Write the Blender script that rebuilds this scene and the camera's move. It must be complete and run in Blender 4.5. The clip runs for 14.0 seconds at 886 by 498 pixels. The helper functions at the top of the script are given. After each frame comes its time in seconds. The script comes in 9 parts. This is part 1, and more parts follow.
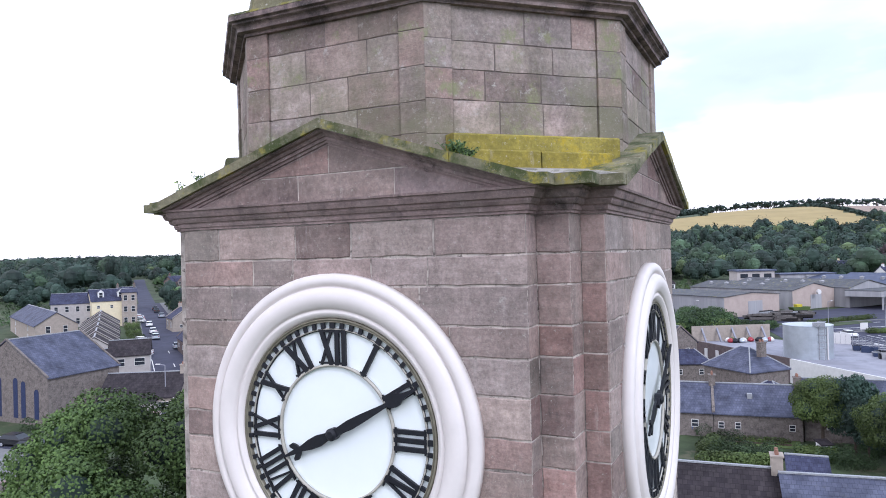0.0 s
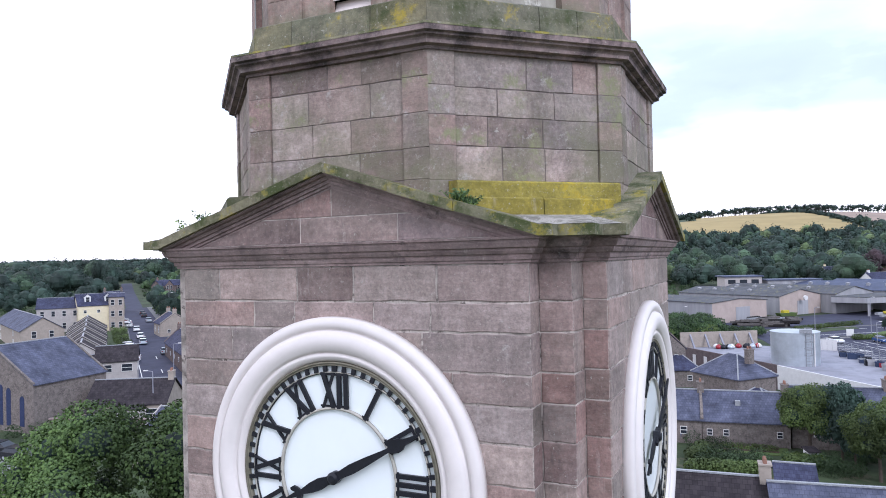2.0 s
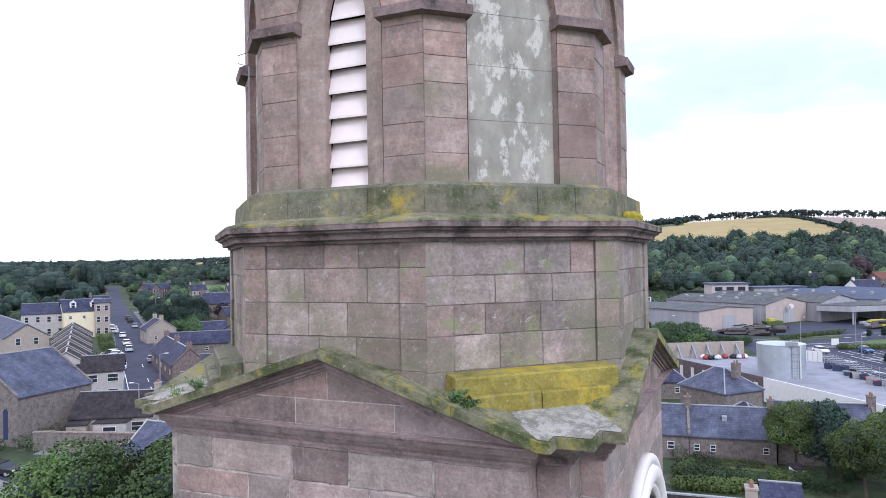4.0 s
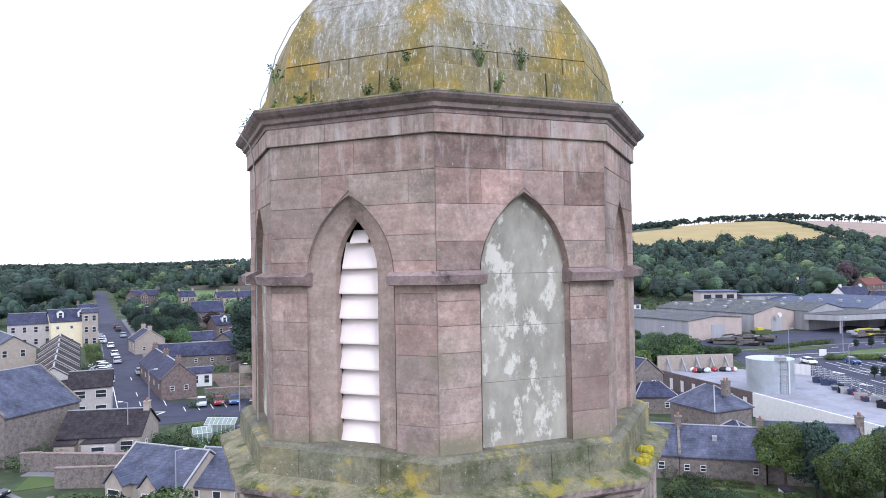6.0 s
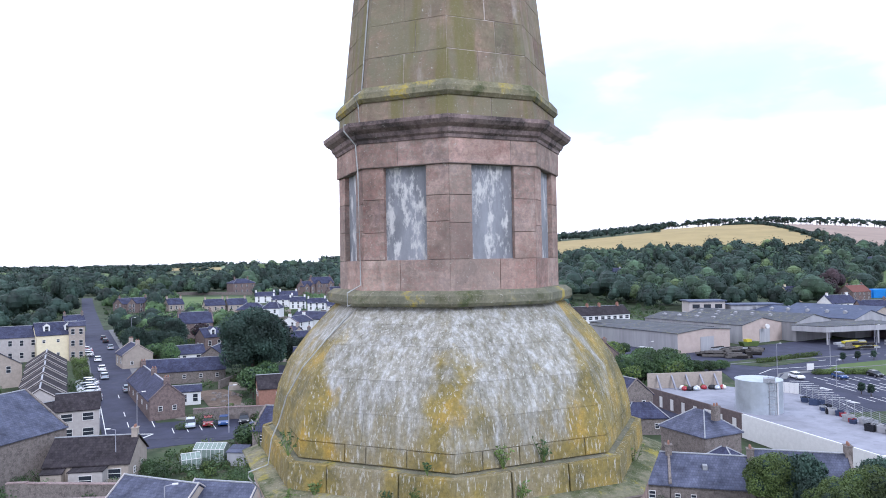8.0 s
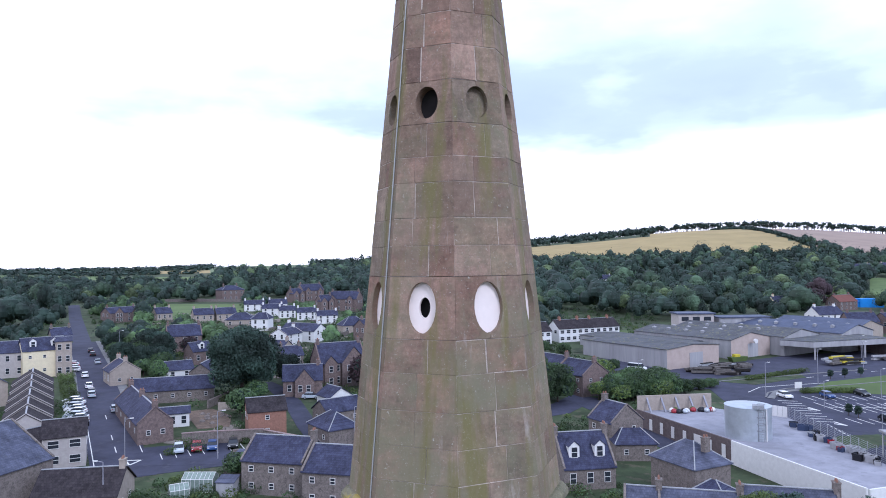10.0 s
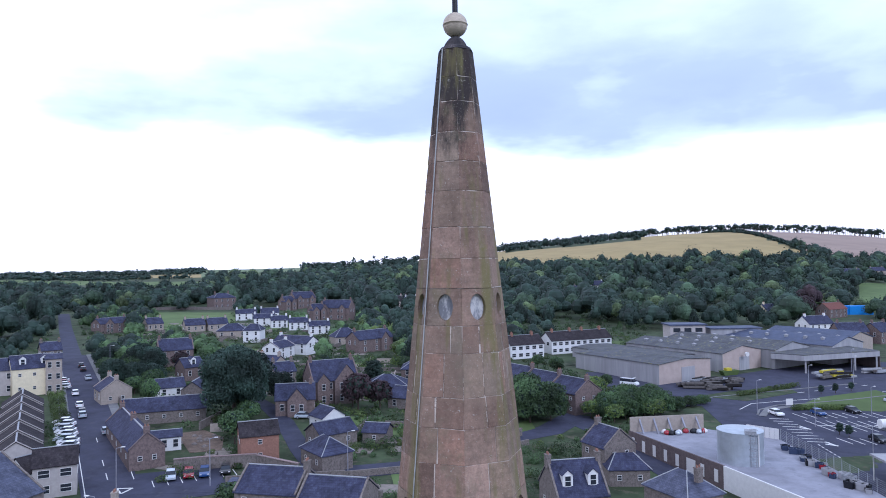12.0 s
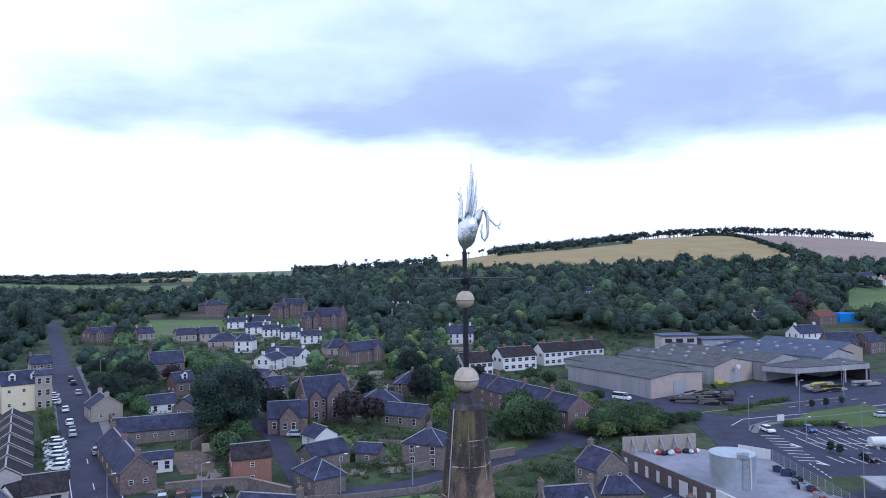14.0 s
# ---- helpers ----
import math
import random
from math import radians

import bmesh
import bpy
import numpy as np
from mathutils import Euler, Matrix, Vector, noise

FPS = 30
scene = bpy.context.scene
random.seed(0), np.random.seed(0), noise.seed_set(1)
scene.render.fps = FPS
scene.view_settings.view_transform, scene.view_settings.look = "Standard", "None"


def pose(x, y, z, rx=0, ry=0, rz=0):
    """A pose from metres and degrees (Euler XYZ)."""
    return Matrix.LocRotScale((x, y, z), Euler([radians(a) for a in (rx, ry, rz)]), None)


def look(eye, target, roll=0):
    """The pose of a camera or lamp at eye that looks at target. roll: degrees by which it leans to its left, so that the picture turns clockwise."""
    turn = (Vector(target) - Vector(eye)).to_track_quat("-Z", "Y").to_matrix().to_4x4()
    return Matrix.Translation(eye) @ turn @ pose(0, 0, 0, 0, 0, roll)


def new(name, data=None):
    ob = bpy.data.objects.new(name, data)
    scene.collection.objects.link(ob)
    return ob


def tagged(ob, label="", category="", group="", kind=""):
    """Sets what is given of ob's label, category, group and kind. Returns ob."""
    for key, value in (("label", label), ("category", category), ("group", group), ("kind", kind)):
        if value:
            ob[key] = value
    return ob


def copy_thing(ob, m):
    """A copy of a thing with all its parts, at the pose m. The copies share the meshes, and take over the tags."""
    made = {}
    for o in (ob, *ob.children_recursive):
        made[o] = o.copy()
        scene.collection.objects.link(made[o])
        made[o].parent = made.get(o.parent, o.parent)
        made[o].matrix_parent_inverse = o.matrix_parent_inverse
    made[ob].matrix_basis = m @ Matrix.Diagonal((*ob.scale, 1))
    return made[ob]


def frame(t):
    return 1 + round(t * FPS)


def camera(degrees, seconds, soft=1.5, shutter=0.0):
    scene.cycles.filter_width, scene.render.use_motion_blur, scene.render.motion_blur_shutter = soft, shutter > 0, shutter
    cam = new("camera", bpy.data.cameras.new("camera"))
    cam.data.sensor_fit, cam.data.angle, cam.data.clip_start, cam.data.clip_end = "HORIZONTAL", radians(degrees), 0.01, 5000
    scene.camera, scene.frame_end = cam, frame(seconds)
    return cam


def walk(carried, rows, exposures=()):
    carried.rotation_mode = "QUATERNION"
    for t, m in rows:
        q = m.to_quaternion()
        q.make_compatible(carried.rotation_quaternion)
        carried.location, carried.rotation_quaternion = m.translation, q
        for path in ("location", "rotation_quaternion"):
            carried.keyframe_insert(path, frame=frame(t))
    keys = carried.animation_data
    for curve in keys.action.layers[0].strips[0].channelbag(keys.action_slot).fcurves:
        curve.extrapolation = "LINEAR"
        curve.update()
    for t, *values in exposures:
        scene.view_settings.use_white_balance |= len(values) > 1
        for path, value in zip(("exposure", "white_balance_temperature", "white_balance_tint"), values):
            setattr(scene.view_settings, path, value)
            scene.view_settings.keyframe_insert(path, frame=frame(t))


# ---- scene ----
import collections

cam = camera(64.77, 14.0, soft=0.95)


def aim(x, y, z, yaw, pitch, roll):
    """A level heading (degrees to the left of +y), a tilt up and a lean."""
    a, b = radians(yaw), radians(pitch)
    ahead = Vector((-math.sin(a) * math.cos(b), math.cos(a) * math.cos(b), math.sin(b)))
    return look((x, y, z), Vector((x, y, z)) + ahead * 10, roll)


# seconds, eye, heading, tilt, lean
PATH = [
    (0.0, 3.398, -7.051, 20.744, 26.00, 0.45, -1.51),
    (0.5, 3.383, -7.063, 20.838, 25.81, 0.53, -1.42),
    (1.0, 3.354, -7.073, 20.982, 25.61, 0.63, -1.39),
    (1.5, 3.331, -7.103, 21.063, 25.38, 0.70, -1.36),
    (2.0, 3.321, -7.120, 21.076, 25.12, 0.77, -1.33),
    (2.5, 3.326, -7.127, 21.258, 24.91, 0.85, -1.27),
    (3.0, 3.319, -7.122, 21.673, 24.67, 0.93, -1.22),
    (3.2, 3.305, -7.101, 21.833, 24.57, 0.93, -1.17),
    (5.3, 3.210, -7.162, 24.016, 23.62, 0.99, -1.08),
    (5.5, 3.176, -7.146, 24.226, 23.54, 1.03, -1.11),
    (6.0, 3.125, -7.176, 24.810, 23.35, 1.06, -0.99),
    (6.5, 3.070, -7.239, 25.601, 23.12, 1.10, -0.98),
    (7.0, 2.985, -7.210, 26.501, 22.88, 1.11, -0.97),
    (7.5, 2.910, -7.124, 27.392, 22.69, 1.12, -0.97),
    (8.0, 2.881, -7.139, 28.208, 22.46, 1.13, -0.95),
    (8.2, 2.865, -7.139, 28.581, 22.40, 1.14, -0.89),
    (10.3, 2.688, -7.096, 32.923, 21.54, 1.24, -0.80),
    (10.5, 2.675, -7.105, 33.314, 21.50, 1.23, -0.85),
    (11.0, 2.655, -7.176, 34.261, 21.32, 1.26, -0.86),
    (11.5, 2.612, -7.197, 35.336, 21.13, 1.28, -0.83),
    (12.0, 2.567, -7.175, 36.525, 20.96, 1.32, -0.83),
    (12.5, 2.538, -7.202, 37.669, 20.79, 1.33, -0.85),
    (13.0, 2.502, -7.202, 38.604, 20.63, 1.35, -0.84),
    (13.5, 2.441, -7.167, 39.512, 20.46, 1.38, -0.85),
    (14.0, 2.416, -7.205, 40.385, 20.30, 1.41, -0.84),
]
walk(cam, [(t, aim(*row)) for t, *row in PATH], exposures=[(0.0, 0.41, 5600, 18), (3.0, 0.33, 5550, 18), (5.5, 0.62, 5600, 17), (7.5, 0.52, 5500, 17), (10.5, 0.13, 5200, 20), (12.5, -0.12, 5050, 20), (14.0, -0.27, 4950, 19)])

# ---- light ----
world = bpy.data.worlds.new("sky")
scene.world = world
world.use_nodes = True
wn, wl = world.node_tree.nodes, world.node_tree.links
wn.clear()
w_out = wn.new("ShaderNodeOutputWorld")
w_bg = wn.new("ShaderNodeBackground")
sky = wn.new("ShaderNodeTexSky")
sky.sky_type, sky.sun_disc = "NISHITA", False
sky.sun_elevation, sky.sun_rotation = radians(36), radians(127)
sky.air_density, sky.dust_density = 1.0, 2.0
w_co = wn.new("ShaderNodeTexCoord")
w_sep = wn.new("ShaderNodeSeparateXYZ")
wl.new(w_co.outputs["Generated"], w_sep.inputs[0])
# a white overcast with one bluish bank of cloud, low in the north-east, its edges broken up by noise


def w_math(op, a, b=None, c=None):
    q = wn.new("ShaderNodeMath")
    q.operation = op
    for i, value in enumerate((a, b, c)):
        if isinstance(value, (int, float)):
            q.inputs[i].default_value = value
        elif value is not None:
            wl.new(value, q.inputs[i])
    return q.outputs[0]


def w_step(value, lo, hi):
    q = wn.new("ShaderNodeMapRange")
    q.interpolation_type = "SMOOTHSTEP"
    q.inputs["From Min"].default_value, q.inputs["From Max"].default_value = lo, hi
    wl.new(value, q.inputs["Value"])
    return q.outputs[0]


def w_cloud(scale, detail, rough, stretch, shift):
    mp = wn.new("ShaderNodeMapping")
    mp.inputs["Rotation"].default_value = (0, 0, radians(-20.3))
    mp.inputs["Scale"].default_value, mp.inputs["Location"].default_value = stretch, shift
    wl.new(w_co.outputs["Generated"], mp.inputs[0])
    q = wn.new("ShaderNodeTexNoise")
    q.inputs["Scale"].default_value, q.inputs["Detail"].default_value, q.inputs["Roughness"].default_value = scale, detail, rough
    wl.new(mp.outputs[0], q.inputs["Vector"])
    return q.outputs["Fac"]


w_side = w_math("ADD", w_math("MULTIPLY", w_sep.outputs["X"], 0.938), w_math("MULTIPLY", w_sep.outputs["Y"], 0.347))
w_big = w_cloud(3.0, 5, 0.55, (1, 1, 3.6), (0.3, 0.1, 0.2))
w_fine = w_cloud(4.5, 5, 0.5, (1, 1, 2.6), (2.1, 0.4, 1.2))
w_z = w_math("MULTIPLY_ADD", w_math("SUBTRACT", w_big, 0.5), 0.09, w_math("MULTIPLY_ADD", w_side, 0.03, w_sep.outputs["Z"]))
w_bank = w_math("MULTIPLY", w_step(w_z, 0.150, 0.190), w_math("SUBTRACT", 1.0, w_math("MULTIPLY", w_step(w_z, 0.19, 0.32), 0.62)))
w_here = w_step(w_math("MULTIPLY_ADD", w_math("SUBTRACT", w_big, 0.5), 0.9, w_side), -0.62, 0.20)
w_thick = w_math("MULTIPLY", w_math("MULTIPLY", w_bank, w_here), w_math("MULTIPLY_ADD", w_step(w_fine, 0.32, 0.66), 0.55, 0.45))
w_ramp = wn.new("ShaderNodeValToRGB")
stops = ((0.0, (1.55, 1.48, 1.43)), (0.20, (1.08, 1.16, 1.22)), (0.5, (0.72, 0.80, 0.89)), (0.9, (0.635, 0.71, 0.80)))
while len(w_ramp.color_ramp.elements) < len(stops):
    w_ramp.color_ramp.elements.new(0.5)
for e, (at_, c) in zip(w_ramp.color_ramp.elements, stops):
    e.position, e.color = at_, (*c, 1)
wl.new(w_thick, w_ramp.inputs[0])
w_scale = wn.new("ShaderNodeMix"); w_scale.data_type = "RGBA"; w_scale.blend_type = "MULTIPLY"; w_scale.inputs["Factor"].default_value = 1.0
wl.new(sky.outputs[0], w_scale.inputs["A"]); w_scale.inputs["B"].default_value = (0.1, 0.1, 0.1, 1)
w_mix = wn.new("ShaderNodeMix"); w_mix.data_type = "RGBA"; w_mix.inputs["Factor"].default_value = 0.93
wl.new(w_scale.outputs["Result"], w_mix.inputs["A"]); wl.new(w_ramp.outputs[0], w_mix.inputs["B"])
wl.new(w_mix.outputs["Result"], w_bg.inputs["Color"])
w_bg.inputs["Strength"].default_value = 1.0
wl.new(w_bg.outputs[0], w_out.inputs[0])

sun = new("sun", bpy.data.lights.new("sun", "SUN"))
sun.data.energy, sun.data.angle, sun.data.color = 1.35, radians(18), (1.0, 0.95, 0.88)
sun.matrix_world = look((62, -46, 56), (0, 0, 0))


# ---- materials ----
def nodes_of(name, rough=0.85, metal=0.0):
    m = bpy.data.materials.new(name)
    m.use_nodes = True
    n, l = m.node_tree.nodes, m.node_tree.links
    b = n["Principled BSDF"]
    b.inputs["Roughness"].default_value, b.inputs["Metallic"].default_value = rough, metal
    b.inputs["Specular IOR Level"].default_value = 0.3
    return m, n, l, b


def noise_node(n, l, scale, detail=4.0, rough=0.6, co=None, stretch=None):
    t = n.new("ShaderNodeTexNoise")
    t.inputs["Scale"].default_value, t.inputs["Detail"].default_value, t.inputs["Roughness"].default_value = scale, detail, rough
    if co is None:
        g = n.new("ShaderNodeNewGeometry")
        co = g.outputs["Position"]
    if stretch:
        mp = n.new("ShaderNodeMapping")
        mp.inputs["Scale"].default_value = stretch
        l.new(co, mp.inputs[0])
        co = mp.outputs[0]
    l.new(co, t.inputs["Vector"])
    return t.outputs["Fac"]


def ramp_node(n, l, fac, *stops):
    r = n.new("ShaderNodeValToRGB")
    while len(r.color_ramp.elements) < len(stops):
        r.color_ramp.elements.new(0.5)
    for e, (p, c) in zip(r.color_ramp.elements, stops):
        e.position = p
        e.color = (*c, 1) if isinstance(c, tuple) else (c, c, c, 1)
    l.new(fac, r.inputs[0])
    return r.outputs[0]


def mix_node(n, l, fac, a, b, how="MIX"):
    x = n.new("ShaderNodeMix")
    x.data_type, x.blend_type = "RGBA", how
    for value, socket in ((fac, x.inputs["Factor"]), (a, x.inputs["A"]), (b, x.inputs["B"])):
        if isinstance(value, (int, float)):
            socket.default_value = value
        elif isinstance(value, tuple):
            socket.default_value = (*value, 1)
        else:
            l.new(value, socket)
    return x.outputs["Result"]


def bump_node(n, l, b, height, strength=0.4, distance=0.02):
    k = n.new("ShaderNodeBump")
    k.inputs["Strength"].default_value, k.inputs["Distance"].default_value = strength, distance
    l.new(height, k.inputs["Height"])
    l.new(k.outputs[0], b.inputs["Normal"])


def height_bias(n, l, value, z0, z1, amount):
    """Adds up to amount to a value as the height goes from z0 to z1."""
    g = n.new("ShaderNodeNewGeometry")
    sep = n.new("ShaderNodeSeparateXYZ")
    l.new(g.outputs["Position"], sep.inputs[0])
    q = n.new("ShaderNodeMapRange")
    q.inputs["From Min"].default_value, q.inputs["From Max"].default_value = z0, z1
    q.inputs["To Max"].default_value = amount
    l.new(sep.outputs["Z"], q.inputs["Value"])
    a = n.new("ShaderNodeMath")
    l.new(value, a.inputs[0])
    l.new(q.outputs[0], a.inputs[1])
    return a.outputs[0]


def stone_material(name, colours, stain=(0.10, 0.085, 0.075), stain_at=0.60, lichen=None, lichen_at=0.62, streak=True, grey=(0.25, 0.22, 0.205), rough=0.92, own=0.6, wet_at=0.62, algae=None, drips=None, soot=None, gain=1.0, crust=None, runs=None):
    """Weathered sandstone: a tone for each block over tones of the whole wall, bedding, drawn-down stains and patches of lichen."""
    m, n, l, b = nodes_of(name, rough)
    info = n.new("ShaderNodeObjectInfo")
    step = 1.0 / max(1, len(colours) - 1)
    ramp = [(i * step, c) for i, c in enumerate(colours)]
    base = ramp_node(n, l, info.outputs["Random"], *ramp)
    area = ramp_node(n, l, noise_node(n, l, 1.7, 6, 0.7), *[(0.3 + 0.4 * p, c) for p, c in ramp])
    base = mix_node(n, l, own, area, base)
    dice = n.new("ShaderNodeTexWhiteNoise")      # some blocks darker, some paler
    dice.noise_dimensions = "1D"
    l.new(info.outputs["Random"], dice.inputs["W"])
    base = mix_node(n, l, own, base, ramp_node(n, l, dice.outputs["Value"], (0.0, 0.80), (0.5, 1.0), (1.0, 1.16)), "MULTIPLY")
    grain = noise_node(n, l, 34, 7, 0.68)
    base = mix_node(n, l, 0.9, base, ramp_node(n, l, grain, (0.3, 1 - 0.16 * gain), (0.7, 1 + 0.15 * gain)), "MULTIPLY")
    beds = noise_node(n, l, 6, 6, 0.7, stretch=(0.35, 0.35, 2.2))
    base = mix_node(n, l, 0.7, base, ramp_node(n, l, beds, (0.32, 0.78), (0.68, 1.2)), "MULTIPLY")
    mottle = noise_node(n, l, 11, 8, 0.74)
    base = mix_node(n, l, 0.8, base, ramp_node(n, l, mottle, (0.32, 0.74), (0.68, 1.24)), "MULTIPLY")
    broad = noise_node(n, l, 2.3, 7, 0.7, stretch=(1, 1, 0.6) if streak else None)
    base = mix_node(n, l, 1.0, base, ramp_node(n, l, broad, (0.30, 0.62), (0.5, 1.0), (0.70, 1.36)), "MULTIPLY")
    tone = noise_node(n, l, 0.9, 5, 0.65)
    base = mix_node(n, l, ramp_node(n, l, tone, (0.46, 0.0), (0.68, 0.5)), base, grey)
    wet = noise_node(n, l, 7.0, 7, 0.72, stretch=(1, 1, 0.16))
    if drips:
        wet = height_bias(n, l, wet, drips[0], drips[1], 0.15)
    base = mix_node(n, l, ramp_node(n, l, wet, (wet_at, 0.0), (wet_at + 0.14, 0.6)), base, (0.46, 0.42, 0.39))
    dirt = noise_node(n, l, 3.1, 8, 0.7, stretch=(1, 1, 0.3) if streak else None)
    if soot:
        dirt = height_bias(n, l, dirt, soot[0], soot[1], 0.36)
    base = mix_node(n, l, ramp_node(n, l, dirt, (stain_at, 0.0), (stain_at + 0.14, 0.9)), base, stain)
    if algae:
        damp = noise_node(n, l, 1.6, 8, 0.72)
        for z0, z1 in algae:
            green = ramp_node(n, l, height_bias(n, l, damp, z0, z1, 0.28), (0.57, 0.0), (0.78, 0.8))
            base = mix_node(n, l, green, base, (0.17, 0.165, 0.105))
    if lichen:
        spots = ramp_node(n, l, noise_node(n, l, 2.3, 9, 0.75), (lichen_at, 0.0), (lichen_at + 0.08, 0.9))
        base = mix_node(n, l, spots, base, lichen)
        pale = ramp_node(n, l, noise_node(n, l, 21, 5, 0.75), (0.64, 0.0), (0.69, 0.8))
        base = mix_node(n, l, pale, base, (0.44, 0.43, 0.38))
    if crust:                               # lime crust, splashed over faces and joints alike
        flakes = ramp_node(n, l, noise_node(n, l, 6.5, 10, 0.82), (crust, 0.0), (crust + 0.05, 0.7))
        base = mix_node(n, l, flakes, base, (0.41, 0.385, 0.35))
    if runs:                                # olive growth drawn down the face in runs
        wash = ramp_node(n, l, noise_node(n, l, 3.4, 6, 0.62, stretch=(1, 1, 0.09)), (0.50, 0.0), (0.60, 0.8))
        base = mix_node(n, l, wash, base, runs)
    if gain > 1.0:                          # pale specks and dark pits of rough, weathered stone
        base = mix_node(n, l, ramp_node(n, l, noise_node(n, l, 48, 5, 0.8), (0.60, 0.0), (0.66, 0.55)), base, (0.42, 0.38, 0.35))
        base = mix_node(n, l, ramp_node(n, l, noise_node(n, l, 27, 8, 0.8, stretch=(0.6, 0.6, 1.6)), (0.60, 0.0), (0.68, 0.6)), base, (0.09, 0.07, 0.065))
    l.new(base, b.inputs["Base Color"])
    pits = noise_node(n, l, 60, 6, 0.78)
    both = mix_node(n, l, 0.4, grain, pits)
    both = mix_node(n, l, 0.3, both, beds)
    bump_node(n, l, b, both, min(1.0, 0.32 * gain), 0.012 * gain)
    return m


def plain_material(name, colour, rough=0.6, metal=0.0, vary=0.15, scale=6.0, bump=0.1, stretch=None, second=None, at=0.55, soft=0.12):
    m, n, l, b = nodes_of(name, rough, metal)
    fac = noise_node(n, l, scale, 6, 0.65, stretch=stretch)
    base = mix_node(n, l, 1.0, colour, ramp_node(n, l, fac, (0.3, 1 - vary), (0.7, 1 + vary)), "MULTIPLY")
    if second:
        base = mix_node(n, l, ramp_node(n, l, noise_node(n, l, scale * 2.7, 7, 0.7, stretch=stretch), (at, 0.0), (at + soft, 1.0)), base, second)
    l.new(base, b.inputs["Base Color"])
    if bump:
        bump_node(n, l, b, noise_node(n, l, scale * 5, 4, 0.7, stretch=stretch), bump, 0.02)
    return m


PINKS = [(0.215, 0.178, 0.168), (0.30, 0.215, 0.20), (0.235, 0.20, 0.18), (0.34, 0.215, 0.19), (0.20, 0.172, 0.15), (0.285, 0.17, 0.152), (0.25, 0.215, 0.19), (0.40, 0.29, 0.26), (0.235, 0.19, 0.188), (0.31, 0.245, 0.215), (0.19, 0.135, 0.125), (0.17, 0.10, 0.092)]
GREYS = [tuple(k * (0.72 * q + 0.28 * (0.35 * c[0] + 0.5 * c[1] + 0.15 * c[2])) for q, k in zip(c, (1.10, 1.08, 1.04))) for c in PINKS]
M_STONE = stone_material("sandstone", GREYS, stain_at=0.64, lichen=(0.23, 0.235, 0.13), lichen_at=0.70, own=0.86, gain=1.7, grey=(0.235, 0.205, 0.18), crust=0.60)
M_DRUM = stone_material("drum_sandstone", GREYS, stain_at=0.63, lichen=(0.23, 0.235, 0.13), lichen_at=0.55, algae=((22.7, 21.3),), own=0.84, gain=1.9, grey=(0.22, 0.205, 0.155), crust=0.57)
M_PIER = stone_material("red_sandstone", [tuple(0.95 * q for q in c) for c in PINKS], stain_at=0.62, lichen=(0.23, 0.235, 0.13), lichen_at=0.72, own=0.8, gain=1.6, grey=(0.245, 0.185, 0.17), crust=0.62)
M_LANTERN = stone_material("lantern_sandstone", [(1.02 * c[0], 0.98 * c[1], 0.92 * c[2]) for c in PINKS], stain_at=0.62, lichen=(0.23, 0.235, 0.13), lichen_at=0.74, own=0.45, gain=1.05, grey=(0.26, 0.205, 0.175))
M_BELFRY = stone_material("belfry_sandstone", [(1.06 * c[0], 1.04 * c[1], 0.99 * c[2]) for c in PINKS], stain_at=0.62, lichen=(0.23, 0.235, 0.13), lichen_at=0.72, algae=((23.55, 23.15),), drips=(25.35, 25.9), own=0.60, gain=1.1, grey=(0.27, 0.215, 0.19))
M_MOULD = stone_material("moulded_sandstone", [(0.21, 0.155, 0.148), (0.25, 0.185, 0.175)], stain=(0.05, 0.041, 0.041), gain=1.5, streak=False, stain_at=0.55, lichen=(0.20, 0.20, 0.11), lichen_at=0.66)
M_MOULDD = stone_material("sooty_moulded_sandstone", [(0.21, 0.155, 0.148), (0.25, 0.185, 0.175)], stain=(0.05, 0.041, 0.041), gain=1.5, streak=False, stain_at=0.46, lichen=(0.20, 0.20, 0.11), lichen_at=0.66)
M_JOINT = plain_material("stone_dust_mortar", (0.17, 0.142, 0.13), 0.95, vary=0.4, scale=5, bump=0.4)
M_JOINTB = plain_material("pink_stone_dust_mortar", (0.225, 0.178, 0.16), 0.95, vary=0.4, scale=5, bump=0.4)
M_MORTAR = plain_material("lime_mortar", (0.42, 0.37, 0.335), 0.95, vary=0.5, scale=5, bump=0.4, second=(0.12, 0.10, 0.09), at=0.53)
M_LEDGE = stone_material("lichened_ledge_stone", [(0.155, 0.148, 0.105), (0.125, 0.128, 0.085), (0.19, 0.168, 0.10), (0.14, 0.135, 0.11)], stain=(0.055, 0.068, 0.025), stain_at=0.53, gain=1.6, lichen=(0.34, 0.265, 0.035), lichen_at=0.56, streak=False, grey=(0.155, 0.148, 0.115), crust=0.63)


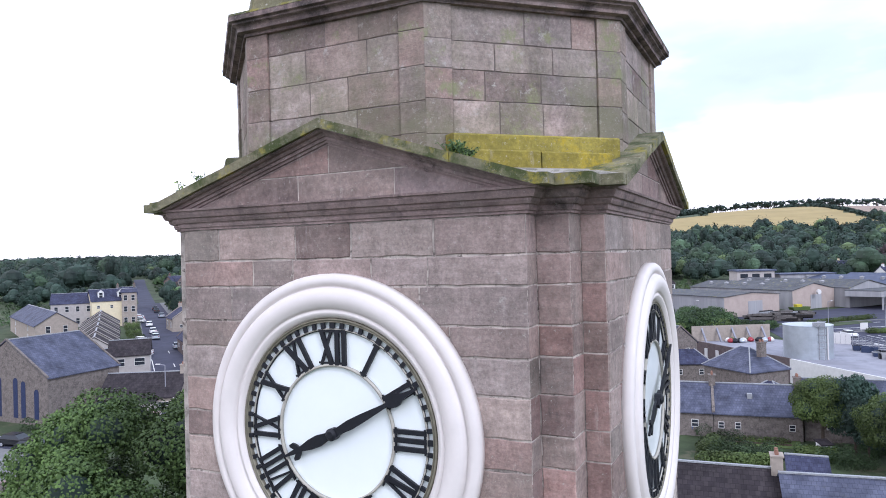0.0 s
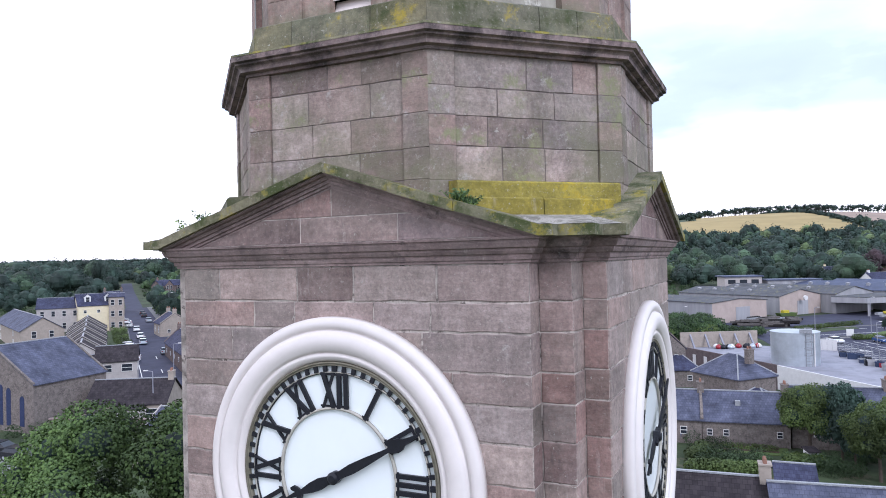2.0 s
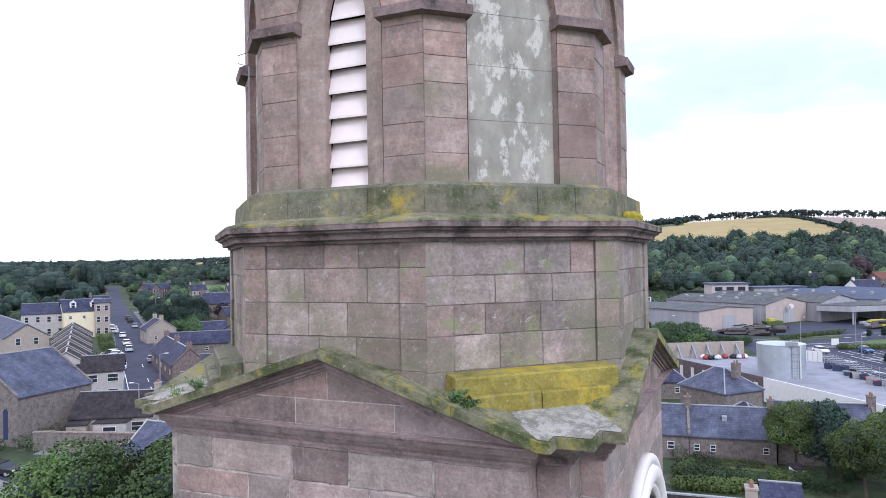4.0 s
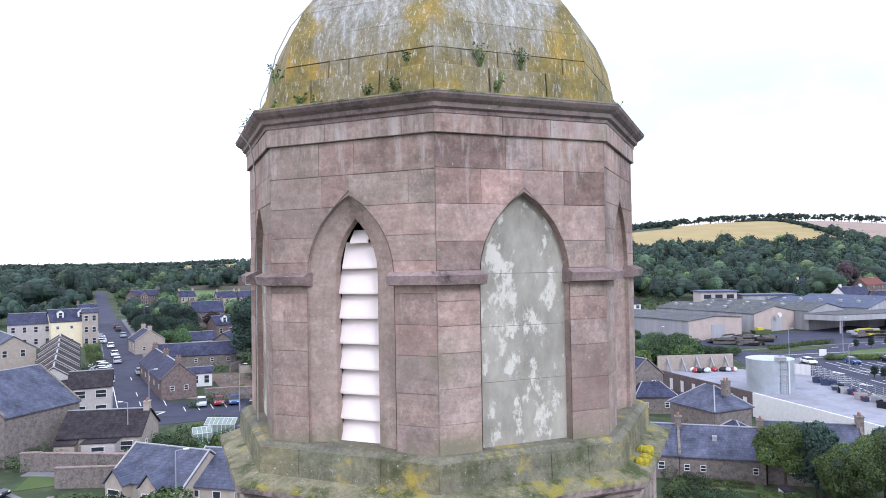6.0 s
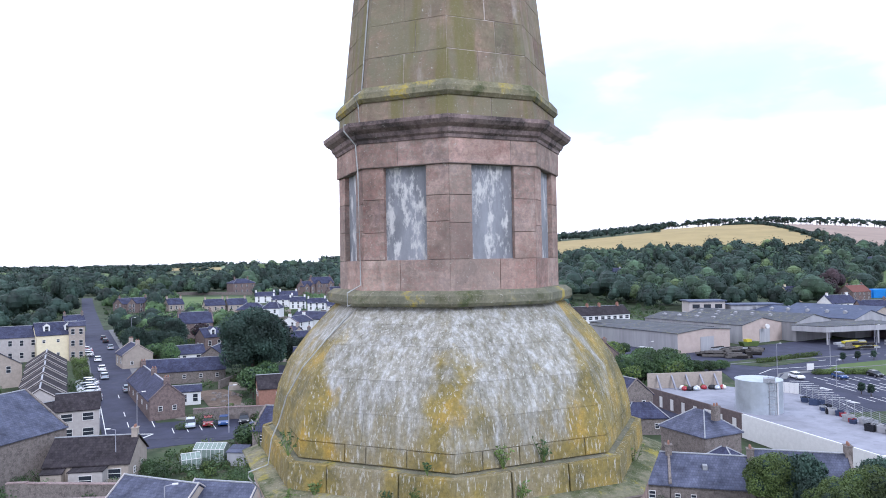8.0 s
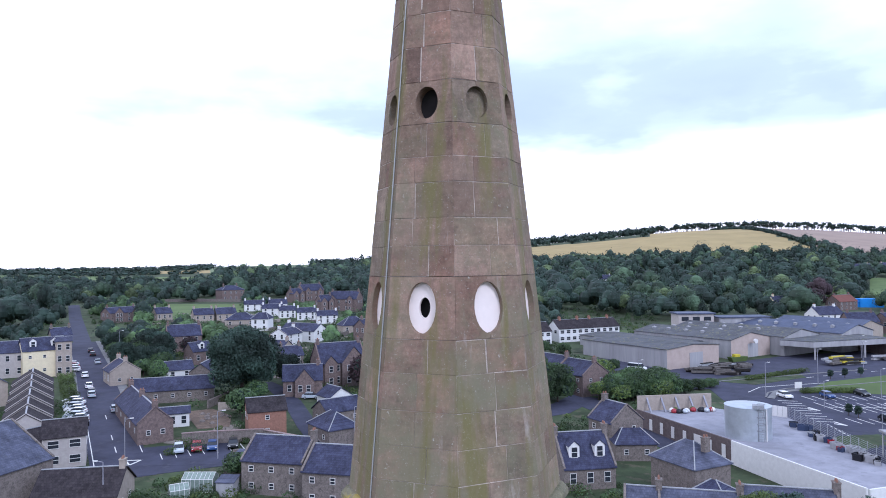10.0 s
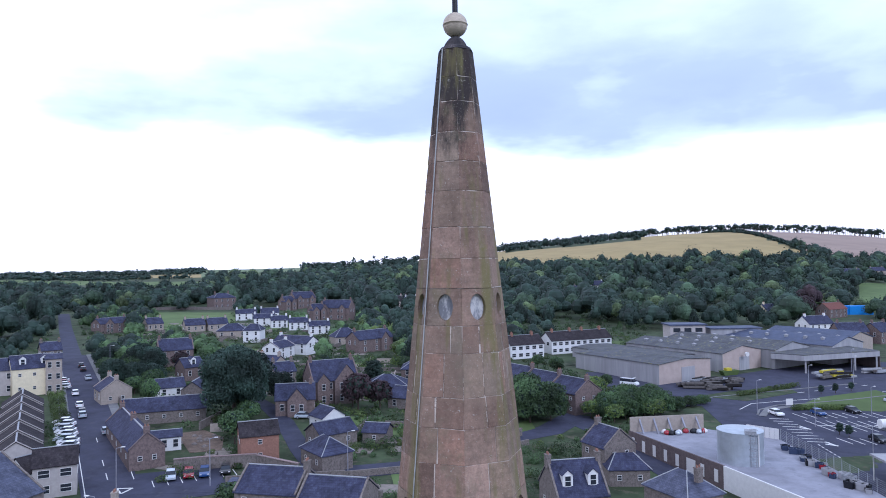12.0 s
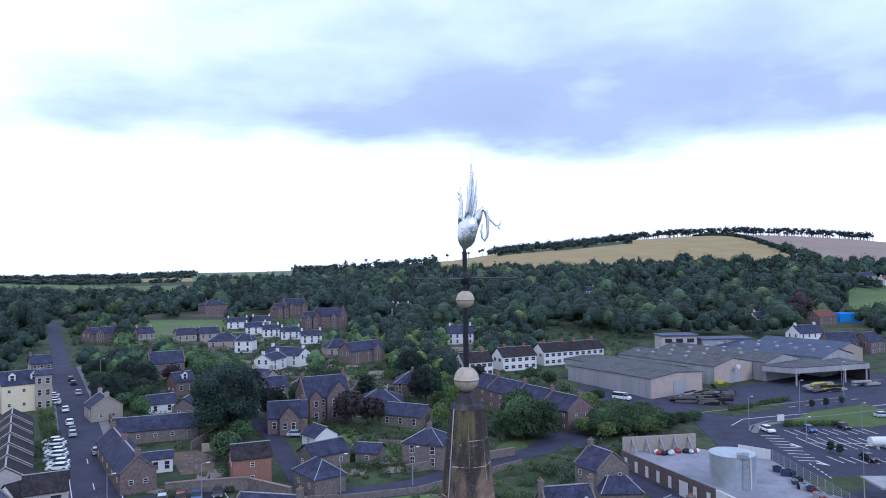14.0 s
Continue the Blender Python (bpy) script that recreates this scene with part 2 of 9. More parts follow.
def dome_material():
    m, n, l, b = nodes_of("dome_stone", 0.85)
    g = n.new("ShaderNodeNewGeometry")
    sep = n.new("ShaderNodeSeparateXYZ")
    l.new(g.outputs["Position"], sep.inputs[0])
    info = n.new("ShaderNodeObjectInfo")
    olive = ramp_node(n, l, noise_node(n, l, 2.6, 7, 0.68), (0.35, (0.12, 0.105, 0.05)), (0.52, (0.215, 0.168, 0.052)), (0.68, (0.35, 0.23, 0.045)))
    pale = ramp_node(n, l, noise_node(n, l, 14, 5, 0.7, stretch=(1, 1, 0.18)), (0.3, (0.15, 0.14, 0.10)), (0.5, (0.25, 0.24, 0.205)), (0.7, (0.43, 0.43, 0.42)))
    lift = n.new("ShaderNodeMapRange")
    lift.inputs["From Min"].default_value, lift.inputs["From Max"].default_value = 26.2, 27.75
    lift.inputs["To Min"].default_value, lift.inputs["To Max"].default_value = -0.20, 0.12
    l.new(sep.outputs["Z"], lift.inputs["Value"])
    add = n.new("ShaderNodeMath")
    turn = n.new("ShaderNodeMath")
    turn.operation = "ARCTAN2"
    l.new(sep.outputs["Y"], turn.inputs[0])
    l.new(sep.outputs["X"], turn.inputs[1])
    eight = n.new("ShaderNodeMath")
    eight.operation = "MULTIPLY"
    eight.inputs[1].default_value = 8.0
    l.new(turn.outputs[0], eight.inputs[0])
    wave = n.new("ShaderNodeMath")
    wave.operation = "COSINE"
    l.new(eight.outputs[0], wave.inputs[0])
    rib = n.new("ShaderNodeMath")                # the lichen follows the eight arrises
    rib.operation = "MULTIPLY_ADD"
    rib.inputs[1].default_value = 0.085
    l.new(wave.outputs[0], rib.inputs[0])
    l.new(noise_node(n, l, 1.15, 5, 0.6, stretch=(1, 1, 0.55)), rib.inputs[2])
    side = n.new("ShaderNodeMath")               # more growth on the sides than in front
    side.inputs[1].default_value = radians(67.5)
    l.new(turn.outputs[0], side.inputs[0])
    twice = n.new("ShaderNodeMath")
    twice.operation = "MULTIPLY"
    twice.inputs[1].default_value = 2.0
    l.new(side.outputs[0], twice.inputs[0])
    swing = n.new("ShaderNodeMath")
    swing.operation = "COSINE"
    l.new(twice.outputs[0], swing.inputs[0])
    both = n.new("ShaderNodeMath")
    both.operation = "MULTIPLY_ADD"
    both.inputs[1].default_value = 0.15
    l.new(swing.outputs[0], both.inputs[0])
    l.new(rib.outputs[0], both.inputs[2])
    l.new(both.outputs[0], add.inputs[0])
    l.new(lift.outputs[0], add.inputs[1])
    foot = n.new("ShaderNodeMapRange")           # the lowest courses stay damp and brown with growth
    foot.inputs["From Min"].default_value, foot.inputs["From Max"].default_value = 27.15, 26.25
    foot.inputs["To Min"].default_value, foot.inputs["To Max"].default_value = 0.0, 0.42
    l.new(sep.outputs["Z"], foot.inputs["Value"])
    damp = n.new("ShaderNodeMath")
    l.new(foot.outputs[0], damp.inputs[0])
    l.new(noise_node(n, l, 5.5, 7, 0.7, stretch=(1, 1, 0.35)), damp.inputs[1])
    pale = mix_node(n, l, ramp_node(n, l, damp.outputs[0], (0.56, 0.0), (0.80, 0.85)), pale, (0.20, 0.165, 0.085))
    base = mix_node(n, l, ramp_node(n, l, add.outputs[0], (0.46, 0.0), (0.54, 1.0)), olive, pale)
    grit = noise_node(n, l, 34, 5, 0.7)
    base = mix_node(n, l, 0.85, base, ramp_node(n, l, grit, (0.32, 0.7), (0.7, 1.3)), "MULTIPLY")
    base = mix_node(n, l, 0.4, base, ramp_node(n, l, info.outputs["Random"], (0.0, 0.8), (1.0, 1.2)), "MULTIPLY")
    base = mix_node(n, l, ramp_node(n, l, noise_node(n, l, 46, 5, 0.75, stretch=(1, 1, 0.2)), (0.56, 0.0), (0.63, 0.6)), base, (0.54, 0.535, 0.50))
    base = mix_node(n, l, ramp_node(n, l, noise_node(n, l, 11, 5, 0.7, stretch=(1, 1, 0.12)), (0.63, 0.0), (0.72, 0.7)), base, (0.09, 0.085, 0.07))
    l.new(base, b.inputs["Base Color"])
    bump_node(n, l, b, grit, 0.3, 0.012)
    return m


M_DOME = dome_material()
M_YLICHEN = stone_material("yellow_lichened_stone", [(0.30, 0.24, 0.035), (0.24, 0.205, 0.05), (0.33, 0.255, 0.03)], stain=(0.10, 0.10, 0.04), stain_at=0.56, lichen=(0.42, 0.31, 0.02), lichen_at=0.54, streak=False, grey=(0.22, 0.20, 0.09), gain=1.5, crust=0.64)
M_MOSS = stone_material("mossy_weathering", [(0.175, 0.165, 0.105), (0.225, 0.205, 0.13)], gain=1.7, stain=(0.045, 0.062, 0.016), stain_at=0.47, lichen=(0.26, 0.22, 0.035), lichen_at=0.54, streak=False, grey=(0.145, 0.145, 0.09), wet_at=0.70, crust=0.60)
M_SPIRE = stone_material("spire_stone", [(0.236, 0.155, 0.117), (0.180, 0.124, 0.094), (0.275, 0.178, 0.135), (0.158, 0.101, 0.077), (0.194, 0.146, 0.099), (0.288, 0.194, 0.149), (0.194, 0.155, 0.117), (0.248, 0.146, 0.106), (0.135, 0.086, 0.066)], stain=(0.022, 0.02, 0.022), stain_at=0.68, lichen=(0.19, 0.165, 0.06), lichen_at=0.64, grey=(0.225, 0.172, 0.13), soot=(36.6, 38.8), algae=((36.0, 28.0),), own=0.84, wet_at=0.60, runs=(0.155, 0.14, 0.055), gain=1.35, crust=0.66)
M_SOOT = stone_material("soot_blackened_stone", [(0.05, 0.045, 0.05), (0.07, 0.06, 0.06)], stain=(0.02, 0.02, 0.024), stain_at=0.5, grey=(0.12, 0.11, 0.11))
M_POINT = plain_material("pale_pointing", (0.42, 0.36, 0.315), 0.95, vary=0.5, scale=7, bump=0.3, second=(0.16, 0.125, 0.10), at=0.56)
M_POINTN = plain_material("fresh_pale_pointing", (0.50, 0.44, 0.385), 0.95, vary=0.35, scale=3, bump=0.3, second=(0.17, 0.125, 0.10), at=0.49, soft=0.06)
M_WHITE = plain_material("white_paint", (0.70, 0.65, 0.625), 0.5, vary=0.05, scale=3, bump=0.03)
M_DIAL = plain_material("opal_glass", (0.80, 0.845, 0.85), 0.18, vary=0.02, scale=2, bump=0)
M_BLACK = plain_material("black_iron", (0.012, 0.013, 0.018), 0.45, vary=0.3, scale=30)
M_RIM = plain_material("tarnished_rim", (0.20, 0.185, 0.14), 0.5, 0.3, vary=0.25, scale=14)
M_DRAB = plain_material("drab_paint", (0.42, 0.40, 0.35), 0.6, vary=0.15, scale=12)
M_PEEL = plain_material("peeling_limewash", (0.32, 0.30, 0.255), 0.9, vary=0.35, scale=2.4, bump=0.5, stretch=(1, 1, 0.6), second=(0.53, 0.505, 0.445), at=0.53, soft=0.07)
M_PANEL = plain_material("peeling_paint_boards", (0.22, 0.225, 0.245), 0.85, vary=0.35, scale=3.6, bump=0.3, stretch=(1, 1, 0.4), second=(0.50, 0.49, 0.48), at=0.50, soft=0.10)
M_LOUVRE = plain_material("louvre_paint", (0.78, 0.69, 0.655), 0.6, vary=0.06, scale=4)
# near black: painted darkness inside the steeple, and the colour of dark pipes
M_DARK = plain_material("void_shade_and_dark_pipes", (0.018, 0.016, 0.016), 0.9, vary=0.2)
M_GOLD = plain_material("worn_gilding", (0.44, 0.375, 0.29), 0.55, 0.15, vary=0.25, scale=9)
M_SILVER = plain_material("polished_metal", (0.74, 0.76, 0.77), 0.24, 0.95, vary=0.15, scale=14, bump=0.25)
M_ARM = plain_material("dark_weathered_steel", (0.085, 0.082, 0.08), 0.6, 0.2, vary=0.2, scale=12)
M_LEAD = plain_material("weathered_lead", (0.30, 0.31, 0.33), 0.6, 0.2, vary=0.3, scale=5)
M_CABLE = plain_material("copper_tape", (0.36, 0.37, 0.36), 0.6, 0.2, vary=0.2, scale=20)


def slate_material(name, colour, light, row=0.28, rough=0.5):
    """Slates in courses, each with its own tone; laid by the roof's own axes."""
    m, n, l, b = nodes_of(name, rough)
    co = n.new("ShaderNodeTexCoord")
    sep = n.new("ShaderNodeSeparateXYZ")
    l.new(co.outputs["Object"], sep.inputs[0])
    up = n.new("ShaderNodeCombineXYZ")
    l.new(sep.outputs["X"], up.inputs["X"])
    both = n.new("ShaderNodeMath")
    both.operation = "MULTIPLY_ADD"
    both.inputs[1].default_value = 1.25
    l.new(sep.outputs["Z"], both.inputs[0])
    both.inputs[2].default_value = 0.0
    l.new(both.outputs[0], up.inputs["Y"])
    br = n.new("ShaderNodeTexBrick")
    br.inputs["Scale"].default_value = 1.0
    br.inputs["Brick Width"].default_value, br.inputs["Row Height"].default_value = row * 1.1, row
    br.inputs["Mortar Size"].default_value, br.inputs["Mortar Smooth"].default_value = 0.014, 0.3
    br.inputs["Color1"].default_value, br.inputs["Color2"].default_value, br.inputs["Mortar"].default_value = (*colour, 1), (*light, 1), (colour[0] * 0.7, colour[1] * 0.7, colour[2] * 0.7, 1)
    l.new(up.outputs[0], br.inputs["Vector"])
    base = mix_node(n, l, 1.0, br.outputs["Color"], ramp_node(n, l, noise_node(n, l, 0.55, 6, 0.65), (0.3, 0.6), (0.7, 1.5)), "MULTIPLY")
    base = mix_node(n, l, ramp_node(n, l, noise_node(n, l, 1.6, 7, 0.7), (0.60, 0.0), (0.74, 0.5)), base, (0.10, 0.10, 0.09))
    l.new(base, b.inputs["Base Color"])
    b.inputs["Specular IOR Level"].default_value = 0.15
    bump_node(n, l, b, br.outputs["Fac"], 0.4, 0.03)
    return m


M_SLATE = slate_material("roof_slate", (0.034, 0.036, 0.066), (0.052, 0.056, 0.096), rough=0.8)
M_SLATEL = slate_material("pale_roof_slate", (0.066, 0.072, 0.108), (0.090, 0.097, 0.138), rough=0.8)
M_SLATEB = slate_material("brown_roof_tile", (0.026, 0.022, 0.026), (0.042, 0.036, 0.039), 0.32, 0.85)
M_RUBBLE = plain_material("rubble_stone", (0.15, 0.13, 0.12), 0.95, vary=0.45, scale=1.9, bump=0.6, second=(0.22, 0.19, 0.17), at=0.5)
M_PINKSTONE = plain_material("pink_house_stone", (0.15, 0.115, 0.108), 0.95, vary=0.4, scale=1.9, bump=0.5, second=(0.215, 0.16, 0.145), at=0.52)
M_HARL = plain_material("white_harling", (0.66, 0.66, 0.655), 0.9, vary=0.08, scale=1.5, bump=0.2)
M_CREAM = plain_material("cream_render", (0.68, 0.60, 0.42), 0.9, vary=0.08, scale=1.5, bump=0.2)
M_PALE = plain_material("pale_pinkish_render", (0.40, 0.37, 0.355), 0.9, vary=0.12, scale=1.5, bump=0.2)
M_BEIGE = plain_material("beige_render", (0.33, 0.285, 0.245), 0.9, vary=0.15, scale=1.5, bump=0.2)
M_BRICK = plain_material("orange_brick", (0.25, 0.135, 0.10), 0.9, vary=0.2, scale=3, bump=0.3)
M_REDTILE = plain_material("red_roof_tile", (0.15, 0.062, 0.05), 0.9, vary=0.25, scale=2, bump=0.3)
M_GLASS = plain_material("window_glass", (0.03, 0.035, 0.045), 0.08, vary=0.1, bump=0)
M_FRAME = plain_material("window_frame_paint", (0.62, 0.61, 0.60), 0.5, vary=0.05)
M_ASPHALT = plain_material("asphalt", (0.041, 0.043, 0.070), 0.9, vary=0.3, scale=0.25, bump=0.2, second=(0.058, 0.060, 0.082), at=0.56)
M_PAVE = plain_material("pavement_concrete", (0.17, 0.17, 0.175), 0.9, vary=0.2, scale=0.5, bump=0.2)
M_CONC = plain_material("pale_concrete", (0.25, 0.252, 0.29), 0.85, vary=0.25, scale=0.22, bump=0.15, second=(0.20, 0.202, 0.235), at=0.55)
M_GRASS = plain_material("garden_grass", (0.040, 0.058, 0.026), 0.95, vary=0.6, scale=0.15, bump=0.5, second=(0.085, 0.080, 0.052), at=0.53)
M_LAWN = plain_material("mown_grass", (0.075, 0.110, 0.034), 0.95, vary=0.2, scale=0.1, bump=0.2)
M_MEADOW = plain_material("sunlit_meadow", (0.10, 0.145, 0.05), 0.95, vary=0.25, scale=0.06, bump=0.2)
M_FIELD = plain_material("ripe_field", (0.31, 0.24, 0.105), 0.95, vary=0.15, scale=0.02, bump=0.2, second=(0.26, 0.21, 0.10), at=0.56)
M_FIELDB = plain_material("stubble_field", (0.27, 0.205, 0.165), 0.95, vary=0.12, scale=0.02, bump=0.2)
M_EARTH = plain_material("bare_earth", (0.13, 0.095, 0.072), 0.95, vary=0.4, scale=0.7, bump=0.6, second=(0.20, 0.17, 0.14), at=0.56)
M_PASTURE = plain_material("far_pasture", (0.14, 0.18, 0.095), 0.95, vary=0.2, scale=0.01, bump=0)
M_BARK = plain_material("bark", (0.07, 0.055, 0.045), 0.95, vary=0.3, scale=4, bump=0.6)


def leaf_material(name, dark, light):
    m, n, l, b = nodes_of(name, 0.7)
    g = n.new("ShaderNodeNewGeometry")
    tint = ramp_node(n, l, g.outputs["Random Per Island"], (0.0, tuple(0.7 * d + 0.3 * q for d, q in zip(dark, light))), (1.0, light))
    info = n.new("ShaderNodeObjectInfo")
    tint = mix_node(n, l, 1.0, tint, ramp_node(n, l, info.outputs["Random"], (0.0, 0.7), (1.0, 1.35)), "MULTIPLY")
    tint = mix_node(n, l, 1.0, tint, ramp_node(n, l, noise_node(n, l, 0.11, 4), (0.35, 0.42), (0.5, 0.95), (0.65, 1.65)), "MULTIPLY")
    l.new(tint, b.inputs["Base Color"])
    return m


M_LEAF = leaf_material("broad_leaves", (0.020, 0.040, 0.016), (0.062, 0.105, 0.040))
M_LEAFN = leaf_material("near_tree_leaves", (0.026, 0.052, 0.014), (0.085, 0.140, 0.034))
M_LEAFB = leaf_material("bright_leaves", (0.045, 0.075, 0.022), (0.105, 0.150, 0.040))
M_LEAFT = leaf_material("lime_tree_leaves", (0.016, 0.036, 0.011), (0.082, 0.132, 0.034))
# far woods only: some blue of the distant haze is mixed into this green
M_LEAFW = leaf_material("hazed_wood_leaves", (0.020, 0.040, 0.024), (0.050, 0.084, 0.046))
M_LEAFO = leaf_material("olive_leaves", (0.035, 0.055, 0.022), (0.085, 0.118, 0.050))
# dark trees; also colours the cores inside crowns as painted shade
M_LEAFD = leaf_material("dark_and_shaded_leaves", (0.010, 0.022, 0.017), (0.029, 0.052, 0.038))
M_LEAFP = leaf_material("copper_leaves", (0.022, 0.014, 0.018), (0.05, 0.03, 0.034))


# ---- building blocks ----
def mesh_of(name, verts, faces, mat, smooth=False):
    me = bpy.data.meshes.new(name)
    me.from_pydata([tuple(v) for v in verts], [], faces)
    for m in (mat if isinstance(mat, (list, tuple)) else [mat]):
        me.materials.append(m)
    if smooth:
        me.shade_smooth()
    me.update()
    return me


def piece(name, verts, faces, mat, parent=None, label="", smooth=False):
    """ONE mesh object, under a thing or a part."""
    ob = new(name, mesh_of(name, verts, faces, mat, smooth))
    ob.parent = parent
    if label:
        tagged(ob, label)
    return ob


def part(name, bm, mat, parent=None, label="", smooth=False):
    me = bpy.data.meshes.new(name)
    bm.to_mesh(me)
    bm.free()
    me.materials.append(mat)
    if smooth:
        me.shade_smooth()
    ob = new(name, me)
    ob.parent = parent
    if label:
        tagged(ob, label)
    return ob


def thing(name, label, category, at=(0, 0, 0), turn=0.0, group="", kind=""):
    ob = new(name)
    ob.empty_display_size = 0.2
    ob.matrix_world = pose(*at, 0, 0, turn)
    return tagged(ob, label, category, group, kind)


class Build:
    """Gathers vertices and faces of one mesh."""

    def __init__(self):
        self.v, self.f = [], []

    def add(self, verts, faces):
        k = len(self.v)
        self.v += [tuple(p) for p in verts]
        self.f += [tuple(i + k for i in q) for q in faces]
        return self

    def box(self, x0, x1, y0, y1, z0, z1, m=None):
        p = [Vector((x, y, z)) for z in (z0, z1) for x, y in ((x0, y0), (x1, y0), (x1, y1), (x0, y1))]
        if m is not None:
            p = [m @ q for q in p]
        return self.add(p, [(3, 2, 1, 0), (4, 5, 6, 7), (0, 1, 5, 4), (1, 2, 6, 5), (2, 3, 7, 6), (3, 0, 4, 7)])

    def bar(self, a, b, r, sides=8, r2=None):
        """A round bar from a to b."""
        a, b = Vector(a), Vector(b)
        q = (b - a).to_track_quat("Z", "Y")
        ring = lambda c, rr: [c + q @ Vector((rr * math.cos(2 * math.pi * i / sides), rr * math.sin(2 * math.pi * i / sides), 0)) for i in range(sides)]
        fs = [(i, (i + 1) % sides, sides + (i + 1) % sides, sides + i) for i in range(sides)]
        return self.add(ring(a, r) + ring(b, r if r2 is None else r2), fs + [tuple(range(sides))[::-1], tuple(range(sides, 2 * sides))])

    def lathe(self, profile, sides=8, first=-67.5, m=None, closed=False):
        """Profile rows of (radius, height) turned round z."""
        pts = []
        for r, z in profile:
            for i in range(sides):
                a = radians(first) + 2 * math.pi * i / sides
                p = Vector((r * math.cos(a), r * math.sin(a), z))
                pts.append(m @ p if m is not None else p)
        rows = len(profile)
        fs = []
        for j in range(rows if closed else rows - 1):
            for i in range(sides):
                k = (i + 1) % sides
                fs.append((j * sides + i, j * sides + k, ((j + 1) % rows) * sides + k, ((j + 1) % rows) * sides + i))
        if not closed:
            fs += [tuple(range(sides))[::-1], tuple(range((rows - 1) * sides, rows * sides))]
        return self.add(pts, fs)

    def done(self, name, mat, parent=None, label="", smooth=False):
        return piece(name, self.v, self.f, mat, parent, label, smooth)


COS8, SIN8 = math.cos(math.pi / 8), math.sin(math.pi / 8)


class Wall:
    """A flat wall: s along it, z up, d out of it. Face 0 of the octagon looks to -y, face 1 to the corner between -y and +x."""

    def __init__(self, angle, apothem, slope=0.0, z_ref=0.0):
        a = radians(angle)
        self.n, self.u = Vector((math.cos(a), math.sin(a), 0)), Vector((-math.sin(a), math.cos(a), 0))
        self.ap, self.slope, self.z_ref = apothem, slope, z_ref

    def at(self, s, z, d=0.0):
        return self.n * (self.ap - self.slope * (z - self.z_ref) + d) + self.u * s + Vector((0, 0, z))


def stone(parent, wall, outline, mat, proud=0.005, back=0.05, bevel=0.004, name="stone", convex=True):
    """A dressed block: its front, chamfered edges and sides. outline: rows of (s, z), counter-clockwise seen from outside."""
    k = len(outline)
    cs, cz = sum(p[0] for p in outline) / k, sum(p[1] for p in outline) / k
    inner = []
    for s, z in outline:
        d = math.hypot(s - cs, z - cz) or 1
        f = 1 - bevel * 1.5 / d if convex else 1.0
        inner.append((cs + (s - cs) * f, cz + (z - cz) * f))
    v = [wall.at(s, z, proud) for s, z in inner] + [wall.at(s, z, proud - bevel) for s, z in outline] + [wall.at(s, z, -back) for s, z in outline]
    f = [tuple(range(k))] + [(k + i, k + (i + 1) % k, (i + 1) % k, i) for i in range(k)] + [(2 * k + i, 2 * k + (i + 1) % k, k + (i + 1) % k, k + i) for i in range(k)]
    return piece(name, v, f, mat, parent)


def cut_course(rng, a, b, mean, lean=0.0):
    """Joints along a course from a to b."""
    n = max(1, round((b - a) / mean))
    w = [rng.uniform(0.5, 1.6) for _ in range(n)]
    t, out = sum(w), [a]
    for x in w:
        out.append(out[-1] + (b - a) * x / t)
    out[-1] = b
    return out


def lay(parent, wall, levels, left, right, mat, rng, mean=0.62, gap=0.004, proud=0.004, back=0.05, hole=None, worn=0.0, bed=None):
    """Courses of blocks between heights. left(z), right(z): the ends. hole: (low, high, half width at z) of an opening."""
    for z0, z1 in zip(levels, levels[1:]):
        g = gap
        spans = [(left, right)]
        if hole and z1 > hole[0] + 0.02 and z0 < hole[1] - 0.02:
            spans = [(left, lambda z: -hole[2](z)), (lambda z: hole[2](z), right)]
        for la, rb in spans:
            zm = (z0 + z1) / 2
            a, b = la(zm), rb(zm)
            if b - a < 0.04:
                continue
            cuts = cut_course(rng, a, b, mean)
            for i, (s0, s1) in enumerate(zip(cuts, cuts[1:])):
                first, last = i == 0, i == len(cuts) - 2
                zs = [z0 + (g if bed is None else bed), zm, z1 - (g if bed is None else bed)]
                lo = [la(z) for z in zs] if first else [s0 + g] * 3
                hi = [rb(z) for z in zs] if last else [s1 - g] * 3
                if last and rb is not right or first and la is not left:
                    pts = [(lo[0], zs[0]), (hi[0], zs[0]), (hi[1], zs[1]), (hi[2], zs[2]), (lo[2], zs[2]), (lo[1], zs[1])]
                else:
                    pts = [(lo[0], zs[0]), (hi[0], zs[0]), (hi[2], zs[2]), (lo[2], zs[2])]
                j = min(0.006, gap * 0.75) if gap > 0.0025 else 0.0
                if worn:                       # worn, uneven edges
                    fine = []
                    for (sa, za), (sb, zb) in zip(pts, pts[1:] + pts[:1]):
                        steps = max(1, min(6, round(math.hypot(sb - sa, zb - za) / 0.11)))
                        fine += [(sa + (sb - sa) * q / steps, za + (zb - za) * q / steps) for q in range(steps)]
                    pts, j = fine, worn
                pts = [(s + rng.uniform(-j, j), z + rng.uniform(-j, j)) for s, z in pts]
                stone(parent, wall, pts, mat, proud + rng.uniform(-0.0015, 0.0025), back, 0.005 if gap > 0.006 else 0.0025 if gap > 0.001 else 0.0006)


def levels_between(rng, z0, z1, mean):
    n = max(1, round((z1 - z0) / mean))
    w = [rng.uniform(0.75, 1.25) for _ in range(n)]
    t, out = sum(w), [z0]
    for x in w:
        out.append(out[-1] + (z1 - z0) * x / t)
    return out


